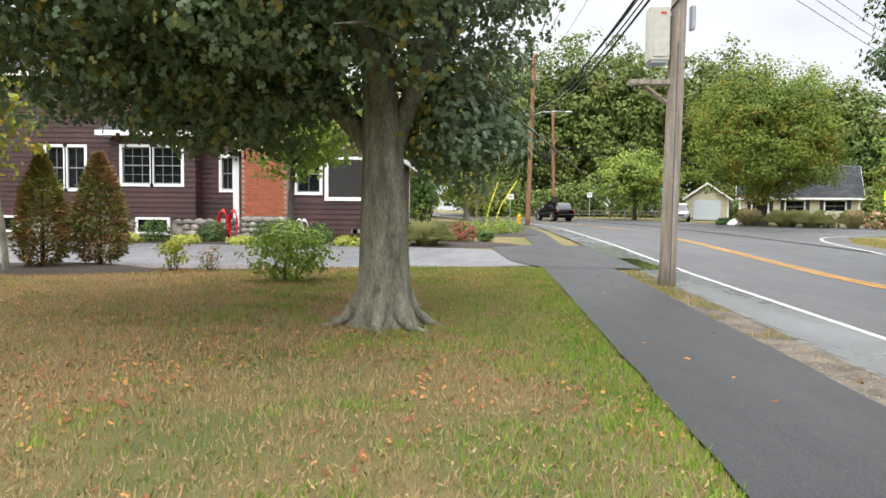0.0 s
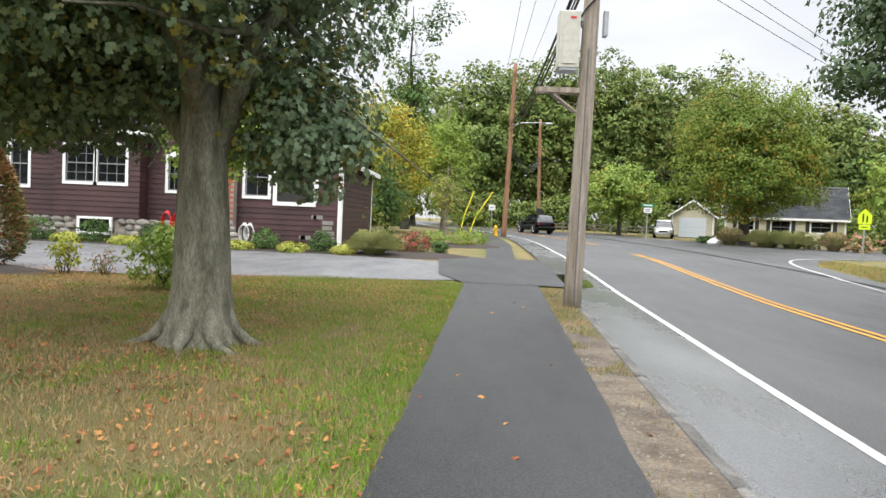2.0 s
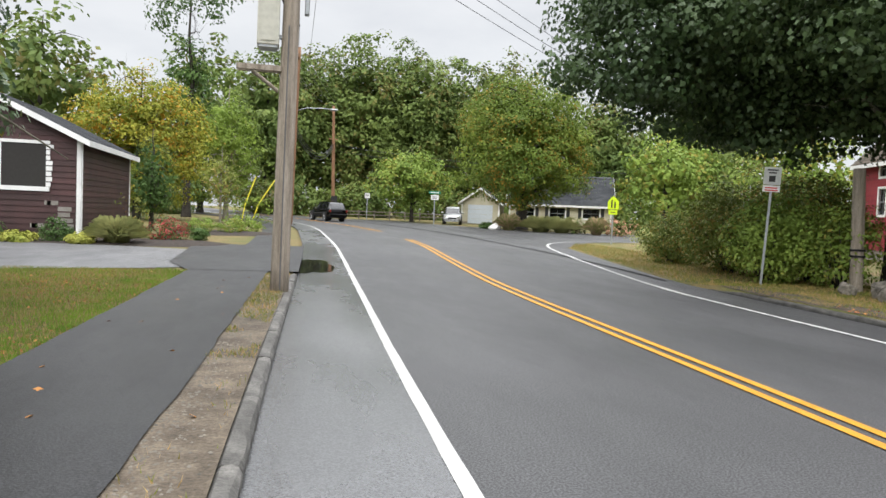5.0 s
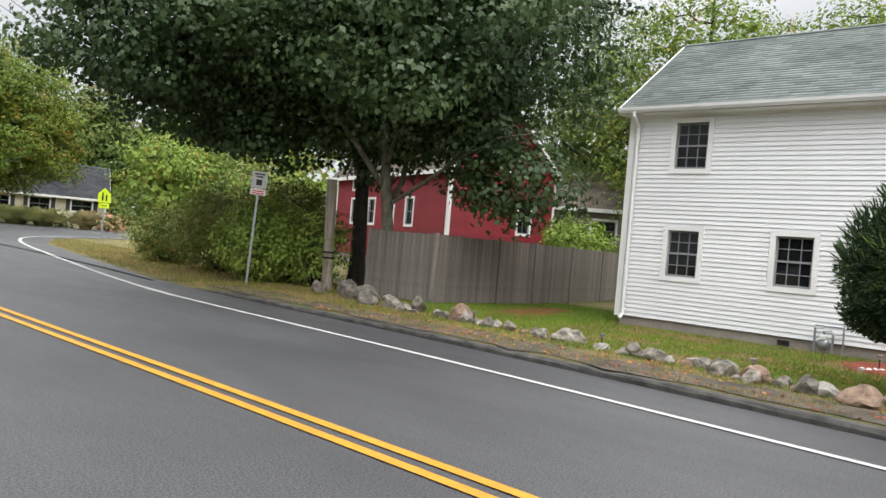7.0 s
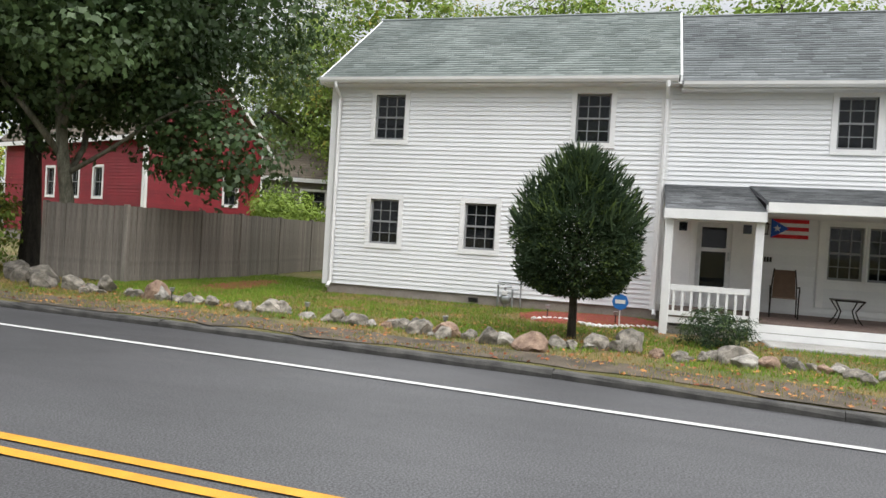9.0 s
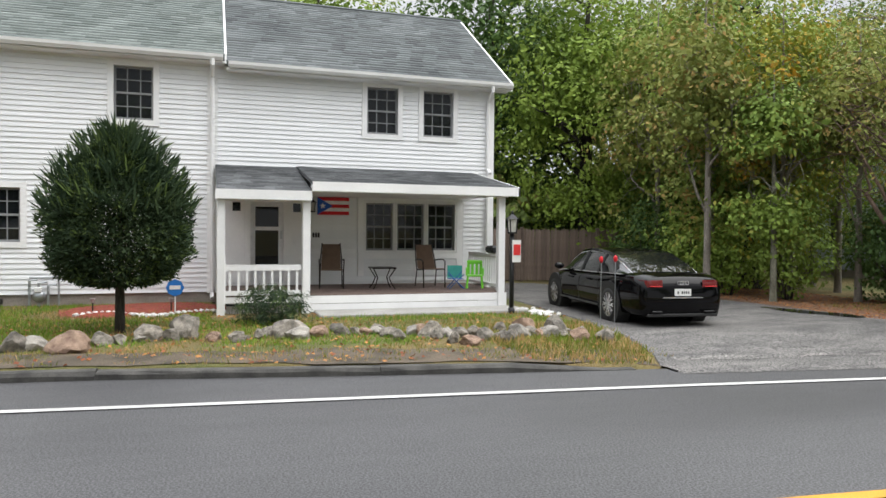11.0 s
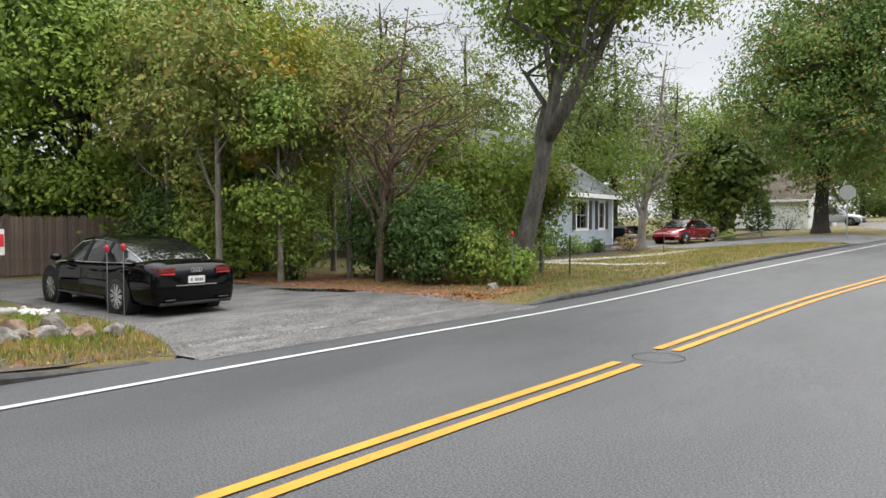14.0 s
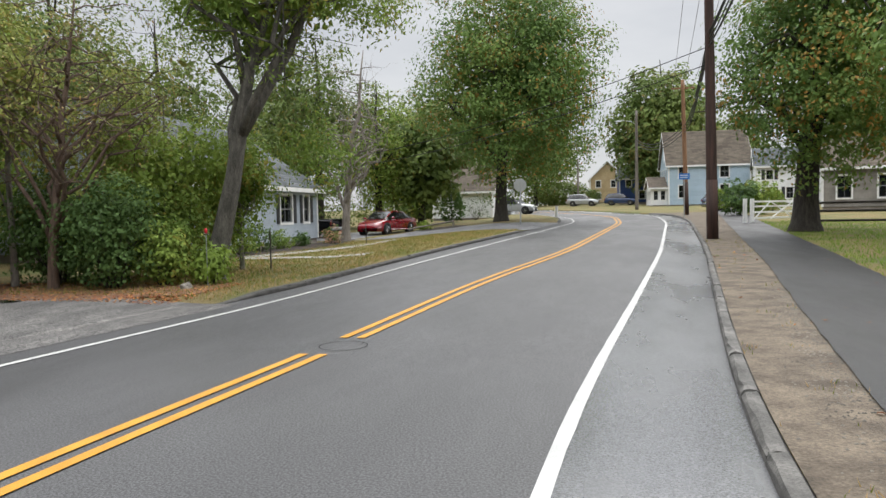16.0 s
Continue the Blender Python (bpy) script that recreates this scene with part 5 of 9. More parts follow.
simple_house("white_cottage", "white clapboard house with black shutters", -14.0, -82.5, 170, 7, 7, 4.6, 6.6, "white_siding", "shingle_grey", 1.4, [(0, 1, 1.7, 0.9, 2.1), (0, 3, 3.7, 0.9, 2.1), (0, 5, 5.7, 0.9, 2.1), (0, 1, 1.7, 3.0, 4.0), (0, 5, 5.7, 3.0, 4.0)], shutters=True)
simple_house("sky_blue_cottage", "sky blue house with white windows behind the fence", -21.5, -79, 170, 5, 7, 4.3, 6.4, "pale_blue_siding", "shingle_grey", 1.2, [(0, 1, 1.7, 0.9, 2.1), (0, 3.2, 3.9, 0.9, 2.1), (0, 1, 1.7, 2.8, 3.9)])
simple_house("grey_white_house", "pale grey house with white corner trim behind the fence", -12.6, -56, 160, 12, 8, 3.4, 5.8, "grey_siding", "shingle_brown", 1.0, [(0, 1.0, 1.9, 1.0, 2.6), (0, 3.6, 4.5, 1.0, 2.6), (0, 7.5, 8.4, 1.0, 2.6)], trim="white_trim")
simple_house("white_gable_house", "white clapboard house with brown roof behind the oak", 19.0, -66, 170, 6, 8, 3.0, 5.4, "white_siding", "shingle_brown", 0.6, [(0, 2.2, 3.0, 1.2, 2.4)], along=True)

# ---- plants ----
def leaf_shape(kind):
    """Outline of one leaf lying in x, y, stalk at the origin, length about 1."""
    if kind == "oak":
        half = [(0.0, 0.0), (0.38, 0.34), (0.1, 0.5), (0.34, 0.72), (0.0, 1.0)]
    elif kind == "maple":
        half = [(0.02, 0.0), (0.50, 0.36), (0.20, 0.58), (0.0, 1.0)]
    elif kind == "blade":
        half = [(0.095, 0.0), (0.0, 1.0)]
    elif kind == "needle":
        half = [(0.05, 0.0), (0.045, 0.7), (0.0, 1.0)]
    elif kind == "slim":
        half = [(0.0, 0.0), (0.17, 0.45), (0.0, 1.0)]
    else:
        half = [(0.0, 0.0), (0.30, 0.40), (0.0, 1.0)]
    right = [(x, y) for x, y in half]
    left = [(-x, y) for x, y in half[-2::-1] if x > 0]
    pts = right + left
    return np.array([(x, y, -0.25 * abs(x) - 0.18 * y * y) for x, y in pts], np.float32)


def scatter_leaves(name, pts, kind, size, material, rng, parent=None, upward=0.5, dirs=None, label="", flat=0.0, face=None):
    """One leaf at each point, turned at random or facing its own way, sizes varied."""
    tpl = leaf_shape(kind)
    n, k = len(pts), len(tpl)
    if face is not None:
        d = rng.normal(size=(n, 3)).astype(np.float32)
        d[:, 2] -= 0.5
        d -= face * np.sum(d * face, axis=1)[:, None]
    elif dirs is None:
        d = rng.normal(size=(n, 3)).astype(np.float32)
        d[:, 2] = d[:, 2] * (1 - flat) - 0.25
    else:
        d = (dirs + 0.35 * rng.normal(size=(n, 3))).astype(np.float32)
    d /= np.linalg.norm(d, axis=1)[:, None]
    up = rng.normal(size=(n, 3)).astype(np.float32) * (1 - upward) + np.array((0, 0, upward * 1.6), np.float32)
    if face is not None:
        up = face + 0.42 * rng.normal(size=(n, 3)).astype(np.float32)
    s = np.cross(d, up)
    s /= np.linalg.norm(s, axis=1)[:, None] + 1e-6
    u = np.cross(s, d)
    sz = (size * rng.uniform(0.65, 1.25, n)).astype(np.float32)
    v = pts[:, None, :] + sz[:, None, None] * (tpl[None, :, 0:1] * s[:, None, :] + tpl[None, :, 1:2] * d[:, None, :] + tpl[None, :, 2:3] * u[:, None, :])
    f = np.arange(n * k, dtype=np.int32).reshape(n, k)
    return np_mesh(name, v.reshape(-1, 3), f, material, parent, label)


def lumpy(dirs, seed, amount):
    return np.array([1 + amount * (noise.noise((d[0] * 1.7 + seed, d[1] * 1.7, d[2] * 1.7)) + 0.6 * noise.noise((d[0] * 4.1, d[1] * 4.1 + seed, d[2] * 4.1))) for d in dirs])


def crown_points(rng, centre, radii, clusters, per, spread, seed, lump=0.3, hollow=0.5, gap=0.0, droop=0.0):
    """Leaf points on domed clumps, most of them near the uneven outside of the crown, and the way each leaf faces."""
    d = rng.normal(size=(clusters, 3))
    d /= np.linalg.norm(d, axis=1)[:, None]
    r = (hollow + (1 - hollow) * rng.random(clusters) ** 0.6) * lumpy(d, seed, lump)
    c = np.array(centre) + d * r[:, None] * np.array(radii)
    if gap:
        keep = np.array([noise.noise((p[0] * 0.55 + seed, p[1] * 0.55, p[2] * 0.55)) > gap for p in c])
        c, d = c[keep], d[keep]
    n = len(c)
    q = rng.normal(size=(n, per, 3))
    q /= np.linalg.norm(q, axis=2)[:, :, None]
    q[:, :, 2] = q[:, :, 2] * 0.8 + 0.22
    size = spread * 1.55 * rng.uniform(0.6, 1.35, (n, 1, 1)) * (0.5 + 0.55 * np.sqrt(rng.random((n, per, 1))))
    off = q * size * np.array((1.0, 1.0, 0.6))
    off[:, :, 2] -= droop * (off[:, :, 0] ** 2 + off[:, :, 1] ** 2)
    face = q + 0.55 * d[:, None, :] + np.array((0, 0, 0.4))
    face /= np.linalg.norm(face, axis=2)[:, :, None]
    return (c[:, None, :] + off).reshape(-1, 3).astype(np.float32), face.reshape(-1, 3).astype(np.float32)


def bend(p, q, rng, k=5, wob=0.06, sag=0.0):
    p, q = Vector(p), Vector(q)
    ln = (q - p).length
    out = []
    for i in range(k + 1):
        f = i / k
        o = Vector((rng.normal(), rng.normal(), rng.normal())) * wob * ln * math.sin(math.pi * f)
        out.append(p.lerp(q, f) + o + Vector((0, 0, sag * ln * math.sin(math.pi * f))))
    return out


def tree(name, label, base, height, trunk_r, crown_c, crown_r, leaves, leaf, size, bark="bark_grey", kind="plain", limbs=8, fork=0.4, seed=1, per=26, spread=0.45, lump=0.3, hollow=0.5, gap=0.0, lean=(0, 0), flare=1.5, group="", droop=0.0, upward=0.5, extra_crowns=(), trunk_pts=None, second=None, twig=True, fill=1.6, roots=0, clear=None):
    """A tapered trunk with limbs that reach into the crown, and a crown of single leaves in clumps."""
    rng = np.random.default_rng(seed)
    t = thing(name, label, "tree", group)
    base = Vector(base)
    cc = Vector(crown_c)
    top = Vector((cc.x + lean[0], cc.y + lean[1], base.z + height))
    bm = bmesh.new()
    if trunk_pts is None:
        stem = bend(base + Vector((0, 0, -0.1)), top, rng, 9, 0.012)
        stem[0] = base + Vector((0, 0, -0.1))
        # keep the lower trunk upright over its base
        for i in range(1, 5):
            f = i / 9
            stem[i] = Vector((base.x + (top.x - base.x) * f * f * 2, base.y + (top.y - base.y) * f * f * 2, stem[i].z))
    else:
        stem = [Vector(p) for p in trunk_pts]
    n = len(stem) - 1
    rad = [trunk_r * (1 - 0.9 * (i / n) ** 1.2) for i in range(n + 1)]
    rad[0] = trunk_r * flare
    fine, fr = [stem[0]], [rad[0]]
    fine.append(stem[0].lerp(stem[1], 0.12)); fr.append(trunk_r * (1 + (flare - 1) * 0.75))
    fine.append(stem[0].lerp(stem[1], 0.28)); fr.append(trunk_r * (1 + (flare - 1) * 0.35))
    fine.append(stem[0].lerp(stem[1], 0.55)); fr.append(trunk_r * (1 + (flare - 1) * 0.1))
    fine += stem[1:]
    fr += rad[1:]
    tube(bm, fine, fr, 14)
    if second:
        share, way = second
        tube(bm, way, [trunk_r * share * (1 - 0.8 * k / (len(way) - 1)) for k in range(len(way))], 10)
    ends = []
    for i in range(limbs):
        f = fork + (0.92 - fork) * (i + 0.5) / limbs
        j = min(n - 1, int(f * n))
        s = stem[j].lerp(stem[j + 1], f * n - j)
        a = i * 2.4 + rng.normal() * 0.3
        el = 0.1 + 0.6 * (i / max(1, limbs))
        reach = Vector((math.cos(a) * crown_r[0] * math.cos(el), math.sin(a) * crown_r[1] * math.cos(el), (crown_r[2]) * (math.sin(el) * 0.9 - 0.25))) * rng.uniform(0.7, 0.9)
        e = cc + reach
        if e.z < s.z - 0.4 * crown_r[2]:
            e.z = s.z
        r0 = max(0.02, rad[j] * 0.55)
        pts = bend(s, e, rng, 6, 0.05, 0.08)
        tube(bm, pts, [r0 * (1 - 0.85 * k / 6) for k in range(7)], 7)
        ends.append((pts, r0))
        if twig:
            for k in (2, 3, 4, 5):
                for _ in range(2):
                    q = pts[k] + Vector((rng.normal() * crown_r[0], rng.normal() * crown_r[1], rng.normal() * crown_r[2] * 0.7 + 0.15 * crown_r[2])) * 0.28
                    tube(bm, bend(pts[k], q, rng, 3, 0.06), [r0 * 0.3, r0 * 0.2, r0 * 0.12, r0 * 0.05], 5)
    part("trunk", bm, bark, t, smooth=True)
    sets = [crown_points(rng, crown_c, crown_r, max(4, leaves // per), per, spread, seed * 3.7, lump, hollow, gap, droop)]
    for c2, r2, n2 in extra_crowns:
        sets.append(crown_points(rng, c2, r2, max(3, n2 // per), per, spread, seed * 5.1, lump, 0.3, gap, droop))
    pts, face = np.concatenate([q[0] for q in sets]), np.concatenate([q[1] for q in sets])
    ok = pts[:, 2] > base.z + 0.25
    if clear:
        ok &= np.array([p[2] > clear(p[0], p[1]) for p in pts])
    scatter_leaves("crown", pts[ok], kind, size, leaf, rng, t, face=face[ok])
    if fill:
        inner, _ = crown_points(rng, crown_c, tuple(0.72 * r for r in crown_r), max(4, leaves // (per * 2)), max(3, per // 3), spread, seed * 3.7, lump, 0.1, gap, 0)
        inner = inner[inner[:, 2] > base.z + 0.6]
        if clear:
            inner = inner[np.array([p[2] > clear(p[0], p[1]) + 0.3 for p in inner])]
        scatter_leaves("inner_foliage", inner, "plain", size * fill * 1.25, leaf, rng, t, 0.3)
    if roots:
        for i in range(roots):
            a = 2 * math.pi * i / roots + rng.normal() * 0.2
            r = trunk_r * rng.uniform(1.9, 2.9)
            bm = bmesh.new()
            tube(bm, [(base.x + math.cos(a) * trunk_r * 0.72, base.y + math.sin(a) * trunk_r * 0.72, base.z + 0.42), (base.x + math.cos(a) * trunk_r * 1.15, base.y + math.sin(a) * trunk_r * 1.15, base.z + 0.15), (base.x + math.cos(a) * trunk_r * 1.6, base.y + math.sin(a) * trunk_r * 1.6, base.z + 0.04), (base.x + math.cos(a + 0.15) * r, base.y + math.sin(a + 0.15) * r, base.z - 0.06)], [0.09, 0.09 * rng.uniform(0.6, 1.2), 0.06, 0.025], 8)
            part("root", bm, bark, t, smooth=True)
    return t


def shrub(name, label, base, radii, leaves, leaf, size, kind="plain", seed=1, category="shrub", group="", stems=7, per=14, spread=0.12, lump=0.3, hollow=0.3, upward=0.4, stem_mat="bark_dark", lift=0.5, ridge=None):
    """A many-stemmed bush: thin stems from one foot and a crown of single leaves."""
    rng = np.random.default_rng(seed)
    t = thing(name, label, category, group)
    base = Vector(base)
    bm = bmesh.new()
    cz = base.z + radii[2] * (lift + 0.5)
    for i in range(stems):
        a = 2 * math.pi * i / stems + rng.normal() * 0.2
        q = Vector((base.x + math.cos(a) * radii[0] * 0.6, base.y + math.sin(a) * radii[1] * 0.6, cz + radii[2] * rng.uniform(-0.1, 0.6)))
        r = 0.006 + 0.018 * min(1.5, radii[2])
        tube(bm, bend(base + Vector((math.cos(a) * 0.06, math.sin(a) * 0.06, -0.05)), q, rng, 4, 0.05), [r, r * 0.8, r * 0.6, r * 0.4, r * 0.2], 5)
    part("stem", bm, stem_mat, t, smooth=True)
    pts, face = crown_points(rng, (base.x, base.y, cz), radii, max(4, leaves // per), per, spread, seed * 2.3, lump, hollow)
    ok = pts[:, 2] > base.z + 0.02
    scatter_leaves("leaves", pts[ok], kind, size, leaf, rng, t, face=face[ok])
    return t


def tuft(name, label, base, radius, height, blades, leaf, seed=1, group="", category="ornamental grass"):
    """An arching grass clump of single blades."""
    rng = np.random.default_rng(seed)
    n = blades
    a = rng.uniform(0, 2 * np.pi, n)
    r = radius * 0.35 * np.sqrt(rng.random(n))
    root = np.stack([base[0] + r * np.cos(a), base[1] + r * np.sin(a), np.full(n, base[2] - 0.02)], 1)
    out = rng.uniform(0.2, 1.0, n) * radius
    h = height * rng.uniform(0.75, 1.05, n) * (1 - 0.62 * (out / radius) ** 1.6)
    vs = np.zeros((n, 7, 3), np.float32)
    w = 0.012 + 0.01 * rng.random(n)
    side = np.stack([-np.sin(a), np.cos(a), np.zeros(n)], 1)
    for k, (f, wf) in enumerate(((0.0, 1.0), (0.45, 0.9), (0.8, 0.6))):
        p = root + np.stack([np.cos(a) * out * f ** 1.8, np.sin(a) * out * f ** 1.8, h * (1 - (1 - f) ** 1.6)], 1)
        vs[:, k] = p - side * (w * wf)[:, None]
        vs[:, 6 - k] = p + side * (w * wf)[:, None]
    vs[:, 3] = root + np.stack([np.cos(a) * out, np.sin(a) * out, h * 0.94], 1)
    f = np.arange(n * 7, dtype=np.int32).reshape(n, 7)
    ob = np_mesh(name, vs.reshape(-1, 3), f, leaf)
    return tagged(ob, label, category, group)


def G(x, y, dz=0.0):
    return (x, y, land(x, y) + dz)


# pin oak on the near lawn
tree("oak_tree", "broad pin oak with grey flared trunk on the lawn", G(-0.52, 9.2), 9.2, 0.345, (-2.2, 9.4, 5.75), (3.9, 4.3, 3.4), 70000, "oak_leaf", 0.108, "bark_grey", "oak", 11, 0.27, 11, 40, 0.3, 0.22, 0.42, 0.0, (0.4, 0.0), 1.55, droop=0.25, upward=0.35, fill=1.4, roots=7,
     trunk_pts=[(-0.52, 9.2, 0.0), (-0.52, 9.2, 0.75), (-0.53, 9.2, 1.5), (-0.55, 9.21, 2.25), (-0.6, 9.22, 3.0), (-0.7, 9.25, 3.9), (-0.85, 9.3, 5.0), (-1.05, 9.35, 6.3), (-1.3, 9.4, 9.0)],
     clear=lambda x, y: (2.15 if x < -0.25 else 1.7) + 0.25 * noise.noise((x * 0.9, y * 0.9, 1.5)),
     extra_crowns=(((-3.9, 8.5, 4.0), (2.2, 2.4, 1.3), 7000), ((0.2, 8.8, 4.8), (1.6, 2.3, 2.0), 6500), ((0.35, 10.0, 2.65), (0.9, 0.9, 0.9), 4200), ((-2.9, 10.2, 3.0), (1.7, 1.5, 0.8), 6000), ((-5.6, 9.2, 4.3), (2.2, 2.4, 1.8), 9000), ((-3.6, 7.4, 5.3), (2.6, 1.8, 1.5), 4500)))
# maples on the far verge
tree("maple_tree", "tall dark maple forking behind the wooden fence", G(18.95, 14.7), 10.5, 0.20, (19.2, 15.9, 7.6), (5.6, 6.8, 4.0), 56000, "maple_leaf", 0.16, "bark_grey", "maple", 10, 0.3, 21, 40, 0.48, 0.36, 0.5, 0.0, (0, 0), 1.5, droop=0.12, upward=0.55,
     second=(0.32, [(18.74, 14.8, 2.5), (19.0, 13.9, 3.1), (19.3, 12.8, 3.9), (19.5, 11.8, 4.4), (19.6, 10.8, 4.5)]),
     extra_crowns=(((19.8, 11.4, 3.25), (0.9, 1.7, 1.0), 2300), ((20.0, 13.0, 4.4), (1.3, 1.4, 0.9), 2000), ((17.0, 20.6, 5.6), (2.6, 2.6, 1.7), 7000), ((14.2, 19.7, 7.0), (2.8, 3.5, 2.7), 18000), ((17.2, 18.6, 4.4), (1.6, 3.0, 0.9), 3200)),
     trunk_pts=[(18.95, 14.7, 0.0), (18.9, 14.72, 1.0), (18.78, 14.74, 2.0), (18.68, 14.85, 3.2), (18.6, 14.95, 5.0), (18.7, 15.1, 7.0), (18.9, 15.3, 9.0), (19.0, 15.4, 10.5)])
tree("maple_tree", "second dark maple with thick trunk behind the bushes", G(20.0, 17.0), 10.0, 0.26, (20.6, 18.0, 7.2), (5.0, 5.4, 3.8), 34000, "maple_leaf", 0.165, "bark_dark", "maple", 8, 0.35, 22, 28, 0.5, 0.3, 0.4, -0.1, droop=0.12, upward=0.55)
# woods behind the white house and along its driveway
for i, (x, y, hgt, r, mat, dens) in enumerate(((26.5, -10.8, 10.5, 3.4, "bright_leaf", 1.5), (23.4, -12.8, 10.5, 2.8, "wood_leaf", 1.0), (30.5, -9.0, 13.0, 4.4, "dark_leaf", 1.2), (21.4, -13.2, 8.8, 2.2, "wood_leaf", 0.9), (35.5, -3.0, 13.5, 5.0, "wood_leaf", 1.6), (27.0, -16.5, 11.0, 4.0, "far_leaf", 1.0), (33, -17, 13, 5.0, "far_leaf", 1.0), (40, 6, 14.5, 5.0, "wood_leaf", 2.0), (38.5, 13.5, 15.0, 4.6, "wood_leaf", 2.0), (42, 20.5, 15.5, 5.0, "far_leaf", 1.7), (23.6, -48, 14, 4.4, "far_leaf", 0.8), (20.6, -53, 11.5, 3.4, "wood_leaf", 0.6), (24.0, -22.0, 10.5, 3.6, "far_leaf", 0.9), (30.0, -26.0, 12.0, 4.5, "far_leaf", 0.9), (28.0, -35.0, 12.5, 4.5, "far_leaf", 0.9), (26, -48, 13, 5, "far_leaf", 0.9), (32, -60, 15, 6, "far_leaf", 0.8))):
    tree("wood_tree", ("leafy green tree in the wood behind the driveway", "bright green tree above the stockade fence", "dark tall tree behind the house")[0 if mat in ("wood_leaf", "far_leaf") else 1 if mat == "bright_leaf" else 2], G(x, y), hgt, 0.16 + 0.012 * hgt, (x, y, hgt * 0.56), (r, r, hgt * 0.44), int(17000 * dens), mat, 0.2 if hgt > 11 else 0.16, "bark_dark", "plain", 7, 0.25, 40 + i, 24, 0.5, 0.35, 0.35, -0.14, group="woodland trees", extra_crowns=(((x, y, 2.0), (r * 0.9, r * 0.9, 1.9), int(3000 * dens)),))
# thin saplings at the wood edge, olive and yellowing
for i, (x, y, hgt, r, mat, bark) in enumerate(((19.2, -9.95, 8.2, 1.5, "olive_leaf", "bark_pale"), (18.6, -11.6, 7.2, 1.3, "yellow_leaf", "bark_pale"), (17.4, -12.6, 6.4, 1.2, "olive_leaf", "bark_pale"), (20.6, -11.2, 7.6, 1.6, "wood_leaf", "bark_grey"), (22.4, -10.8, 8.5, 1.7, "olive_leaf", "bark_pale"), (19.8, -14.6, 7.6, 1.7, "wood_leaf", "bark_pale"), (17.9, -10.7, 5.2, 1.0, "wood_leaf", "bark_grey"), (21.6, -15.6, 7.6, 1.9, "wood_leaf", "bark_grey"), (15.2, -15.4, 4.8, 1.4, "wood_leaf", "bark_grey"), (16.8, -15.8, 5.4, 1.5, "olive_leaf", "bark_pale"), (14.2, -17.2, 3.8, 1.1, "wood_leaf", "bark_grey"), (19.4, -12.6, 7.8, 1.6, "wood_leaf", "bark_pale"))):
    tree("sapling", "slender sapling with thin olive leaves at the wood edge", G(x, y), hgt, 0.055 + 0.004 * hgt, (x + 0.1, y, hgt * 0.6), (r, r, hgt * 0.42), 8000, mat, 0.115, bark, "plain", 9, 0.2, 70 + i, 12, 0.28, 0.35, 0.15, -0.1, group="wood edge saplings", flare=1.2)
# bare-limbed cedar, leaning tree, dead conifer
tree("cedar_tree", "shaggy red-barked cedar with sparse grey limbs", G(16.0, -12.1), 6.6, 0.11, (15.5, -12.6, 4.3), (2.5, 2.9, 2.2), 4200, "olive_leaf", 0.1, "bark_red", "slim", 34, 0.15, 91, 10, 0.25, 0.3, 0.45, 0.0, flare=1.3, fill=0)
tree("leaning_tree", "leaning grey-barked tree forking over the lawn", G(13.5, -14.3), 9.5, 0.27, (12.4, -15.4, 7.6), (3.2, 3.4, 2.6), 30000, "wood_leaf", 0.14, "bark_mid", "slim", 10, 0.38, 92, 18, 0.35, 0.35, 0.3, -0.05, flare=1.4,
     trunk_pts=[(13.5, -14.3, 0.0), (13.42, -14.35, 0.52), (13.18, -14.4, 1.5), (12.94, -14.4, 2.42), (12.68, -14.4, 3.74), (12.42, -14.4, 5.02), (12.09, -14.5, 6.0), (11.6, -14.6, 7.6), (11.4, -14.8, 9.3)],
     second=(0.72, [(12.75, -14.4, 3.5), (12.35, -14.8, 4.4), (11.75, -15.2, 5.6), (11.2, -15.6, 7.2), (10.9, -15.9, 8.8)]),
     extra_crowns=(((12.2, -17.0, 5.2), (1.3, 1.6, 2.0), 6500), ((11.9, -17.6, 3.6), (1.0, 1.4, 1.3), 3600), ((13.6, -16.2, 3.2), (0.9, 1.2, 0.9), 2200), ((11.2, -14.2, 6.9), (1.4, 1.4, 0.8), 2200), ((10.4, -16.4, 6.8), (1.6, 1.6, 0.8), 2600)))
tree("dead_conifer", "grey dead conifer with bare drooping twigs", G(17.2, -34.9), 10.0, 0.22, (16.6, -35.0, 5.2), (2.4, 2.4, 4.0), 120, "olive_leaf", 0.1, "bark_pale", "slim", 26, 0.15, 93, 6, 0.3, 0.2, 0.3, 0.0, lean=(-0.6, 0))
# oak over the road bend, and the big trees by the footpath
tree("oak_tree", "tall full oak on the verge at the bend", G(10.42, -48.5), 17.5, 0.42, (9.4, -48.5, 10.6), (6.3, 6.3, 7.6), 60000, "far_oak_leaf", 0.22, "bark_dark", "plain", 10, 0.18, 94, 26, 0.7, 0.26, 0.45, -0.2)
tree("oak_tree", "dense dark oak beside the footpath and rail fence", G(-3.95, -29.6), 13.5, 0.48, (-5.0, -29.2, 7.6), (4.5, 4.6, 5.6), 42000, "far_oak_leaf", 0.175, "bark_dark", "plain", 9, 0.2, 95, 26, 0.5, 0.25, 0.4, -0.2)
tree("oak_tree", "leafy green oak arching over the footpath", G(-7.4, -20.5), 11.0, 0.32, (-6.3, -20.5, 6.6), (3.0, 3.2, 4.0), 14000, "far_oak_leaf", 0.2, "bark_dark", "plain", 8, 0.25, 96, 26, 0.45, 0.25, 0.4, -0.2)
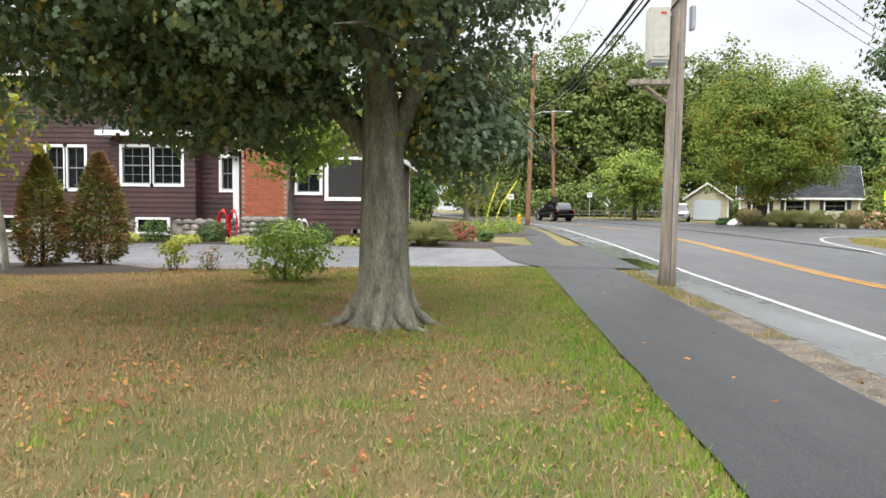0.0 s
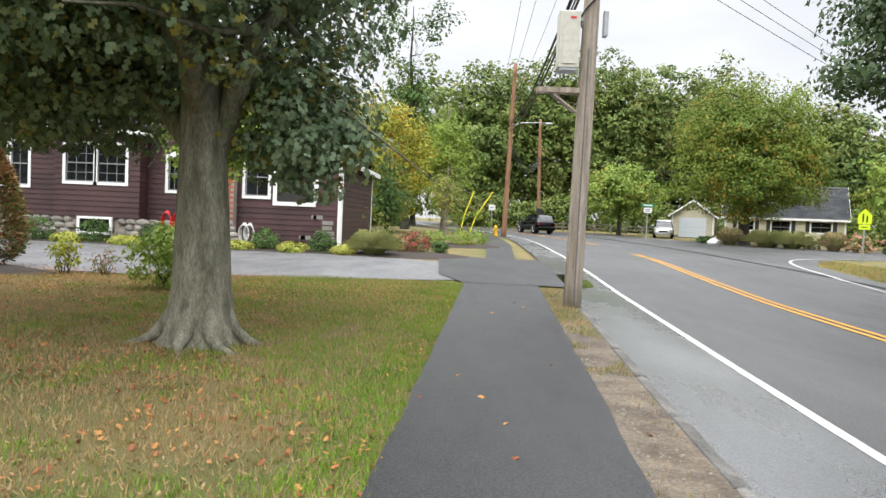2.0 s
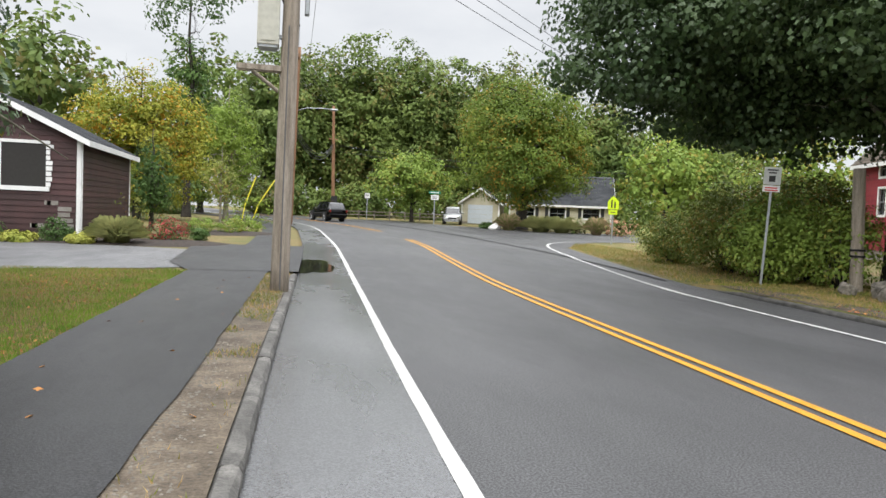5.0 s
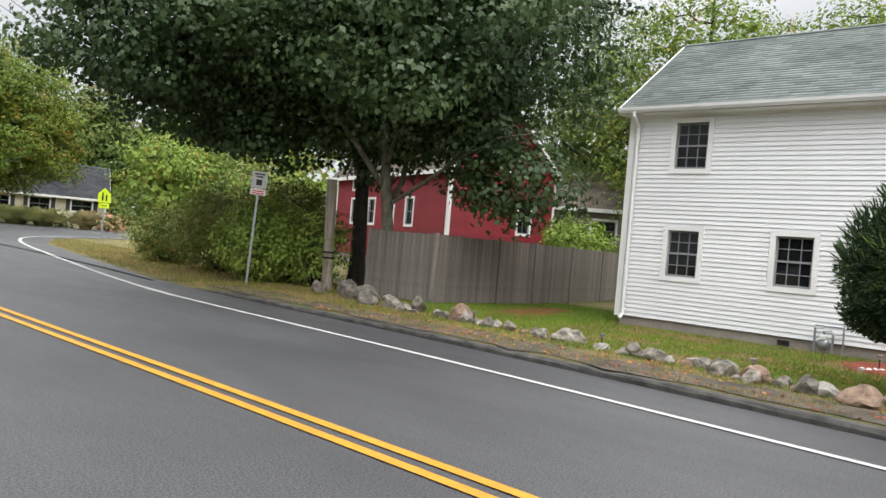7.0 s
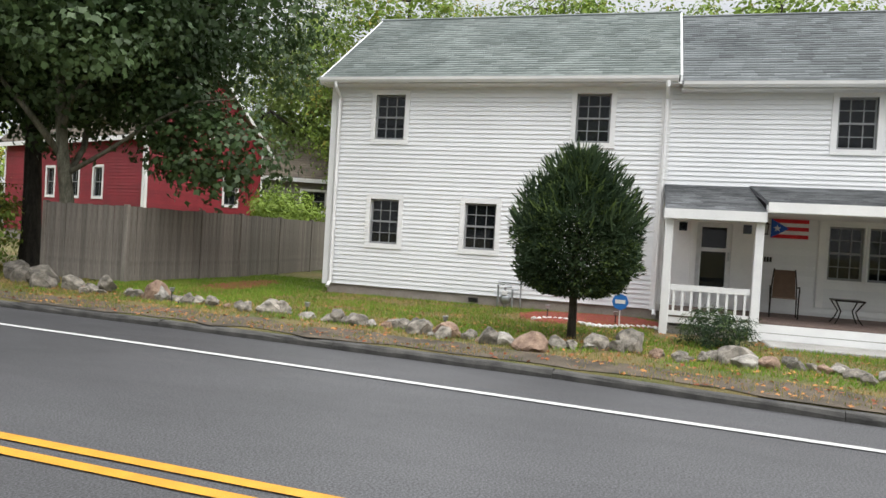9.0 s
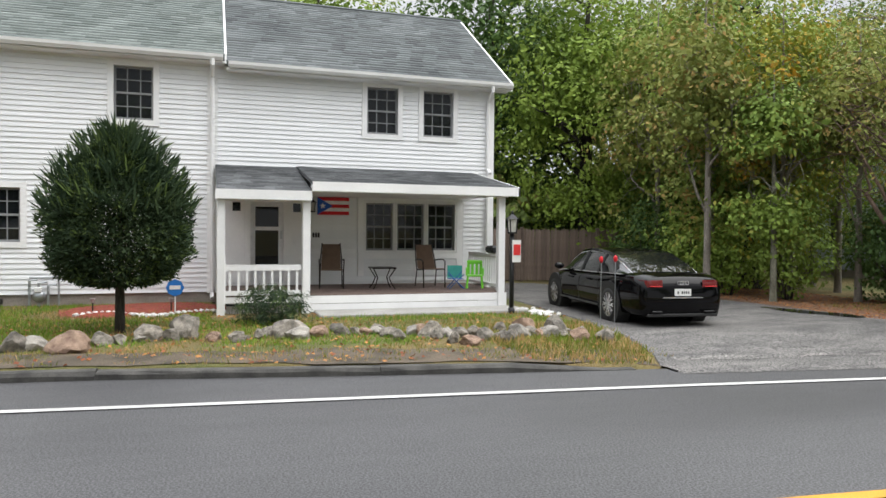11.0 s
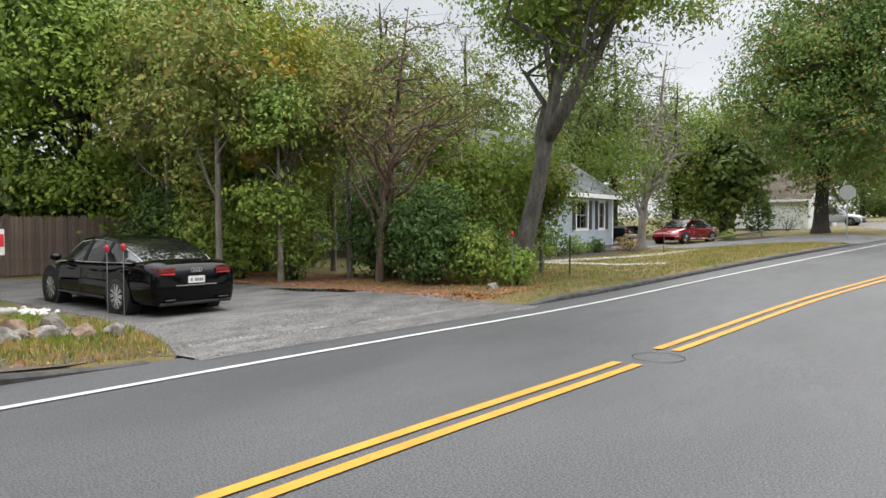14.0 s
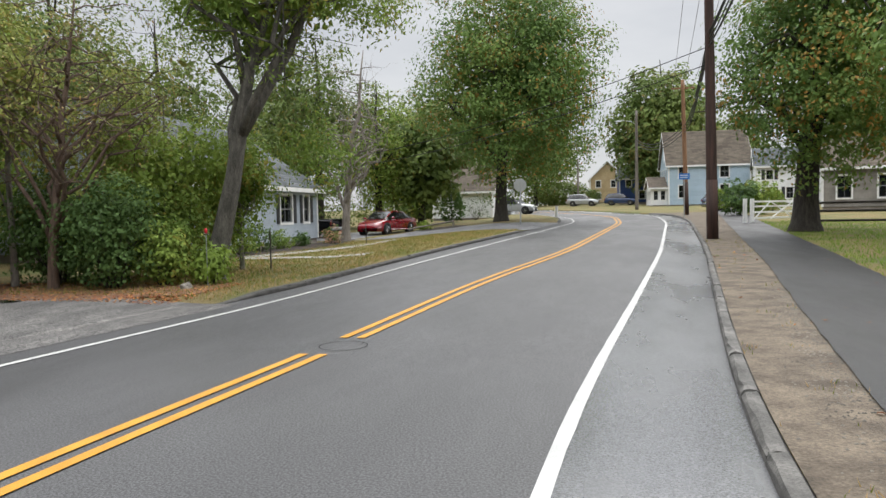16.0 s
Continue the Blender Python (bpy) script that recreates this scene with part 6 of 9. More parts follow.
tree("round_tree", "very large round dark tree behind the pale blue house", G(-6.5, -108), 21, 0.5, (-6.5, -108, 12.5), (7.5, 7.5, 9.2), 14000, "far_leaf", 0.6, "bark_dark", "plain", 8, 0.2, 97, 24, 1.0, 0.2, 0.5)
for i, (x, y, hgt, r) in enumerate(((20, -80, 15, 6), (31, -95, 17, 7), (12, -112, 15, 6.5), (22, -125, 17, 7), (-18, -112, 13, 5), (-30, -95, 14, 6), (-28, -60, 12, 5), (40, -40, 14, 6), (12, -160, 18, 9), (-14, -150, 17, 9), (17.8, -56, 9, 3.4))):
    tree("far_tree", "distant green tree beyond the bend", G(x, y), hgt, 0.3, (x, y, level(x, y) + hgt * 0.55), (r, r, hgt * 0.5), 6500, "far_leaf", 0.5, "bark_dark", "plain", 6, 0.2, 120 + i, 22, 0.9, 0.3, 0.4, -0.2, group="distant trees", twig=False)
# north: round maple, woods, yellowing trees
tree("maple_tree", "round full maple turning brown in front of the cream house", G(24.5, 60.0), 13.2, 0.42, (24.4, 60.0, 7.8), (5.9, 5.6, 5.7), 62000, "far_maple_leaf", 0.22, "bark_dark", "plain", 10, 0.12, 140, 40, 0.6, 0.36, 0.6, -0.14)
for i, (x, y, hgt, r, mat) in enumerate(((8, 97, 21, 6, "far_leaf"), (14.5, 96, 22, 6, "far_leaf"), (21, 95, 22, 6, "far_leaf"), (28, 98, 20, 6, "far_leaf"), (34.5, 97, 21.5, 6, "far_leaf"), (2, 92, 19, 6, "far_leaf"), (43, 84, 15, 5.5, "far_leaf"), (49, 74, 13, 5, "wood_leaf"), (-4, 78, 17, 5, "far_leaf"), (38, 60, 9, 4, "wood_leaf"), (50, 62, 12, 5, "far_leaf"), (44, 50, 9, 4.5, "wood_leaf"), (-14, 62, 15, 6, "far_leaf"), (-26, 55, 14, 6, "far_leaf"), (60, 90, 18, 8, "far_leaf"), (-40, 40, 14, 7, "far_leaf"), (56, 30, 13, 6, "far_leaf"), (46, 30, 11, 4.5, "wood_leaf"), (52, 12, 14, 6, "far_leaf"), (50, -12, 14, 6, "far_leaf"), (-35, 5, 13, 6, "far_leaf"), (-30, -20, 13, 6, "far_leaf"), (-22, 8, 11, 5, "wood_leaf"))):
    tree("far_tree", "tall green tree in the wood beyond the junction", G(x, y), hgt, 0.3, (x, y, level(x, y) + hgt * 0.52), (r * 1.12, r * 1.12, hgt * 0.53), 19000 if y > 70 and x > 0 else 4500, mat, (0.52 if y > 70 and x > 0 else 0.6) if hgt > 14 else 0.40, "bark_dark", "plain", 6, 0.2, 150 + i, 22, 0.8, 0.34, 0.4, -0.16, group="distant trees", twig=False)
tree("apple_tree", "low spreading light green tree by the junction", G(17.0, 72.5), 7.4, 0.2, (16.8, 72.5, 4.9), (4.4, 3.6, 2.9), 9000, "wood_leaf", 0.28, "bark_dark", "plain", 8, 0.2, 180, 22, 0.45, 0.3, 0.4, -0.2)
tree("maple_tree", "yellow and orange maple in early autumn", G(-5.0, 51), 9.8, 0.25, (-4.8, 51, 5.6), (4.4, 4.0, 4.4), 26000, "yellow_leaf", 0.21, "bark_dark", "plain", 8, 0.15, 181, 22, 0.5, 0.3, 0.4, -0.2)
tree("willow_tree", "feathery pale green tree beside the footpath", G(0.2, 56), 9.8, 0.2, (0.3, 55.5, 5.6), (2.7, 3.0, 4.6), 9000, "bright_leaf", 0.22, "bark_pale", "slim", 8, 0.15, 182, 22, 0.45, 0.3, 0.3, -0.15)
tree("tall_tree", "tall thin ivy-clad tree with sparse reddish top", G(-3.2, 61), 18.5, 0.3, (-3.2, 61, 9.0), (1.9, 1.9, 6.4), 5200, "dark_leaf", 0.28, "bark_dark", "plain", 7, 0.3, 183, 16, 0.5, 0.3, 0.2, -0.1, extra_crowns=(((-4.6, 61, 16.5), (1.9, 1.6, 2.2), 1000), ((-1.2, 61, 17.2), (1.9, 1.6, 1.9), 1200)))
tree("conifer", "dark green young conifer beside the brown house", G(-2.2, 40), 5.0, 0.12, (-2.2, 40, 2.7), (1.3, 1.3, 2.3), 3500, "dark_leaf", 0.16, "bark_dark", "needle", 8, 0.1, 184, 16, 0.2)
tree("ornamental_tree", "small grey-leaved ornamental tree in the bed", G(0.9, 43), 4.6, 0.07, (0.9, 43, 3.0), (1.1, 1.1, 1.6), 1500, "olive_leaf", 0.13, "bark_pale", "slim", 8, 0.3, 185, 12, 0.2)
# young trees and conifers on the near lawn's edge
tree("young_maple", "young maple with bright yellow-green leaves", G(-4.3, 19.3), 5.4, 0.1, (-4.0, 19.3, 3.7), (1.6, 1.3, 1.5), 5200, "bright_leaf", 0.13, "bark_mid", "maple", 8, 0.45, 190, 18, 0.3, 0.25, 0.3)
tree("young_tree", "thin leaning young tree with yellow-green leaves", G(-8.9, 14.6), 5.0, 0.07, (-9.6, 14.6, 3.6), (1.3, 1.2, 1.6), 1500, "yellow_leaf", 0.15, "bark_grey", "plain", 7, 0.4, 191, 14, 0.25, flare=1.2)


def cone_shrub(name, label, base, r, h, n, leaf, seed, stem="bark_dark", size=0.11, clip=None, group=""):
    """A clipped or natural upright evergreen: a trunk, and sprays of needles standing out from a pointed body."""
    rng = np.random.default_rng(seed)
    t = thing(name, label, "evergreen", group)
    bm = bmesh.new()
    x, y, z = base
    foot = clip or 0.15
    tube(bm, [(x, y, z - 0.05), (x, y, z + foot), (x + 0.02, y, z + h * 0.7)], [0.045 + 0.03 * r, 0.04 + 0.02 * r, 0.012], 8)
    for k in range(14):
        a = k * 2.4
        zz = z + foot + (h - foot) * (0.05 + 0.8 * k / 14)
        rr = r * 0.75 * (1 - 0.75 * k / 14)
        tw = bmesh.new()
        tube(tw, bend((x, y, zz), (x + rr * math.cos(a), y + rr * math.sin(a), zz + rr * 0.35), rng, 3, 0.04), [0.018, 0.013, 0.009, 0.004], 5)
        part("branch", tw, stem, t, smooth=True)
    part("trunk", bm, stem, t, smooth=True)
    f = rng.random(n) ** 0.9
    a = rng.uniform(0, 2 * np.pi, n)
    if clip:
        prof = np.interp(f, [0, 0.05, 0.2, 0.38, 0.55, 0.75, 0.9, 1.0], [0.40, 0.74, 0.97, 1.0, 0.90, 0.64, 0.36, 0.05])
    else:
        prof = np.interp(f, [0, 0.1, 0.35, 0.7, 1.0], [0.55, 0.9, 1.0, 0.65, 0.05])
    wob = np.array([1 + 0.16 * noise.noise((math.cos(q) * 2.2 + seed, math.sin(q) * 2.2, g * 5)) + 0.17 * noise.noise((math.cos(q) * 6.5, math.sin(q) * 6.5 + seed, g * 13)) for q, g in zip(a, f)])
    rad = r * prof * wob * (0.35 + 0.65 * rng.random(n) ** 0.5)
    p = np.stack([x + rad * np.cos(a), y + rad * np.sin(a), z + foot + (h - foot) * f], 1)
    d = np.stack([np.cos(a), np.sin(a), 0.1 + 0.5 * f], 1) + rng.normal(size=(n, 3)) * 0.45
    scatter_leaves("needles", p.astype(np.float32), "slim", size, leaf, rng, t, 0.4, d.astype(np.float32))
    if clip:
        m = n // 50
        a, f = rng.uniform(0, 2 * np.pi, m), 0.45 + 0.55 * rng.random(m)
        rad = r * np.interp(f, [0, 0.38, 0.55, 0.75, 0.9, 1.0], [0.9, 1.0, 0.97, 0.76, 0.46, 0.1])
        p = np.stack([x + rad * np.cos(a), y + rad * np.sin(a), z + foot + (h - foot) * f], 1)
        d = np.stack([np.cos(a) * 0.7, np.sin(a) * 0.7, np.full(m, 1.2)], 1)
        scatter_leaves("shoot_fringe", p.astype(np.float32), "needle", size * 2.9, leaf, rng, t, 0.4, d.astype(np.float32))
    return t


cone_shrub("yew", "clipped dark green yew on a bare trunk", G(16.3, 2.47), 0.98, 2.9, 60000, "yew_leaf", 5, size=0.08, clip=0.68)
cone_shrub("arborvitae", "tall narrow arborvitae with yellow-green tips", G(-8.75, 15.6), 0.55, 2.5, 7000, "arbor_leaf", 6, size=0.12, group="arborvitae pair")
cone_shrub("arborvitae", "dying arborvitae with rust-brown needles", G(-8.0, 16.6), 0.62, 2.6, 8000, "rust_leaf", 7, size=0.12, group="arborvitae pair")
cone_shrub("arborvitae", "dark green columnar evergreen by the white house", G(16.2, -61), 1.0, 3.4, 1500, "dark_leaf", 8, size=0.35)
for i, (x, y) in enumerate(((-8.2, -58), (-10.2, -60), (-6.6, -63), (-12, -58))):
    cone_shrub("clipped_evergreen", "small clipped bright green evergreen", G(x, y), 0.9, 1.8, 1400, "bright_leaf", 20 + i, size=0.25, group="row of evergreens")

shrub("bush", "loose yellow-green bush at the lawn edge", G(-2.95, 14.1), (0.85, 0.7, 0.6), 2200, "bright_leaf", 0.1, seed=31, spread=0.14)
shrub("bush", "small straggly bush with yellowing leaves", G(-5.95, 15.8), (0.35, 0.35, 0.4), 420, "yellow_leaf", 0.09, seed=32, spread=0.1)
shrub("bush", "little purple-twigged bush on the lawn edge", G(-5.2, 16.0), (0.3, 0.3, 0.3), 240, "rust_leaf", 0.06, seed=33, spread=0.08)
for i, (x, y, r, h, mat, lab) in enumerate(((-13.6, 27.2, 0.55, 0.5, "dark_leaf", "dark rounded evergreen shrub by the stone base"), (-11.5, 27.2, 0.55, 0.5, "dark_leaf", "dark rounded evergreen shrub by the stone base"), (-9.35, 27.6, 0.5, 0.45, "dark_leaf", "dark rounded evergreen shrub by the stone base"), (-7.2, 27.3, 0.55, 0.5, "dark_leaf", "dark rounded evergreen shrub by the stone base"), (-5.2, 27.5, 0.5, 0.45, "dark_leaf", "dark rounded evergreen shrub by the stone base"), (-3.05, 27.4, 0.55, 0.45, "dark_leaf", "dark rounded evergreen shrub at the drive"), (-12.3, 26.8, 0.5, 0.18, "hosta_leaf", "low yellow hosta clump beside the driveway"), (-10.1, 26.8, 0.55, 0.18, "hosta_leaf", "low yellow hosta clump beside the driveway"), (-8.0, 26.8, 0.5, 0.18, "hosta_leaf", "low yellow hosta clump beside the driveway"), (-6.05, 26.9, 0.55, 0.18, "hosta_leaf", "low yellow hosta clump beside the driveway"), (-4.0, 26.9, 0.5, 0.18, "hosta_leaf", "low yellow hosta clump beside the driveway"), (-2.1, 26.8, 0.4, 0.18, "hosta_leaf", "low yellow hosta clump beside the driveway"), (0.0, 29.6, 0.75, 0.5, "red_flower", "red flowering sedum shrub in the bed"), (0.2, 31.0, 0.7, 0.5, "red_flower", "red flowering sedum shrub in the bed"), (1.2, 30.6, 0.3, 0.28, "dark_leaf", "small clipped green mound in the bed"), (0.6, 36.6, 0.7, 0.42, "wood_leaf", "clipped round green mound in the bed"), (1.9, 36.8, 0.7, 0.42, "wood_leaf", "clipped round green mound in the bed"), (2.6, 38.6, 0.8, 0.4, "bright_leaf", "yellow-green spreading shrub in the bed"), (-2.6, 34.6, 1.3, 1.0, "olive_leaf", "loose olive shrub beside the house corner"), (2.4, 46, 1.6, 1.1, "bright_leaf", "bright green shrub by the path"))):
    shrub("garden_shrub", lab, G(x, y), (r, r, h), 1300, mat, 0.12 if "hosta" in mat else 0.09, seed=200 + i, group="garden shrubs", spread=0.1, lift=0.3, hollow=0.5, lump=0.15)
tuft("grass_clump", "pale green arching grass clump in the mulch bed", G(-1.1, 27.2), 0.95, 1.1, 900, "green_grass_clump", 51)
# bushes on the far verge
for i, (x, y, rx, ry, rz, n, mat) in enumerate(((18.6, 22.0, 1.7, 2.1, 1.45, 13000, "bush_leaf"), (17.5, 18.6, 1.1, 1.6, 1.35, 9000, "wood_leaf"), (19.6, 19.6, 1.6, 1.7, 1.7, 9000, "bush_leaf"), (18.2, 16.8, 0.8, 0.9, 1.15, 3400, "wood_leaf"), (18.7, 25.6, 1.3, 1.6, 1.0, 6000, "bush_leaf"), (20.4, 29.0, 1.3, 2.2, 0.7, 3500, "green_grass_clump"), (22.5, 25, 2.4, 3.0, 1.9, 8000, "bush_leaf"))):
    shrub("verge_bush", "dense wild bush with mixed green leaves on the verge", G(x, y), (rx, ry, rz), n, mat, 0.11, seed=220 + i, group="verge bushes", spread=0.2, lift=0.45, stems=12)
for i, (x, y, rx, ry, rz, n, mat) in enumerate(((14.7, -12.3, 1.1, 1.0, 1.2, 6500, "dark_leaf"), (13.9, -12.9, 0.6, 0.6, 0.75, 3400, "wood_leaf"), (15.6, -13.6, 1.2, 1.4, 1.4, 5000, "wood_leaf"), (12.95, -13.2, 0.4, 0.5, 0.42, 1800, "bright_leaf"), (17.2, -13.8, 1.4, 1.4, 1.3, 4500, "dark_leaf"), (20.6, -10.6, 1.2, 0.8, 1.1, 4200, "wood_leaf"), (22.6, -10.6, 1.3, 0.9, 1.3, 4200, "dark_leaf"), (24.2, -11.6, 1.4, 1.0, 1.5, 4200, "wood_leaf"), (19.6, -10.9, 0.9, 0.7, 0.8, 2400, "bright_leaf"), (18.2, -11.4, 1.0, 0.8, 1.2, 3800, "wood_leaf"), (16.6, -12.9, 1.0, 0.9, 1.3, 4200, "dark_leaf"), (14.9, -14.8, 1.0, 1.0, 1.2, 4200, "wood_leaf"), (15.0, -16.6, 1.2, 1.4, 1.2, 4200, "wood_leaf"))):
    shrub("wood_edge_bush", "tangled green bush at the edge of the wood", G(x, y), (rx, ry, rz), n, mat, 0.1, seed=240 + i, group="wood edge bushes", spread=0.18, stems=10)
shrub("juniper", "low spreading green juniper beside the porch steps", G(16.9, 0.3), (0.62, 0.6, 0.36), 2600, "yew_leaf", 0.11, kind="needle", seed=260, spread=0.09, lift=0.3, upward=0.1)
for i, (x, y, r, h, mat) in enumerate(((17.6, -27.5, 0.5, 0.5, "wood_leaf"), (17.5, -29.5, 0.4, 0.4, "dark_leaf"), (17.0, -32.3, 0.55, 0.5, "pink_flower"), (17.6, -25.5, 0.7, 0.7, "dark_leaf"), (17.5, -23.6, 0.8, 0.8, "wood_leaf"), (15.0, -44.2, 0.5, 0.35, "bright_leaf"), (14.2, -62, 1.6, 1.4, "dark_leaf"))):
    shrub("foundation_shrub", "rounded garden shrub at the foot of the house", G(x, y), (r, r, h), 1100, mat, 0.09, seed=270 + i, group="foundation shrubs", spread=0.1, lift=0.3)
for i, (x, y, r, h, mat) in enumerate(((-5.6, -50, 1.2, 1.2, "dark_leaf"), (-7.2, -51.5, 1.3, 1.4, "wood_leaf"))):
    shrub("hedge_bush", "dark green bush by the far footpath", G(x, y), (r, r, h), 1600, mat, 0.22, seed=285 + i, spread=0.2)
# planting before the cream house
for i, (x, y, r, h, mat) in enumerate(((22.4, 57.2, 1.1, 1.6, "plume_grass"), (24.6, 55.6, 1.6, 1.5, "green_grass_clump"), (26.0, 54.6, 1.4, 1.5, "green_grass_clump"), (28.4, 53.4, 1.0, 1.6, "plume_grass"))):
    tuft("ornamental_grass", "tall plumed ornamental grass before the cream house", G(x, y), r, h, 1100, mat, 300 + i, "ornamental grasses")
for i, (x, y, r, h, mat, lab) in enumerate(((27.0, 54.6, 1.0, 0.75, "cream_flower", "cream hydrangea bush in bloom"), (29.8, 52.6, 1.4, 0.8, "pink_flower", "pink hydrangea bush in bloom"), (21.0, 58.6, 0.7, 0.3, "dark_leaf", "low dark groundcover shrub"), (31.5, 51.6, 0.6, 0.4, "dark_leaf", "low dark groundcover shrub"))):
    shrub("flowering_shrub", lab, G(x, y), (r, r, h), 1500, mat, 0.16, seed=310 + i, spread=0.12, lift=0.3)
shrub("vine_arbor", "leafy vine tumbling over a garden arbor", (28.7, 14.3, 0.3), (1.6, 1.3, 1.1), 5200, "bright_leaf", 0.15, seed=320, category="vine", spread=0.2, lift=1.0)


for i, (x, y, rx, ry, rz) in enumerate(((4, 84, 5, 3, 2.2), (13, 88, 5, 3, 2.4), (22, 86, 5, 3, 2.4), (31, 86, 5, 3, 2.2), (42, 74, 5, 3, 2.0), (-8, 70, 5, 4, 2.2), (-20, 48, 5, 4, 2.2), (52, 56, 5, 4, 2.0), (36, -22, 4, 5, 2.2), (30, -44, 4, 5, 2.2), (22, -75, 5, 4, 2.2), (8, -118, 6, 4, 2.2), (46, 22, 4, 6, 2.0), (45, 2, 4, 6, 2.0), (29.5, -7.5, 3.0, 2.6, 2.4), (33, -4, 3.5, 3.5, 2.6), (27.5, -13.5, 3, 2.6, 2.4), (33, -11, 3.5, 3.5, 2.6))):
    shrub("undergrowth", "dense dark undergrowth below the distant trees", G(x, y), (rx, ry, rz), 5200, "far_leaf", 0.42, seed=340 + i, group="undergrowth", spread=0.5, lift=0.2, hollow=0.4, stems=5)


# grass blades, fallen leaves, pebbles
def field(name, label, n, xr, yr, inside, leaf, size, seed, flat=False, kind="blade", category="grass", wide=1.0, lift=0.0):
    rng = np.random.default_rng(seed)
    x, y = rng.uniform(*xr, n), rng.uniform(*yr, n)
    keep = [i for i in range(n) if inside(x[i], y[i])]
    p = np.array([(x[i], y[i], land(x[i], y[i]) + lift) for i in keep], np.float32)
    if flat:
        ob = scatter_leaves(name, p, kind, size, leaf, rng, upward=0.93, flat=0.85)
    else:
        d = np.zeros_like(p)
        d[:, 2] = 1.0
        ob = scatter_leaves(name, p, kind, size, leaf, rng, upward=0.0, dirs=d)
    tagged(ob, label, category, kind="stuff")


def on_lawn(x, y):
    return x < path_l(y) - 0.02 and (y < 16.2 or (y < 18.0 and x > 0.5 * (y - 17.0) * 4 - 3.2))


field("lawn_grass", "short grass blades, green and straw", 150000, (-9, 2.4), (2.6, 18.2), on_lawn, "lawn_blade", 0.055, 401)
field("lawn_grass", "short grass blades, green and straw", 26000, (-14, -8.5), (6, 15.5), lambda x, y: True, "lawn_blade", 0.06, 402)
field("lawn_grass", "greener turf in patches of the lawn", 110000, (-9, 2.4), (2.6, 18.2), lambda x, y: on_lawn(x, y) and 0.7 * noise.noise((x * 0.55, y * 0.55, 3)) + 0.8 * noise.noise((x * 1.7, y * 1.7, 6)) + 0.18 * (x + 0.3) + 0.06 * (y - 8) > -0.04, "lush_blade", 0.055, 415)
field("path_edge_grass", "longer green grass along the path edge", 26000, (0.6, 2.5), (2.6, 18.2), lambda x, y: path_l(y) - 0.5 - 0.6 * noise.noise((y * 0.8, x * 0.8, 5)) < x < path_l(y) + 0.02 and noise.noise((x * 3, y * 2, 2)) > -0.2, "lush_blade", 0.06, 403)
field("verge_grass", "tufts of grass on the dirt verge", 22000, (2.4, 4.6), (8.5, 17.6), lambda x, y: path_r(y) < x < kerb_near(y) - 0.15 and (y > 11.5 or noise.noise((x * 1.5, y * 1.1, 0)) > 0.05 + 0.1 * (11.5 - y) / 3), "verge_blade", 0.06, 404)
field("verge_grass", "tufts of grass on the dirt verge", 24000, (-1, 4.6), (-26, 8.5), lambda x, y: path_r(y) < x < kerb_near(y) - 0.15 and noise.noise((x * 2.3, y * 1.7, 0)) > (0.3 if y < 2 and y > -18 else 0.06 if y > 0 else 0.1), "verge_blade", 0.06, 405)
field("far_verge_grass", "grass on the far verge and yard", 90000, (12, 20.4), (-4.4, 18), lambda x, y: x > kerb_far(y) + 0.25 and (x > 15.5 or noise.noise((x * 1.7, y * 1.3, 4)) + 0.5 * noise.noise((x * 5, y * 5, 9)) > -0.08) and not (x > 17.3 and -4.5 < y < 1.2), "verge_blade", 0.06, 406)
field("far_verge_grass", "greener grass in patches before the white house", 60000, (13.2, 20.4), (-4.6, 13), lambda x, y: x > kerb_far(y) + 1.5 and y > -4.2 - 0.12 * (x - 13) and noise.noise((x * 0.9, y * 0.7, 14)) > -0.12 and not (x > 17.3 and -4.5 < y < 1.2), "lush_blade", 0.07, 416)
field("far_verge_grass", "long grass at the tip of the verge", 5200, (12.35, 15.6), (-4.75, -2.4), lambda x, y: x > kerb_far(y) + 0.2 and y > float(np.interp(x, [12.4, 13.3, 16], [-3.8, -4.3, -4.8])), "verge_blade", 0.1, 417)
field("far_verge_grass", "lush green grass by the fence", 16000, (16, 24), (8.8, 13), lambda x, y: x > 16.6, "lush_blade", 0.07, 407)
field("far_verge_grass", "grass on the far lawns", 60000, (8, 18), (-35, -11), lambda x, y: x > kerb_far(y) + 0.25 and x < 17, "verge_blade", 0.08, 408)
field("far_verge_grass", "grass on the verge by the junction", 26000, (14.5, 21), (17, 38), lambda x, y: x > float(np.interp(y, [17, 25.5, 33.5, 38], [14.7, 16.2, 17.9, 20])), "verge_blade", 0.09, 409)
field("path_lawn_grass", "green lawn grass beyond the footpath", 40000, (-14, 1), (-40, -9), lambda x, y: x < path_l(y) - 0.03, "lush_blade", 0.09, 410)
field("fallen_leaves", "fallen orange and brown oak leaves on the lawn", 10000, (-9, 2.3), (2.8, 17.5), lambda x, y: x < path_l(y) + 0.03 and noise.noise((x * 0.6, y * 0.6, 8)) + 0.5 * noise.noise((x * 2.1, y * 2.1, 4)) - 0.07 * (x + 1) > -0.12, "fallen_leaf", 0.052, 411, True, "oak", "fallen leaves", lift=0.035)
field("dry_straw", "dead straw and thatch lying in the lawn", 24000, (-9, 2.3), (2.8, 17.5), lambda x, y: x < path_l(y) - 0.05 and noise.noise((x * 0.7, y * 0.7, 21)) + 0.6 * noise.noise((x * 2.4, y * 2.4, 11)) - 0.06 * (x + 1) - 0.05 * (y - 9) > -0.02, "straw", 0.045, 418, True, "slim", "dry grass", lift=0.03)
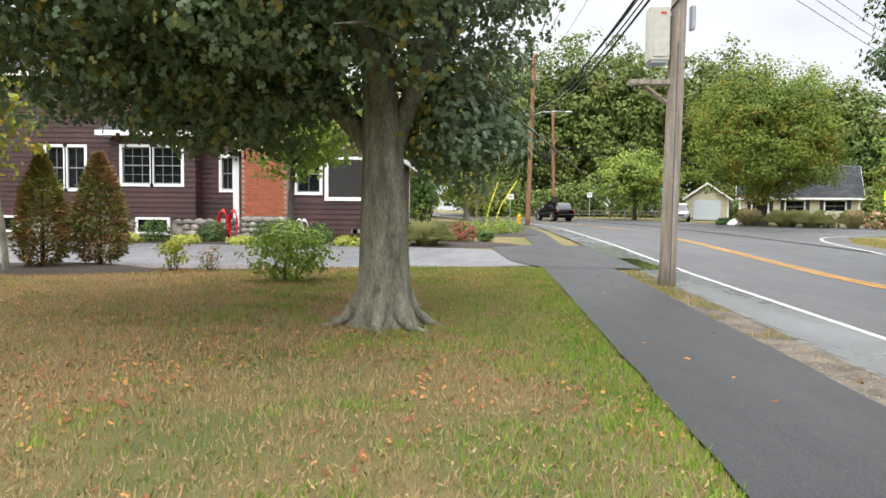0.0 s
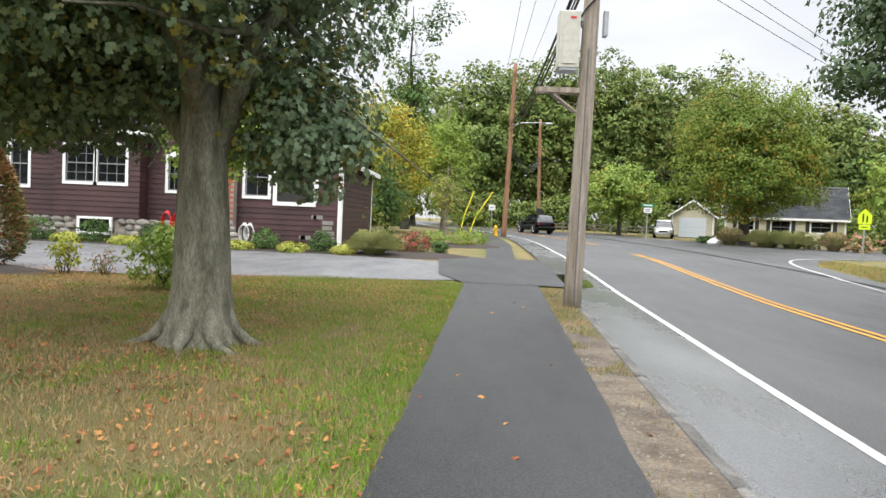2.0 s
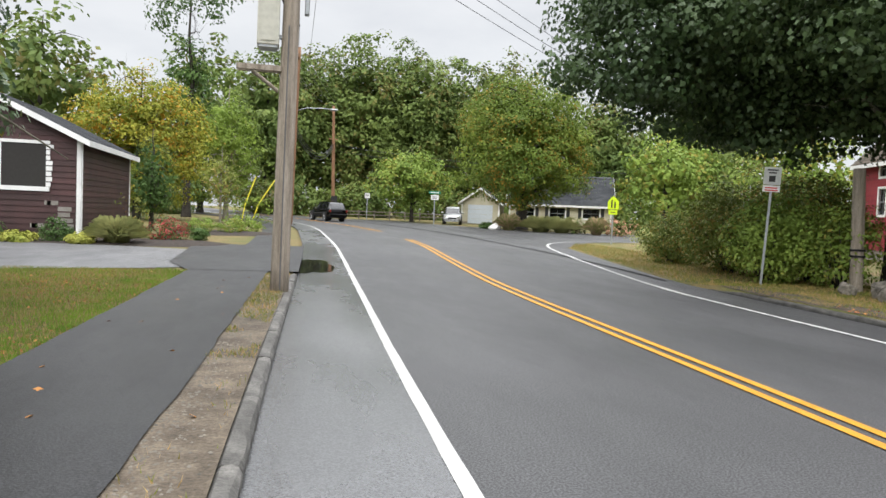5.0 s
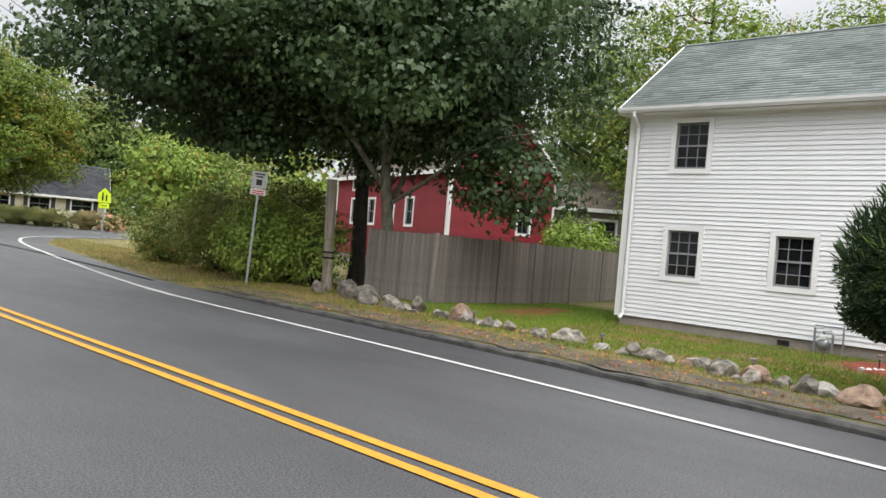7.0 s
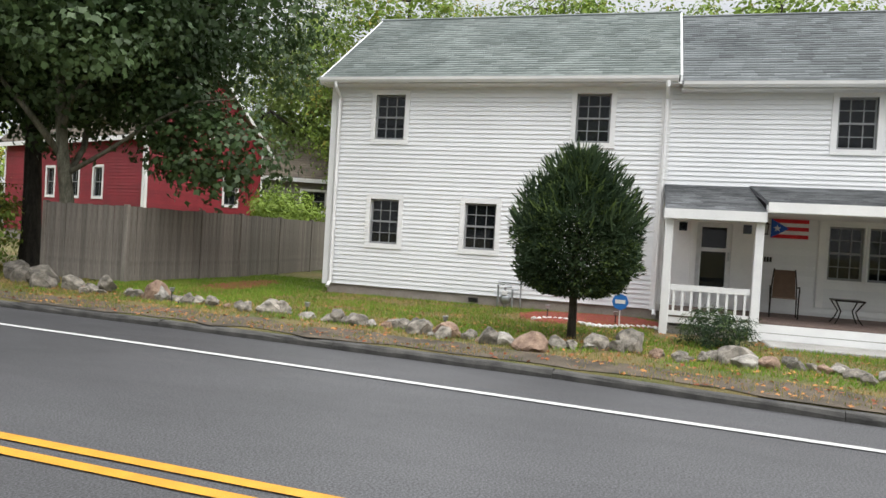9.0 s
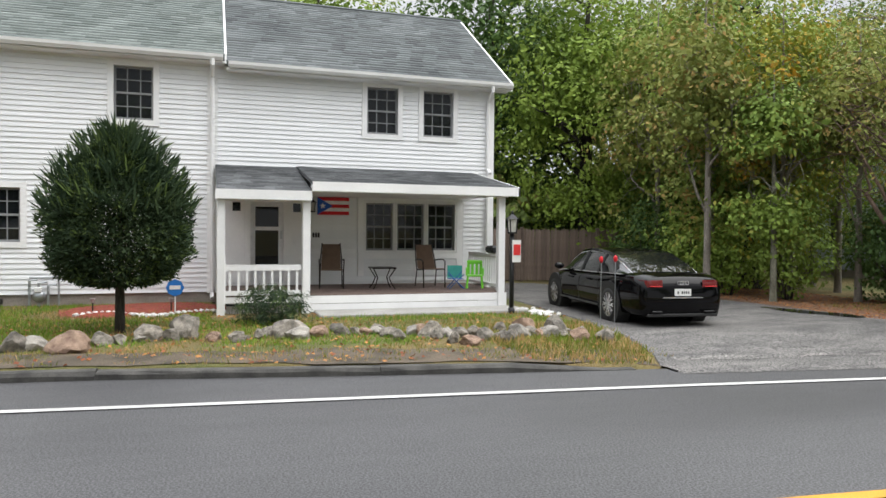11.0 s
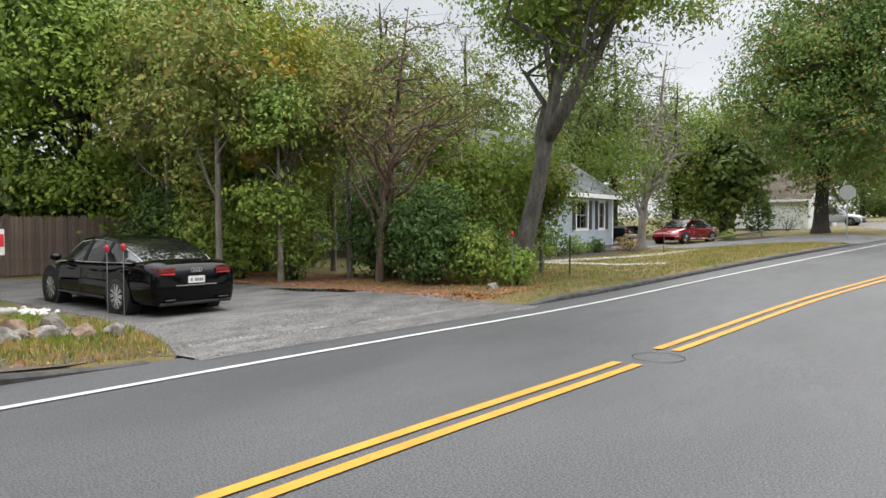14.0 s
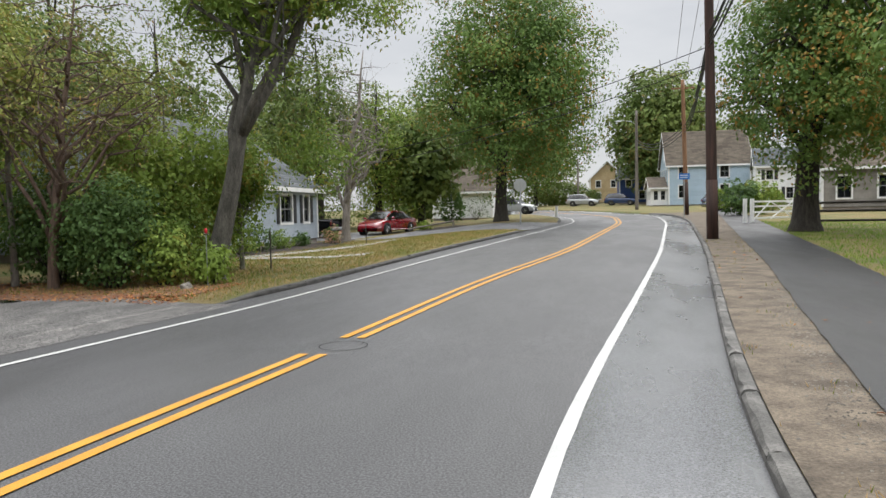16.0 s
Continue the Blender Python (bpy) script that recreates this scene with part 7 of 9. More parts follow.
field("fallen_leaves", "fallen leaves along the verge and rocks", 3200, (11.5, 18), (-5, 13), lambda x, y: x > kerb_far(y) + 0.2 and y > -4.2 - 0.2 * (x - 13), "fallen_leaf", 0.06, 412, True, "maple", "fallen leaves", lift=0.04)
field("fallen_leaves", "dry leaf litter under the wood", 7000, (12.2, 22), (-13.4, -10.1), lambda x, y: True, "fallen_leaf", 0.10, 413, True, "plain", "fallen leaves", lift=0.035)
field("fallen_leaves", "few scattered leaves on the path and verge", 110, (-1, 4.6), (-20, 17), lambda x, y: path_l(y) < x < kerb_near(y), "fallen_leaf", 0.07, 414, True, "maple", "fallen leaves", lift=0.045)


def pebbles():
    rng = np.random.default_rng(77)
    vs, fs = [], []
    for _ in range(2600):
        y = rng.uniform(-12, 12)
        e = path_r(y)
        x = e + abs(rng.normal()) * 0.22
        if x > kerb_near(y) - 0.16:
            continue
        r = rng.uniform(0.006, 0.018)
        z = land(x, y) + 0.014
        i = len(vs)
        a = rng.uniform(0, 6.28)
        for k in range(4):
            vs.append((x + r * math.cos(a + k * 1.57), y + r * 0.8 * math.sin(a + k * 1.57), z))
        vs.append((x, y, z + r * 0.7))
        fs += [(i + k, i + (k + 1) % 4, i + 4) for k in range(4)]
    tagged(np_mesh("gravel", vs, fs, "rock"), "loose gravel along the path edge", "gravel", kind="stuff")


pebbles()

# ---- poles, wires, signs ----
def wire(name, label, a, b, sag, r=0.012, material="cable_black", n=14):
    bm = bmesh.new()
    a, b = Vector(a), Vector(b)
    tube(bm, [a.lerp(b, k / n) - Vector((0, 0, 4 * sag * (k / n) * (1 - k / n))) for k in range(n + 1)], [r] * (n + 1), 5)
    return tagged(part(name, bm, material, smooth=True), label, "cable")


def pole_mesh(parent, x, y, z, h, r0, r1, material, lean=(0, 0)):
    bm = bmesh.new()
    n = 14
    pts = [(x + lean[0] * k / n, y + lean[1] * k / n, z - 0.3 + (h + 0.3) * k / n) for k in range(n + 1)]
    tube(bm, pts, [r0 + (r1 - r0) * k / n + R.uniform(-0.004, 0.004) for k in range(n + 1)], 18)
    part("post", bm, material, parent, smooth=True)


def street_pole_one():
    t = thing("utility_pole", "weathered grey wooden utility pole with cream control box", "utility pole")
    x, y = 4.32, 14.3
    pole_mesh(t, x, y, 0.1, 10.5, 0.165, 0.12, "weathered_pole", (0.15, 0.0))
    bm = bmesh.new()
    box(bm, 3.83, 4.2, 14.12, 14.5, 4.35, 5.35, bevel=0.015)
    b = part("control_box", bm, "box_cream", t, "cream metal control box")
    bm = bmesh.new()
    box(bm, 3.9, 4.13, 14.105, 14.118, 4.42, 5.28)
    part("box_door", bm, "box_cream", b)
    bm = bmesh.new()
    box(bm, 4.02, 4.12, 14.10, 14.104, 5.2, 5.24)
    part("box_label", bm, "sign_red", b)
    bm = bmesh.new()
    box(bm, 3.86, 4.17, 14.13, 14.49, 4.31, 4.348)
    part("box_base", bm, "galvanised", b)
    for z in (4.5, 5.2):
        bm = bmesh.new()
        box(bm, 4.18, 4.3, 14.26, 14.36, z, z + 0.06)
        part("bracket", bm, "galvanised", t)
    bm = bmesh.new()
    box(bm, 3.5, 4.25, 14.2, 14.28, 3.93, 4.02)
    box(bm, 3.5, 4.25, 14.36, 14.44, 3.93, 4.02)
    part("cross_arm", bm, "weathered_pole", t)
    bm = bmesh.new()
    tube(bm, [(3.75, 14.24, 3.93), (4.2, 14.24, 3.6)], [0.025, 0.025], 6)
    tube(bm, [(3.75, 14.4, 3.93), (4.2, 14.4, 3.6)], [0.025, 0.025], 6)
    part("brace", bm, "weathered_pole", t)
    bm = bmesh.new()
    box(bm, 4.62, 4.7, 14.24, 14.4, 4.95, 5.4, bevel=0.01)
    part("meter_box", bm, "galvanised", t)
    bm = bmesh.new()
    for k in range(5):
        pts = [(4.38 + 0.16 * math.cos(k + j * 0.7), 14.3 + 0.17 * math.sin(k + j * 0.7), 4.75 + 0.16 * k + 0.11 * j) for j in range(8)]
        tube(bm, pts, [0.013] * 8, 5)
    part("cable_bundle", bm, "cable_black", t)
    bm = bmesh.new()
    tube(bm, [(4.33 + 0.0025 * k, 14.3 - 0.165 + 0.0005 * k, 0.15 + 0.35 * k) for k in range(14)], [0.012] * 14, 5)
    part("ground_wire", bm, "cable_grey", t)


street_pole_one()


def plain_pole(label, x, y, h, r, material, lean=(0, 0), lamp=None, arms=(), base_wrap=None):
    t = thing("utility_pole", label, "utility pole", "utility poles")
    z = land(x, y)
    pole_mesh(t, x, y, z, h, r, r * 0.7, material, lean)
    for zz, half, tr in arms:
        bm = bmesh.new()
        m = pose(x + lean[0] * zz / h, y, z + zz, 0, 0, tr)
        box(bm, -half, half, -0.05, 0.05, -0.06, 0.06, m)
        part("cross_arm", bm, material, t)
        for u in (-half * 0.8, half * 0.8):
            bm = bmesh.new()
            cyl(bm, m @ Vector((u, 0, 0.06)), m @ Vector((u, 0, 0.2)), 0.04, 0.03, 8)
            part("insulator", bm, "dark_metal", t)
    if lamp:
        zz, dx, dy = lamp
        bm = bmesh.new()
        tube(bm, [(x, y, z + zz), (x + dx * 0.35, y + dy * 0.35, z + zz + 0.35), (x + dx * 0.8, y + dy * 0.8, z + zz + 0.42), (x + dx, y + dy, z + zz + 0.4)], [0.03] * 4, 7)
        part("lamp_arm", bm, "galvanised", t, smooth=True)
        bm = bmesh.new()
        ball(bm, (x + dx * 1.12, y + dy * 1.12, z + zz + 0.38), 0.34 if abs(dx) > abs(dy) else 0.14, 0.34 if abs(dy) >= abs(dx) else 0.14, 0.08)
        part("lamp_head", bm, "galvanised", t, smooth=True)
    if base_wrap:
        bm = bmesh.new()
        cyl(bm, (x, y, z), (x + lean[0] * base_wrap / h, y, z + base_wrap), r * 1.02, r * 1.01, 16)
        part("tar_wrap", bm, "tar_pole", t, smooth=True)
    return t, z


plain_pole("tall weathered utility pole beside the footpath", 4.8, 53.8, 12.6, 0.19, "brown_pole", (0.3, 0), (8.0, 2.6, 0.2), ((11.8, 0.9, 90),))
p3, z3 = plain_pole("orange-brown utility pole at the junction", 9.4, 76.6, 11.6, 0.2, "brown_pole", (-0.3, 0), None, ((8.2, 0.5, 20),))
for z0, z1, mat in ((1.7, 2.3, "ink_black"), (1.2, 1.68, "sign_orange"), (0.4, 1.15, "sign_white")):
    bm = bmesh.new()
    box(bm, 9.1, 9.75, 76.28, 76.32, z3 + z0, z3 + z1)
    part("placard", bm, mat, p3)
plain_pole("dark tarred utility pole beside the footpath", 0.3, -25.4, 10.5, 0.2, "tar_pole", (0.15, 0), (8.3, 2.0, 0.4), base_wrap=2.1)
plain_pole("pale wooden utility pole by the far drive", -2.65, -53.3, 9.8, 0.18, "brown_pole", (0.25, 0), None, ((9.2, 0.8, 0),), base_wrap=2.4)
plain_pole("pale wooden utility pole at the bend", -0.62, -73.6, 10, 0.18, "fence_grey", (0, 0), (8.6, 1.6, 0))
plain_pole("distant utility pole past the bend", 5.4, -108, 7, 0.17, "fence_grey", (0, 0), None)
stub = thing("pole_stub", "short cut-off wooden pole stub in the bushes", "pole stub")
pole_mesh(stub, 18.05, 16.1, 0.1, 3.0, 0.15, 0.14, "weathered_pole", (-0.15, 0))
for z in (0.95, 1.1):
    bm = bmesh.new()
    cyl(bm, (18.0, 16.1, z), (18.0, 16.1, z + 0.05), 0.175, n=16)
    part("steel_band", bm, "dark_metal", stub)

for k, (dz, r, s) in enumerate(((0.0, 0.03, 0.75), (0.16, 0.02, 0.7), (0.3, 0.02, 0.6), (0.46, 0.035, 0.8))):
    wire("telephone_cable", "thick black telephone cable between the poles", (4.42, 14.3, 6.3 + dz), (4.95, 53.8, 8.3 + dz * 1.5), s, r)
    wire("telephone_cable", "thick black telephone cable along the road", (4.42, 14.3, 6.3 + dz), (0.42, -25.4, 7.2 + dz), s, r)
for k, (dx, z) in enumerate(((-0.7, 10.1), (0.0, 10.6), (0.7, 10.1))):
    wire("power_line", "thin power line between the utility poles", (4.45 + dx, 14.3, z), (5.1 + dx, 53.8, z + 2.2), 0.5, 0.011, "cable_grey")
    wire("power_line", "thin power line between the utility poles", (4.45 + dx, 14.3, z), (0.45 + dx, -25.4, z), 0.5, 0.011, "cable_grey")
    wire("power_line", "thin power line between the utility poles", (0.45 + dx, -25.4, z), (-2.4 + dx, -53.3, 10.4), 0.4, 0.012, "cable_grey")
    wire("power_line", "thin power line between the utility poles", (5.1 + dx, 53.8, z + 2.2), (9.1 + dx, 76.6, 12.3), 0.4, 0.012, "cable_grey")
for dz in (0.0, 0.25, 0.5):
    wire("telephone_cable", "sagging black cable between the far poles", (0.42, -25.4, 7.2 + dz), (-2.5, -53.3, 7.0 + dz), 0.7, 0.03)
    wire("telephone_cable", "sagging black cable between the far poles", (-2.5, -53.3, 7.0 + dz), (-0.6, -73.6, 8.0 + dz), 0.9, 0.03)
    wire("telephone_cable", "looping black cable at the junction poles", (4.9, 53.8, 7.2 + dz), (9.2, 76.6, 8.0 + dz), 1.6, 0.035)
for z in (6.6, 7.2):
    wire("service_cable", "thin cable crossing the road to the houses", (9.2, 76.6, z + 1.2), (60, 52, z), 1.6, 0.022)
    wire("service_cable", "thin cable crossing the road to the houses", (0.42, -25.4, z), (34, -52, z - 1.2), 1.6, 0.016)
for dz in (0.0, 0.2, 0.42):
    wire("service_cable", "thin overhead cable crossing the road", (4.45, 14.3, 6.9 + 1.6 * dz), (30, 40.5, 7.0 + 1.3 * dz), 0.5, 0.008)
wire("service_cable", "thin overhead cable crossing the road", (4.45, 14.3, 8.6), (34, 36, 8.4), 0.5, 0.008)


def bar_rows(bm, m, rows):
    """Plain bars in place of lettering: (u, z, width, height)."""
    for u, z, w, h in rows:
        box(bm, u - w / 2, u + w / 2, -0.012, -0.008, z - h / 2, z + h / 2, m)


def post_sign(label, x, y, post_h, post_r, panels, turn, category="road sign", lean=0.0, post_mat="galvanised"):
    """panels: (outline in u, z, material, bars, bar material)."""
    t = thing("road_sign", label, category)
    z = land(x, y)
    bm = bmesh.new()
    m = pose(x, y, z, 0, lean, turn)
    box(bm, -post_r, post_r, -post_r * 0.5, post_r * 0.5, -0.2, post_h, m)
    part("sign_post", bm, post_mat, t)
    for outline, mat, bars, bmat in panels:
        bm = bmesh.new()
        f = [bm.verts.new(m @ Vector((u, -0.03, zz))) for u, zz in outline]
        b = [bm.verts.new(m @ Vector((u, -0.022, zz))) for u, zz in outline]
        bm.faces.new(f)
        bm.faces.new(b[::-1])
        for k in range(len(f)):
            bm.faces.new((f[k], b[k], b[(k + 1) % len(f)], f[(k + 1) % len(f)]))
        bmesh.ops.recalc_face_normals(bm, faces=bm.faces)
        p = part("sign_panel", bm, mat, t)
        if bars:
            bm = bmesh.new()
            for u, zz, w, h in bars:
                box(bm, u - w / 2, u + w / 2, -0.036, -0.031, zz - h / 2, zz + h / 2, m)
            part("sign_legend", bm, bmat, p)
    return t


def rect(u0, u1, z0, z1):
    return [(u0, z0), (u1, z0), (u1, z1), (u0, z1)]


post_sign("white parking notice on a leaning steel post", 16.27, 17.3, 3.0, 0.028, [(rect(-0.2, 0.2, 2.58, 3.02), "sign_back", [(0, 2.95, 0.26, 0.035), (0, 2.88, 0.18, 0.035), (0, 2.73, 0.15, 0.15)], "ink_black"), (rect(-0.2, 0.2, 2.4, 2.56), "sign_white", [(0, 2.5, 0.28, 0.03), (0, 2.44, 0.3, 0.03)], "sign_red")], -35, lean=2.5)
post_sign("lime yellow school crossing sign with arrow plaque", 22.7, 39.0, 2.4, 0.04, [([(-0.31, 2.0), (0.31, 2.0), (0.31, 2.45), (0, 2.78), (-0.31, 2.45)], "sign_lime", [(-0.08, 2.26, 0.08, 0.34), (0.1, 2.22, 0.08, 0.28), (-0.08, 2.48, 0.08, 0.08), (0.1, 2.4, 0.07, 0.07)], "ink_black"), (rect(-0.25, 0.25, 1.7, 1.96), "sign_lime", [(0, 1.83, 0.28, 0.045)], "ink_black")], -30)
post_sign("green street name sign on a steel post", 16.75, 60.3, 2.9, 0.04, [(rect(-0.5, 0.5, 2.75, 2.97), "sign_green", [(0, 2.86, 0.7, 0.08)], "sign_white"), (rect(-0.3, 0.35, 2.25, 2.65), "sign_white", [(0, 2.5, 0.4, 0.05), (0, 2.38, 0.4, 0.05)], "ink_black")], -15)
post_sign("back of an octagonal stop sign on a post", 8.4, -40.7, 2.3, 0.035, [([(0.4 * math.cos(math.pi / 8 + k * math.pi / 4), 2.35 + 0.4 * math.sin(math.pi / 8 + k * math.pi / 4)) for k in range(8)], "sign_back", None, None)], 180)
post_sign("small blue notice on a post by the far drive", -2.0, -49.6, 2.9, 0.03, [(rect(-0.35, 0.35, 2.55, 2.95), "sign_blue", [(0, 2.82, 0.5, 0.05), (0, 2.68, 0.5, 0.05)], "sign_white")], 180)
post_sign("small white sign near the far junction", 12.4, 72, 2.6, 0.04, [(rect(-0.25, 0.25, 2.2, 2.7), "sign_white", [(0, 2.5, 0.3, 0.06)], "ink_black")], -10)
post_sign("pale square sign on a post beside the far path", 4.2, 66, 2.4, 0.04, [(rect(-0.3, 0.3, 1.9, 2.4), "sign_white", [(0, 2.15, 0.3, 0.06)], "ink_black")], 0)


def hydrant():
    x, y = 4.24, 54.9
    z = land(x, y)
    t = thing("fire_hydrant", "yellow fire hydrant beside the footpath", "fire hydrant")
    bm = bmesh.new()
    cyl(bm, (x, y, z), (x, y, z + 0.08), 0.2, n=14)
    cyl(bm, (x, y, z + 0.08), (x, y, z + 0.55), 0.13, n=14)
    cyl(bm, (x, y, z + 0.55), (x, y, z + 0.6), 0.18, n=14)
    part("barrel", bm, "hydrant_yellow", t)
    bm = bmesh.new()
    ball(bm, (x, y, z + 0.6), 0.14, 0.14, 0.15)
    cyl(bm, (x, y, z + 0.72), (x, y, z + 0.8), 0.03, n=6)
    part("bonnet", bm, "hydrant_yellow", t)
    for d in (Vector((1, 0, 0)), Vector((-1, 0, 0)), Vector((0, -1, 0))):
        bm = bmesh.new()
        cyl(bm, Vector((x, y, z + 0.4)) + d * 0.1, Vector((x, y, z + 0.4)) + d * 0.21, 0.065, n=10)
        part("outlet_cap", bm, "hydrant_yellow", t)


hydrant()
for k, (x, y, dx) in enumerate(((1.6, 50.5, 0.9), (2.2, 51.5, 1.6))):
    bm = bmesh.new()
    tube(bm, [(x, y, land(x, y) - 0.1), (x + dx * 0.3, y, 1.8), (x + dx, y, 3.6)], [0.04] * 3, 8)
    tagged(part("guy_guard", bm, "pipe_yellow"), "slanting yellow plastic guy wire guard", "guy guard")


# ---- rocks ----
def rock(label, x, y, rx, ry, rz, seed, material="rock", name="rock", sink=0.3):
    rng = random.Random(seed)
    bm = bmesh.new()
    bmesh.ops.create_icosphere(bm, subdivisions=3, radius=1)
    o = Vector((rng.uniform(0, 90), rng.uniform(0, 90), rng.uniform(0, 90)))
    planes = [(Vector((rng.uniform(-1, 1), rng.uniform(-1, 1), rng.uniform(-0.3, 1))).normalized(), rng.uniform(0.5, 0.82)) for _ in range(10)]
    for v in bm.verts:
        p = v.co.copy()
        for n, d in planes:
            k = p.dot(n)
            if k > d:
                p -= n * (k - d) * 0.95
        p *= 1 + 0.2 * noise.noise(p * 1.5 + o) + 0.08 * noise.noise(p * 4 + o)
        v.co = p
    ob = part(name, bm, material)
    ob.matrix_basis = Matrix.LocRotScale((x, y, land(x, y) + rz * (1 - sink)), Euler((rng.uniform(-0.2, 0.2), rng.uniform(-0.2, 0.2), rng.uniform(0, 6.3))), (rx, ry, rz))
    return tagged(ob, label, "rock", "rocks edging the yard")


rock_rows = np.array([(16.3, 12.8, .34), (16.45, 12.15, .3), (16.55, 11.5, .33), (16.5, 11.95, .17), (16.1, 11.6, .15), (16.05, 10.0, .33), (15.95, 9.25, .2), (15.95, 8.75, .2), (15.95, 7.55, .3), (15.6, 6.15, .26), (15.4, 5.72, .24), (15.5, 5.12, .2), (15.2, 4.6, .28), (15.15, 4.2, .26), (15.2, 3.85, .17), (14.9, 3.45, .27), (14.7, 2.86, .37), (15.2, 2.35, .16), (15.4, 2.0, .24), (15.5, 1.53, .31), (15.15, 1.2, .15), (15.1, .9, .15), (15.2, .6, .13), (15.25, .2, .32), (15.2, -.25, .2), (15.35, -.6, .17), (15.35, -1.1, .17), (14.6, -1.25, .15), (14.75, -1.72, .24), (14.2, -1.88, .14), (13.98, -2.05, .2), (14.4, -2.42, .17), (14.15, -2.65, .2), (14.65, -3.15, .3), (14.6, -3.65, .28), (14.1, -3.75, .2), (14.0, -4.1, .24), (14.9, -2.0, .13), (14.95, -2.9, .16), (12.9, -12.2, .2), (13.1, -12.5, .16)])
for i, (x, y, r) in enumerate(rock_rows):
    rust = i in (5, 30, 33, 20, 13, 16, 24, 35)
    rock(("rounded rust-brown fieldstone edging the yard" if rust else "rounded grey lichened fieldstone edging the yard"), float(x), float(y), float(r) * R.uniform(0.75, 0.95), float(r) * R.uniform(0.6, 0.85), float(r) * R.uniform(0.5, 0.75), 500 + i, "rock_rust" if rust else "rock", sink=0.42)
for i in range(22):
    a = i / 21
    x, y = float(np.interp(a, [0, 0.4, 0.75, 1], [15.5, 14.75, 14.35, 14.4])) + R.uniform(-0.16, 0.16), -0.6 - 3.3 * a + R.uniform(-0.05, 0.05)
    r = R.uniform(0.1, 0.2)
    rust = i % 5 == 2
    rock("small rust-brown fieldstone wedged in the row" if rust else "small grey fieldstone wedged in the row", x, y, r, r * R.uniform(0.65, 0.9), r * R.uniform(0.55, 0.8), 700 + i, "rock_rust" if rust else "rock" if i % 3 else "fieldstone", sink=0.35)
order = np.argsort(rock_rows[:39, 1])
for i in range(46):
    y = 0.0 + 12.4 * i / 45 + R.uniform(-0.1, 0.1)
    x = float(np.interp(y, rock_rows[order, 1], rock_rows[order, 0])) + R.uniform(-0.2, 0.2)
    r = R.uniform(0.07, 0.19) if i % 3 else R.uniform(0.18, 0.27)
    rust = i % 6 == 1
    rock("small rust-brown fieldstone sunk in the grass" if rust else "small grey fieldstone sunk in the grass", x, y, r, r * R.uniform(0.6, 0.9), r * R.uniform(0.45, 0.75), 800 + i, "rock_rust" if rust else "rock" if i % 4 else "fieldstone", sink=0.5)
for i, (x, y, r) in enumerate(((17.3, 14.6, .35), (17.0, 14.0, .3), (17.2, 15.4, .25), (16.9, 13.4, .36))):
    rock("mossy grey boulder under the maple", x, y, r, r * 0.8, r * 0.75, 560 + i)
rock("white painted boulder with faded lettering", 21.2, 57.0, 0.55, 0.35, 0.4, 590, "aged_white", "painted_boulder")
for i in range(26):
    a = i / 25
    x, y = 18.45 + 0.25 * math.sin(a * 9), 3.4 - a * 2.4
    rock("small white edging stone round the mulch", x, y, 0.07, 0.06, 0.045, 600 + i, "aged_white", "edging_stone")
for i in range(30):
    x, y = 17.3 + R.uniform(-0.7, 0.5), -4.55 + R.uniform(-0.25, 0.3)
    rock("small white edging stone by the drive", x, y, 0.06, 0.05, 0.04, 640 + i, "aged_white", "edging_stone")


# ---- fences ----
def board_fence(name, label, pts, h, board, material, pointed=False, caps=False, post_every=2.4):
    t = thing(name, label, "fence")
    meshes = []
    for v in range(3):
        bm = bmesh.new()
        w = board - 0.006
        hh = h + R.uniform(-0.015, 0.015)
        prof = [(0, 0), (w, 0), (w, hh - (0.05 if pointed else 0)), (w / 2, hh), (0, hh - (0.05 if pointed else 0))]
        f = [bm.verts.new((u, -0.01, z)) for u, z in prof]
        b = [bm.verts.new((u, 0.01, z)) for u, z in prof]
        bm.faces.new(f)
        bm.faces.new(b[::-1])
        for k in range(5):
            bm.faces.new((f[k], b[k], b[(k + 1) % 5], f[(k + 1) % 5]))
        bmesh.ops.recalc_face_normals(bm, faces=bm.faces)
        me = bpy.data.meshes.new("fence_board")
        bm.to_mesh(me)
        bm.free()
        me.materials.append(MATS[material])
        meshes.append(me)
    for (x0, y0), (x1, y1) in zip(pts, pts[1:]):
        d = Vector((x1 - x0, y1 - y0))
        ln, ang = d.length, math.atan2(d.y, d.x)
        n = int(ln / board)
        for k in range(n):
            u = k * board
            x, y = x0 + d.x * u / ln, y0 + d.y * u / ln
            ob = new("fence_board", meshes[k % 3])
            ob.parent = t
            ob.matrix_basis = Matrix.Translation((x, y, land(x, y) + 0.03 + R.uniform(-0.01, 0.01))) @ Matrix.Rotation(ang, 4, "Z") @ Matrix.Rotation(R.uniform(-0.006, 0.006), 4, "Y")
        for z in (0.35, h - 0.35):
            bm = bmesh.new()
            m = pose(x0, y0, land(x0, y0), 0, 0, math.degrees(ang))
            box(bm, 0, ln, 0.012, 0.05, z, z + 0.08, m)
            part("fence_rail", bm, material, t)
        for k in range(int(ln / post_every) + 1):
            u = min(ln, k * post_every)
            x, y = x0 + d.x * u / ln, y0 + d.y * u / ln
            bm = bmesh.new()
            m = pose(x, y, land(x, y), 0, 0, math.degrees(ang))
            box(bm, -0.05, 0.05, -0.05, 0.07, -0.2, h + 0.06, m, 0.008)
            part("fence_post", bm, material, t)
    return t


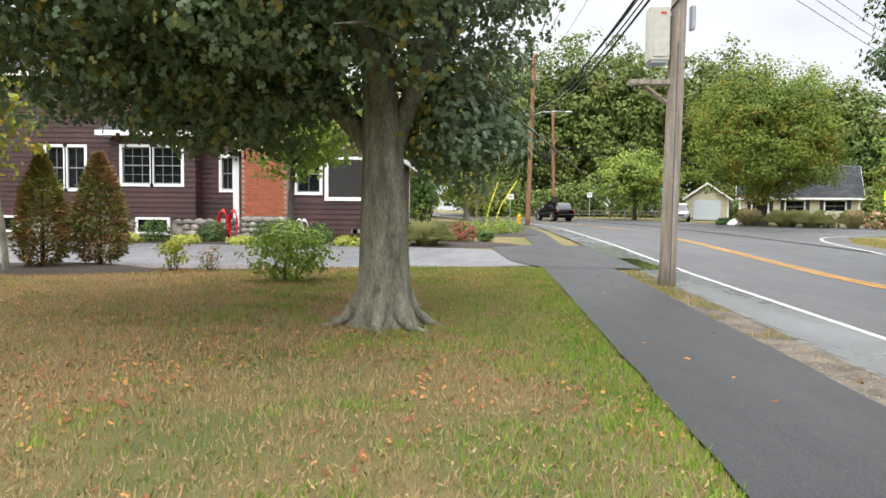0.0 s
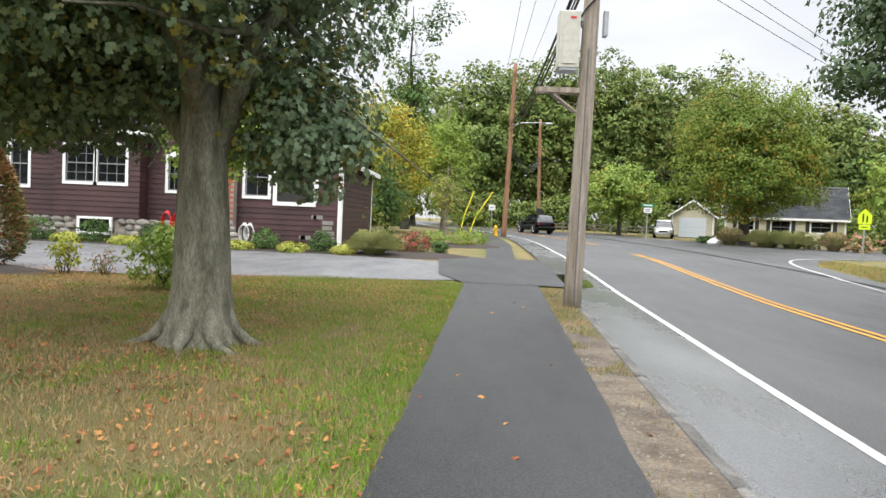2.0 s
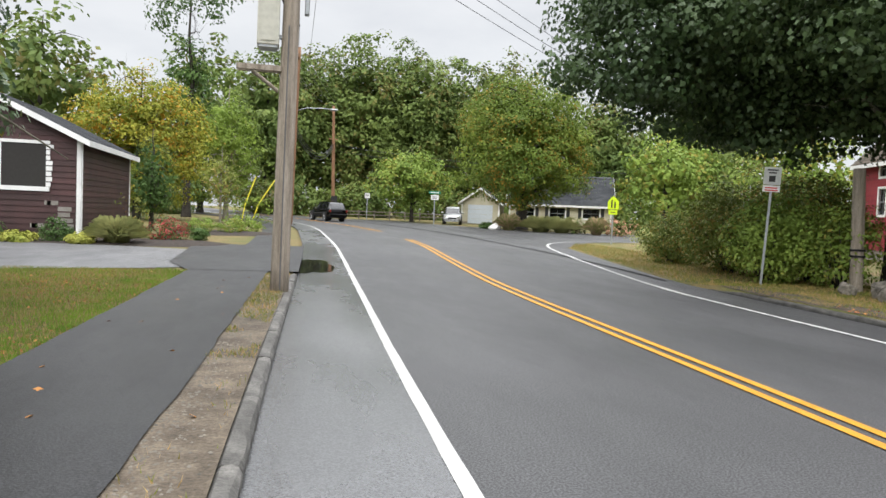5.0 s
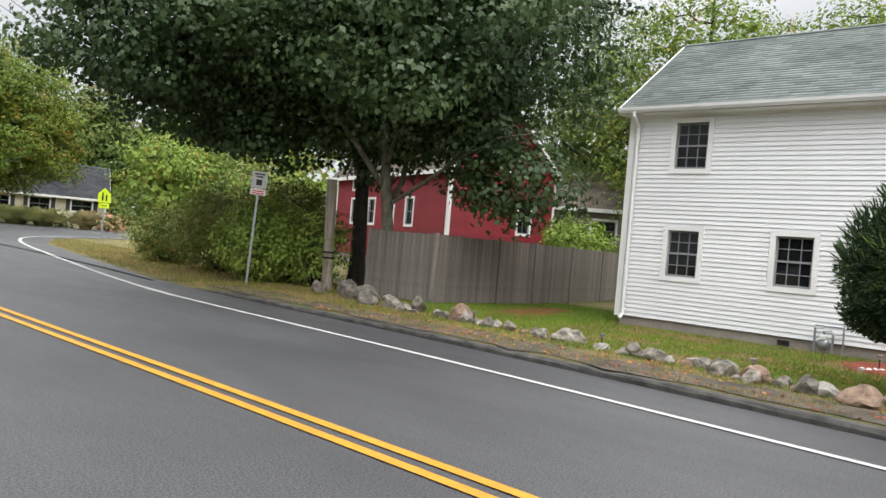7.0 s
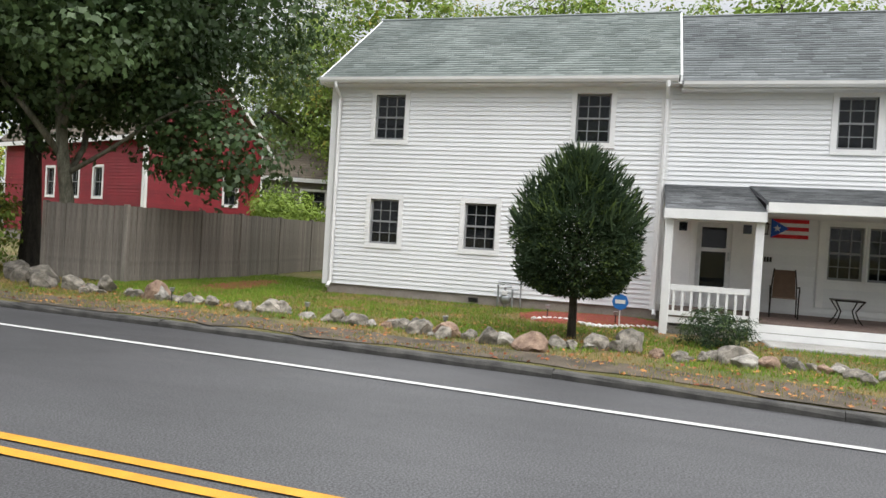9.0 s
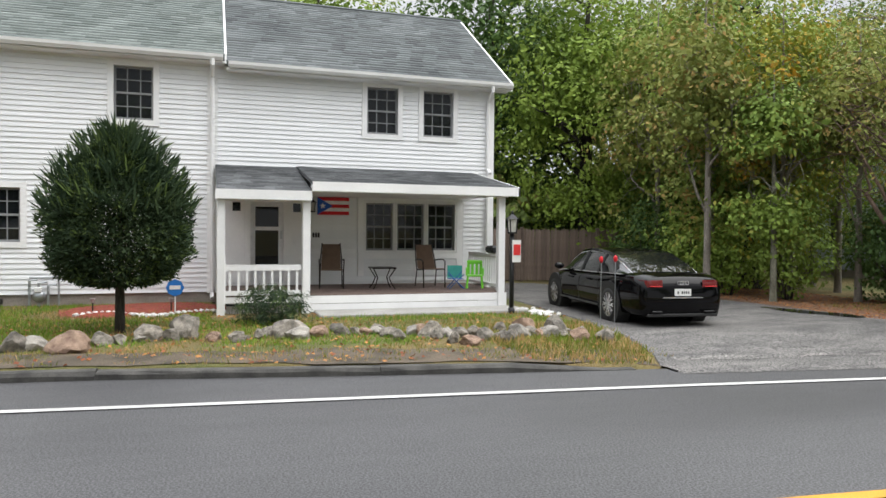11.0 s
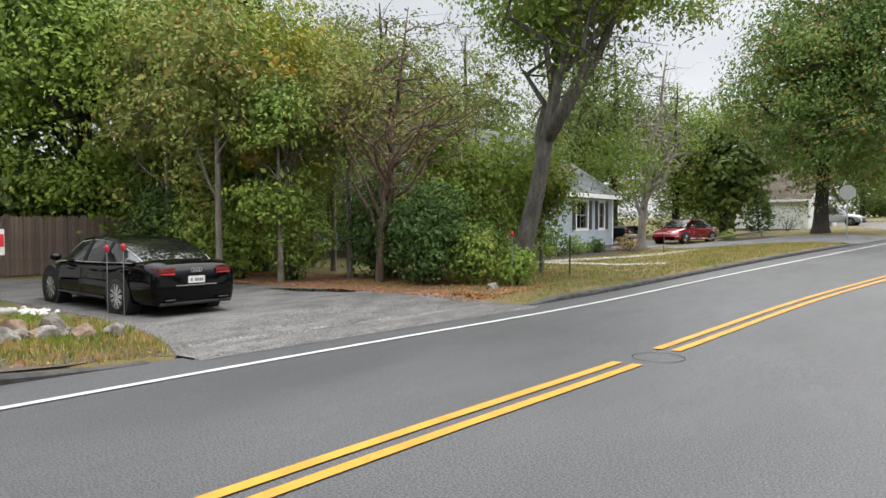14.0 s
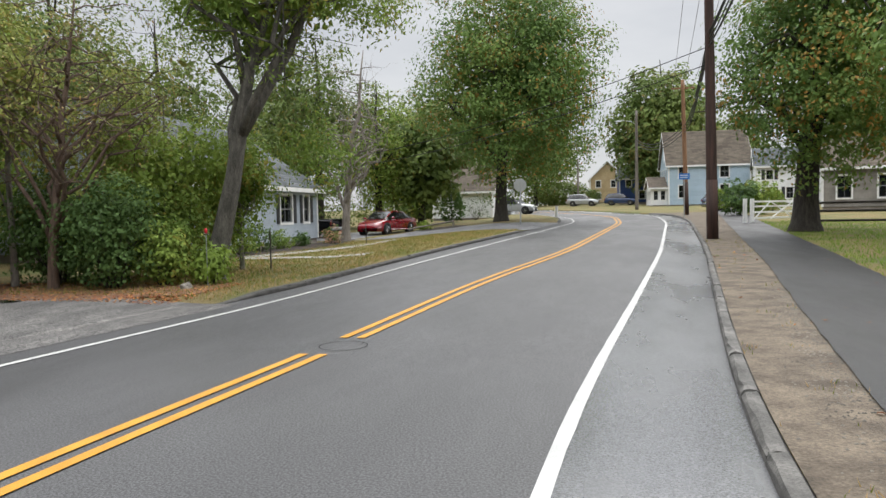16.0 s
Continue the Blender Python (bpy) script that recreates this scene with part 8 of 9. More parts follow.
board_fence("wooden_fence", "weathered grey board fence with square posts", [(18.35, 14.9), (18.5, 12.75), (22.4, 12.25), (29.0, 12.6)], 1.72, 0.14, "fence_grey")
board_fence("stockade_fence", "brown pointed stockade fence behind the driveway", [(25.3, -5.2), (25.45, -8.0), (24.6, -11.6)], 1.62, 0.1, "fence_brown", True)


def rail_fences():
    t = thing("gate", "white wooden ranch gate with crossed braces", "gate")
    z = land(-4.5, -38.5)
    a, b = Vector((-3.4, -37.8, z)), Vector((-6.2, -39.4, z))
    d = (b - a)
    ang = math.degrees(math.atan2(d.y, d.x))
    m = pose(a.x, a.y, z, 0, 0, ang)
    ln = d.length
    for u in (0, 0.45, ln):
        bm = bmesh.new()
        box(bm, u - 0.08, u + 0.08, -0.08, 0.08, -0.2, 1.25, m, 0.01)
        part("gate_post", bm, "white_trim", t)
    for zz in (0.25, 0.55, 0.85, 1.1):
        bm = bmesh.new()
        box(bm, 0.54, ln - 0.09, -0.02, 0.02, zz - 0.045, zz + 0.045, m)
        part("gate_rail", bm, "white_trim", t)
    bm = bmesh.new()
    for p, q in (((0.55, 0.2), (ln / 2, 1.1)), ((ln / 2, 0.2), (ln - 0.1, 1.1)), ((ln / 2, 1.1), (ln - 0.1, 0.2))):
        tube(bm, [m @ Vector((p[0], -0.03, p[1])), m @ Vector((q[0], -0.03, q[1]))], [0.04, 0.04], 4)
    part("gate_brace", bm, "white_trim", t)
    t = thing("rail_fence", "dark wooden post and rail fence", "fence")
    pts = [(-4.6, -31.4), (-7.4, -30.6), (-10.4, -29.8)]
    for (x0, y0), (x1, y1) in zip(pts, pts[1:]):
        z = land(x0, y0)
        for zz in (0.35, 0.75, 1.1):
            bm = bmesh.new()
            tube(bm, [(x0, y0, z + zz), (x1, y1, z + zz)], [0.05, 0.05], 6)
            part("fence_rail", bm, "bark_dark", t)
        bm = bmesh.new()
        box(bm, x0 - 0.07, x0 + 0.07, y0 - 0.07, y0 + 0.07, z - 0.2, z + 1.3, bevel=0.01)
        part("fence_post", bm, "bark_dark", t)
    t = thing("rail_fence", "broken split rail fence by the dry bed", "fence")
    z = land(15, -44)
    bm = bmesh.new()
    tube(bm, [(15.8, -42.8, z + 0.15), (13.2, -45.0, z + 0.6)], [0.05, 0.05], 6)
    part("fence_rail", bm, "fence_grey", t)
    bm = bmesh.new()
    cyl(bm, (13.2, -45.0, z - 0.1), (13.2, -45.0, z + 0.75), 0.06)
    part("fence_post", bm, "fence_grey", t)
    t = thing("rail_fence", "low wooden rail fence beyond the junction", "fence")
    for k in range(9):
        x0, y0 = 10.5 + k * 1.7, 77.5 + 0.2 * k
        z = land(x0, y0)
        bm = bmesh.new()
        box(bm, x0 - 0.07, x0 + 0.07, y0 - 0.07, y0 + 0.07, z - 0.1, z + 0.95)
        part("fence_post", bm, "fence_grey", t)
        if k < 8:
            for zz in (0.4, 0.75):
                bm = bmesh.new()
                box(bm, x0, x0 + 1.7, y0 - 0.03, y0 + 0.03, z + zz, z + zz + 0.1)
                part("fence_rail", bm, "fence_grey", t)


rail_fences()


# ---- vehicles ----
def wheel(parent, x, y, r, w, spokes, m):
    """A wheel with its axle along y; the outside is at +y for positive w."""
    bm = bmesh.new()
    prof = [(r * 0.72, 0.0), (r * 0.98, 0.0), (r, 0.03), (r, w - 0.03), (r * 0.98, w), (r * 0.72, w)]
    n = 28
    rings = []
    s = 1 if w > 0 else -1
    prof = [(a, abs(b) * s if b else 0.0) for a, b in [(r * 0.72, 0.0), (r * 0.97, 0.0), (r, 0.03), (r, abs(w) - 0.03), (r * 0.97, abs(w)), (r * 0.72, abs(w))]]
    for k in range(n):
        a = 2 * math.pi * k / n
        rings.append([bm.verts.new(m @ Vector((x + p * math.cos(a), y + q, r + p * math.sin(a)))) for p, q in prof])
    for k in range(n):
        for j in range(5):
            bm.faces.new((rings[k][j], rings[k][j + 1], rings[(k + 1) % n][j + 1], rings[(k + 1) % n][j]))
    bmesh.ops.recalc_face_normals(bm, faces=bm.faces)
    wh = part("wheel", bm, "rubber", parent, smooth=True)
    bm = bmesh.new()
    yo = y + abs(w) * s * 0.93
    for k in range(spokes):
        a = 2 * math.pi * k / spokes
        for da in (-0.12, 0.12):
            p = m @ Vector((x + 0.05 * math.cos(a), yo, r + 0.05 * math.sin(a)))
            q = m @ Vector((x + r * 0.72 * math.cos(a + da), yo, r + r * 0.72 * math.sin(a + da)))
            tube(bm, [p, q], [0.02, 0.017], 4)
    cyl(bm, m @ Vector((x, yo - 0.03 * s, r)), m @ Vector((x, yo + 0.012 * s, r)), 0.06, n=14)
    tube(bm, [m @ Vector((x + r * 0.74 * math.cos(2 * math.pi * k / n), yo, r + r * 0.74 * math.sin(2 * math.pi * k / n))) for k in range(n + 1)], [0.014] * (n + 1), 4)
    part("rim", bm, "rim_silver", wh)
    bm = bmesh.new()
    cyl(bm, m @ Vector((x, y + abs(w) * s * 0.5, r)), m @ Vector((x, y + abs(w) * s * 0.55, r)), r * 0.73, n=20)
    part("brake_disc", bm, "dark_metal", wh)


def loft(bm, sections, m, close=True):
    rows = [[bm.verts.new(m @ Vector(p)) for p in s] for s in sections]
    for a, b in zip(rows, rows[1:]):
        for k in range(len(a) - 1):
            bm.faces.new((a[k], a[k + 1], b[k + 1], b[k]))
    if close:
        bm.faces.new(rows[0])
        bm.faces.new(rows[-1][::-1])
    bmesh.ops.recalc_face_normals(bm, faces=bm.faces)
    return rows


def car(name, label, paint, m, style="sedan", group=""):
    """x runs forward from the rear bumper, y to the left, z up."""
    t = thing(name, label, "car", group)
    if style == "sedan":
        L, W, wr, ax = 4.93, 0.935, 0.335, (1.1, 4.02)
        deck = [(0.0, 0.72, 0.78), (0.06, 0.92, 0.86), (0.25, 0.985, 0.92), (0.6, 1.0, 0.97), (1.1, 0.985, 1.0), (2.0, 0.96, 1.0), (3.0, 0.95, 1.0), (3.6, 0.94, 1.0), (4.1, 0.85, 0.98), (4.6, 0.74, 0.92), (4.85, 0.62, 0.82), (4.93, 0.5, 0.72)]
        roof = [(0.62, 0.99), (1.0, 1.19), (1.55, 1.385), (2.1, 1.45), (2.6, 1.455), (3.05, 1.40), (3.5, 1.19), (3.86, 0.95)]
    elif style == "suv":
        L, W, wr, ax = 4.5, 0.91, 0.35, (0.95, 3.6)
        deck = [(0.0, 0.95, 0.86), (0.08, 1.05, 0.94), (0.5, 1.06, 1.0), (2.0, 1.04, 1.0), (3.1, 1.02, 1.0), (3.5, 0.99, 0.98), (4.1, 0.9, 0.93), (4.42, 0.75, 0.85), (4.5, 0.55, 0.78)]
        roof = [(0.1, 1.06), (0.35, 1.55), (0.8, 1.68), (1.8, 1.72), (2.5, 1.66), (2.9, 1.4), (3.3, 1.02)]
    else:
        L, W, wr, ax = 5.6, 0.98, 0.39, (1.2, 4.5)
        deck = [(0.0, 1.06, 0.98), (0.06, 1.08, 1.0), (1.0, 1.08, 1.0), (2.3, 1.09, 1.0), (3.6, 1.1, 1.0), (4.4, 1.06, 0.98), (5.2, 1.0, 0.94), (5.55, 0.85, 0.86), (5.6, 0.6, 0.82)]
        roof = [(2.2, 1.09), (2.3, 1.65), (2.6, 1.83), (3.3, 1.85), (3.7, 1.78), (4.1, 1.45), (4.45, 1.08)]
    bot = 0.2 if style == "sedan" else 0.28

    def section(x, top, f):
        w = W * f
        half = [(0.0, top + 0.03), (w * 0.5, top + 0.022), (w * 0.82, top), (w * 0.93, top - 0.05), (w * 0.985, top - 0.16), (w, top - 0.3), (w * 1.0, max(bot + 0.22, top - 0.46)), (w * 0.985, bot + 0.14), (w * 0.95, bot + 0.03), (w * 0.85, bot), (0.0, bot)]
        return [(x, y, z) for y, z in half] + [(x, -y, z) for y, z in half[-2:0:-1]] + [(x, half[0][0], half[0][1])]

    xs = sorted({*(d[0] for d in deck), *np.linspace(0.1, L - 0.1, 22)})
    dx, dz, df = [d[0] for d in deck], [d[1] for d in deck], [d[2] for d in deck]
    bm = bmesh.new()
    loft(bm, [section(float(x), float(np.interp(x, dx, dz)), float(np.interp(x, dx, df))) for x in xs], m)
    body = part("body", bm, paint, t, smooth=True)
    # greenhouse
    rx, rz = [q[0] for q in roof], [q[1] for q in roof]

    def shell(x, f):
        """Half-width and height of the cabin at station x, f from beltline to roof."""
        zb = float(np.interp(x, dx, dz)) - 0.02
        zr = float(np.interp(x, rx, rz))
        zr = max(zr, zb + 0.01)
        y = W * (0.93 - 0.26 * f ** 1.25)
        return y, zb + (zr - zb) * f

    gx = np.linspace(roof[0][0], roof[-1][0], 17)
    for side, nm in ((1, "left_windows"), (-1, "right_windows")):
        bm = bmesh.new()
        rows = []
        for x in gx:
            rows.append([(float(x), side * shell(x, f)[0], shell(x, f)[1]) for f in (0.0, 0.3, 0.6, 0.88)])
        loft(bm, rows, m, False)
        part(nm[:-1], bm, "car_glass", t, smooth=True)
        bm = bmesh.new()
        rows = []
        for x in gx:
            rows.append([(float(x), side * (shell(x, f)[0] + 0.006), shell(x, f)[1] + 0.004) for f in (0.86, 0.93, 0.98)])
        loft(bm, rows, m, False)
        part("roof_rail", bm, paint, t, smooth=True)
        bm = bmesh.new()
        tube(bm, [m @ Vector((float(x), side * (shell(x, 0.02)[0] + 0.012), shell(x, 0.02)[1])) for x in gx], [0.012] * len(gx), 5)
        tube(bm, [m @ Vector((float(x), side * (shell(x, 0.86)[0] + 0.008), shell(x, 0.86)[1])) for x in gx], [0.009] * len(gx), 5)
        part("window_trim", bm, "chrome" if style == "sedan" else "dark_metal", t)
        for x in ((1.72, 2.55) if style == "sedan" else (1.4, 2.2) if style == "suv" else (3.1,)):
            bm = bmesh.new()
            tube(bm, [m @ Vector((x, side * (shell(x, f)[0] + 0.004), shell(x, f)[1])) for f in (0.0, 0.4, 0.88)], [0.03, 0.028, 0.024], 5)
            part("pillar", bm, "dark_metal", t)
        bm = bmesh.new()
        mx = roof[-1][0] - 0.35
        ball(bm, (mx, side * (W + 0.09), float(np.interp(mx, dx, dz)) + 0.07), 0.09, 0.12, 0.075)
        bmesh.ops.transform(bm, matrix=m, verts=bm.verts)
        part("wing_mirror", bm, paint, t, smooth=True)
        for hx in ((1.95, 2.95) if style != "suv" else (1.6, 2.5)):
            bm = bmesh.new()
            zh = float(np.interp(hx, dx, dz)) - 0.16
            tube(bm, [m @ Vector((hx, side * (W + 0.008), zh)), m @ Vector((hx + 0.1, side * (W + 0.03), zh)), m @ Vector((hx + 0.2, side * (W + 0.008), zh))], [0.014] * 3, 5)
            part("door_handle", bm, paint, t)
        bm = bmesh.new()
        for hx in ((1.62, 2.6, 3.62) if style == "sedan" else (1.3, 2.2, 3.1)):
            zt = float(np.interp(hx, dx, dz)) - 0.1
            tube(bm, [m @ Vector((hx, side * (W * 0.985 + 0.003), zt)), m @ Vector((hx, side * (W + 0.001), zt - 0.2)), m @ Vector((hx - 0.02, side * (W * 0.99), bot + 0.12))], [0.005] * 3, 4)
        part("door_seam", bm, "ink_black", t)
        bm = bmesh.new()
        tube(bm, [m @ Vector((ax[0] + wr + 0.1, side * (W * 0.985 + 0.012), bot + 0.08)), m @ Vector((ax[1] - wr - 0.1, side * (W * 0.985 + 0.012), bot + 0.09))], [0.03, 0.03], 6)
        part("side_skirt", bm, paint, t)
    bm = bmesh.new()
    rows = []
    for x in gx:
        y, z = shell(x, 0.97)
        z2 = shell(x, 1.0)[1]
        rows.append([(float(x), y, z), (float(x), y * 0.7, z2 + 0.004), (float(x), 0.0, z2 + 0.016), (float(x), -y * 0.7, z2 + 0.004), (float(x), -y, z)])
    ri = [i for i, x in enumerate(gx)]
    r0 = next(i for i, q in enumerate(roof) if q[1] > max(rz) - 0.1)
    x_rear = roof[r0][0]
    x_front = next(q[0] for q in reversed(roof) if q[1] > max(rz) - 0.12)
    loft(bm, [r for x, r in zip(gx, rows) if x <= x_rear + 0.2], m, False)
    part("rear_window", bm, "car_glass", t, smooth=True)
    bm = bmesh.new()
    loft(bm, [[(p[0], p[1], p[2] + 0.004) for p in r] for x, r in zip(gx, rows) if x_rear - 0.1 <= x <= x_front + 0.2], m, False)
    part("roof", bm, paint, t, smooth=True)
    bm = bmesh.new()
    loft(bm, [r for x, r in zip(gx, rows) if x >= x_front - 0.1], m, False)
    part("windscreen", bm, "car_glass", t, smooth=True)
    # wheels, each before a black disc painted as the shade of an uncut arch
    for x in ax:
        for s in (1, -1):
            bm = bmesh.new()
            cyl(bm, m @ Vector((x, s * (W - 0.26), wr + 0.01)), m @ Vector((x, s * (W + 0.004), wr + 0.01)), wr + 0.055, n=28)
            part("arch_shade", bm, "rubber", t)
            wheel(t, x, s * (W - 0.21), wr, s * 0.225, 10 if style == "sedan" else 6, m)
    # lamps, bumper, plate
    if style == "sedan":
        for s in (1, -1):
            bm = bmesh.new()
            rows = []
            for k in range(7):
                yy = s * (0.40 + 0.43 * k / 6)
                back = 0.03 + 0.02 * k / 6 + (0.26 * ((k - 4) / 2) ** 2 if k > 4 else 0)
                rows.append([(back - 0.02, yy, 0.90 - 0.01 * k / 6), (back - 0.035, yy, 0.82), (back - 0.02, yy, 0.74 + 0.02 * k / 6)])
            loft(bm, rows, m, False)
            lamp = part("tail_lamp", bm, "tail_red", t, "red tail lamp", smooth=True)
            bm = bmesh.new()
            box(bm, -0.055, -0.02, min(s * 0.44, s * 0.66), max(s * 0.44, s * 0.66), 0.775, 0.79, m)
            part("lamp_strip", bm, "sign_red", lamp)
            bm = bmesh.new()
            box(bm, -0.06, -0.02, min(s * 0.42, s * 0.62), max(s * 0.42, s * 0.62), 0.285, 0.315, m, 0.008)
            part("exhaust_trim", bm, "dark_metal", t)
        bm = bmesh.new()
        box(bm, -0.03, 0.05, -0.4, 0.4, 0.555, 0.575, m)
        part("chrome_strip", bm, "chrome", t)
        bm = bmesh.new()
        box(bm, -0.025, 0.0, -0.16, 0.16, 0.6, 0.73, m)
        plate = part("number_plate", bm, "sign_white", t, "white number plate")
        for k in range(6):
            if k != 4:
                bm = bmesh.new()
                box(bm, -0.028, -0.0255, -0.12 + k * 0.042, -0.095 + k * 0.042, 0.635, 0.69, m)
                part("plate_mark", bm, "ink_black", plate)
        bm = bmesh.new()
        for k in range(4):
            c = m @ Vector((-0.012, -0.075 + k * 0.05, 0.83))
            n_ = 16
            tube(bm, [m @ Vector((-0.015 + 0.001 * k, -0.075 + k * 0.05 + 0.035 * math.cos(2 * math.pi * j / n_), 0.845 + 0.035 * math.sin(2 * math.pi * j / n_))) for j in range(n_ + 1)], [0.005] * (n_ + 1), 4)
        part("badge", bm, "chrome", t)
        bm = bmesh.new()
        box(bm, -0.035, 0.3, -0.7, 0.7, 0.2, 0.26, m, 0.015)
        part("rear_diffuser", bm, "rubber", t)
    else:
        for s in (1, -1):
            bm = bmesh.new()
            box(bm, -0.02, 0.12, min(s * 0.7, s * 0.88), max(s * 0.7, s * 0.88), 0.75, 1.0, m, 0.02)
            part("tail_lamp", bm, "tail_red", t)
            bm = bmesh.new()
            box(bm, L - 0.2, L - 0.01, min(s * 0.45, s * 0.74), max(s * 0.45, s * 0.74), 0.66, 0.78, m, 0.03)
            part("headlamp", bm, "lamp_glass", t)
        bm = bmesh.new()
        box(bm, -0.08, 0.1, -0.85, 0.85, 0.45, 0.62, m, 0.03)
        part("rear_bumper", bm, "galvanised" if style == "pickup" else paint, t)
        bm = bmesh.new()
        box(bm, L - 0.06, L + 0.01, -0.4, 0.4, 0.5, 0.66, m, 0.02)
        part("grille", bm, "dark_metal", t)
    return t


# rear left wheel at (15.72, -5.27); heading a little south of east
car_m = Matrix.Translation((15.72, -5.27, 0.122)) @ Matrix.Rotation(radians(-6.5), 4, "Z") @ Matrix.Diagonal((0.88, 0.87, 0.83, 1)) @ Matrix.Translation((-1.1, -0.85, 0))
car("saloon_car", "glossy black saloon car parked on the driveway", "paint_black", car_m)
car("saloon_car", "dark red saloon car parked by the grey-blue house", "paint_red", pose(17.0, -42.6, land(17, -42) + 0.02, 0, 0, 75) @ Matrix.Translation((-2.4, 0, 0)), "sedan")
car("pickup_truck", "black pickup truck parked beside the cottage", "paint_black", pose(18.9, -38.7, land(20, -38.7) + 0.02, 0, 0, -15), "pickup")
car("silver_suv", "silver hatchback parked beside the garage", "paint_silver", pose(20.6, 69.6, land(20.6, 69.6) + 0.03, 0, 0, -105) @ Matrix.Translation((-2.2, 0, 0)), "suv")
car("dark_suv", "dark suv driving away along the road", "paint_black", pose(8.2, 66.0, level(8, 66) + 0.01, 0, 0, 112) @ Matrix.Translation((-2.2, 0, 0)), "suv")
car("white_suv", "pale pickup parked beside the far oak", "paint_silver", pose(11.6, -70.5, land(11.6, -70.5), 0, 0, 170) @ Matrix.Translation((-2.2, 0, 0)), "suv")
car("far_car", "silver car parked past the bend", "paint_silver", pose(4.8, -103, land(4.8, -103), 0, 0, 170) @ Matrix.Translation((-2.2, 0, 0)), "suv")
car("far_car", "dark blue car parked past the bend", "paint_blue", pose(-0.6, -104, land(-0.6, -104), 0, 0, 170) @ Matrix.Translation((-2.2, 0, 0)), "suv")
car("far_car", "dark grey car parked by the white cottage", "paint_blue", pose(-8.0, -66, land(-8, -66), 0, 0, 200) @ Matrix.Translation((-2.2, 0, 0)), "suv")


# ---- porch and yard things ----
def patio_chair(x, y, z, turn, label):
    t = thing("patio_chair", label, "chair", "porch chairs")
    m = pose(x, y, z, 0, 0, turn) @ Matrix.Scale(0.88, 4)
    bm = bmesh.new()
    loft(bm, [[(-0.24, 0.22, 0.44), (-0.24, -0.25, 0.4)], [(0.24, 0.22, 0.44), (0.24, -0.25, 0.4)]], m, False)
    bmesh.ops.solidify(bm, geom=bm.faces, thickness=0.015)
    part("seat", bm, "sling_tan", t)
    bm = bmesh.new()
    v = [(-0.23, -0.25, 0.4), (0.23, -0.25, 0.4), (0.22, -0.4, 0.72), (0.2, -0.5, 1.0), (-0.2, -0.5, 1.0), (-0.22, -0.4, 0.72)]
    vs = [bm.verts.new(m @ Vector(p)) for p in v]
    bm.faces.new((vs[0], vs[1], vs[2], vs[5]))
    bm.faces.new((vs[5], vs[2], vs[3], vs[4]))
    bmesh.ops.solidify(bm, geom=bm.faces, thickness=0.015)
    part("backrest", bm, "sling_tan", t)
    for s in (-1, 1):
        bm = bmesh.new()
        tube(bm, [m @ Vector(p) for p in ((s * 0.27, 0.26, 0.0), (s * 0.27, 0.24, 0.4), (s * 0.28, 0.22, 0.62), (s * 0.28, 0.1, 0.66), (s * 0.28, -0.2, 0.65), (s * 0.25, -0.38, 0.62))], [0.014] * 6, 6)
        part("arm_rest", bm, "frame_bronze", t)
        bm = bmesh.new()
        tube(bm, [m @ Vector(p) for p in ((s * 0.26, -0.36, 0.0), (s * 0.25, -0.26, 0.4), (s * 0.24, -0.4, 0.72), (s * 0.21, -0.51, 1.02))], [0.013] * 4, 6)
        part("back_leg", bm, "frame_bronze", t)
        bm = bmesh.new()
        tube(bm, [m @ Vector(p) for p in ((s * 0.26, 0.24, 0.43), (s * 0.25, -0.26, 0.4))], [0.012] * 2, 6)
        part("seat_rail", bm, "frame_bronze", t)


patio_chair(19.55, -1.1, 0.445, 82, "tan sling patio chair with bronze frame on the porch")
patio_chair(19.4, -3.16, 0.445, 94, "tan sling patio chair with bronze frame under the windows")


def side_table():
    t = thing("side_table", "small dark round metal table on the porch", "table")
    x, y, z = 19.3, -2.1, 0.445
    bm = bmesh.new()
    box(bm, x - 0.23, x + 0.23, y - 0.25, y + 0.25, z + 0.4, z + 0.43, bevel=0.012)
    part("tabletop", bm, "frame_bronze", t)
    for a in (-1, 1):
        for b in (-1, 1):
            bm = bmesh.new()
            tube(bm, [(x + a * 0.2, y + b * 0.22, z + 0.4), (x + a * 0.11, y + b * 0.12, z + 0.22), (x + a * 0.14, y + b * 0.16, z + 0.1), (x + a * 0.2, y + b * 0.22, z)], [0.013] * 4, 6)
            part("leg", bm, "frame_bronze", t)


side_table()


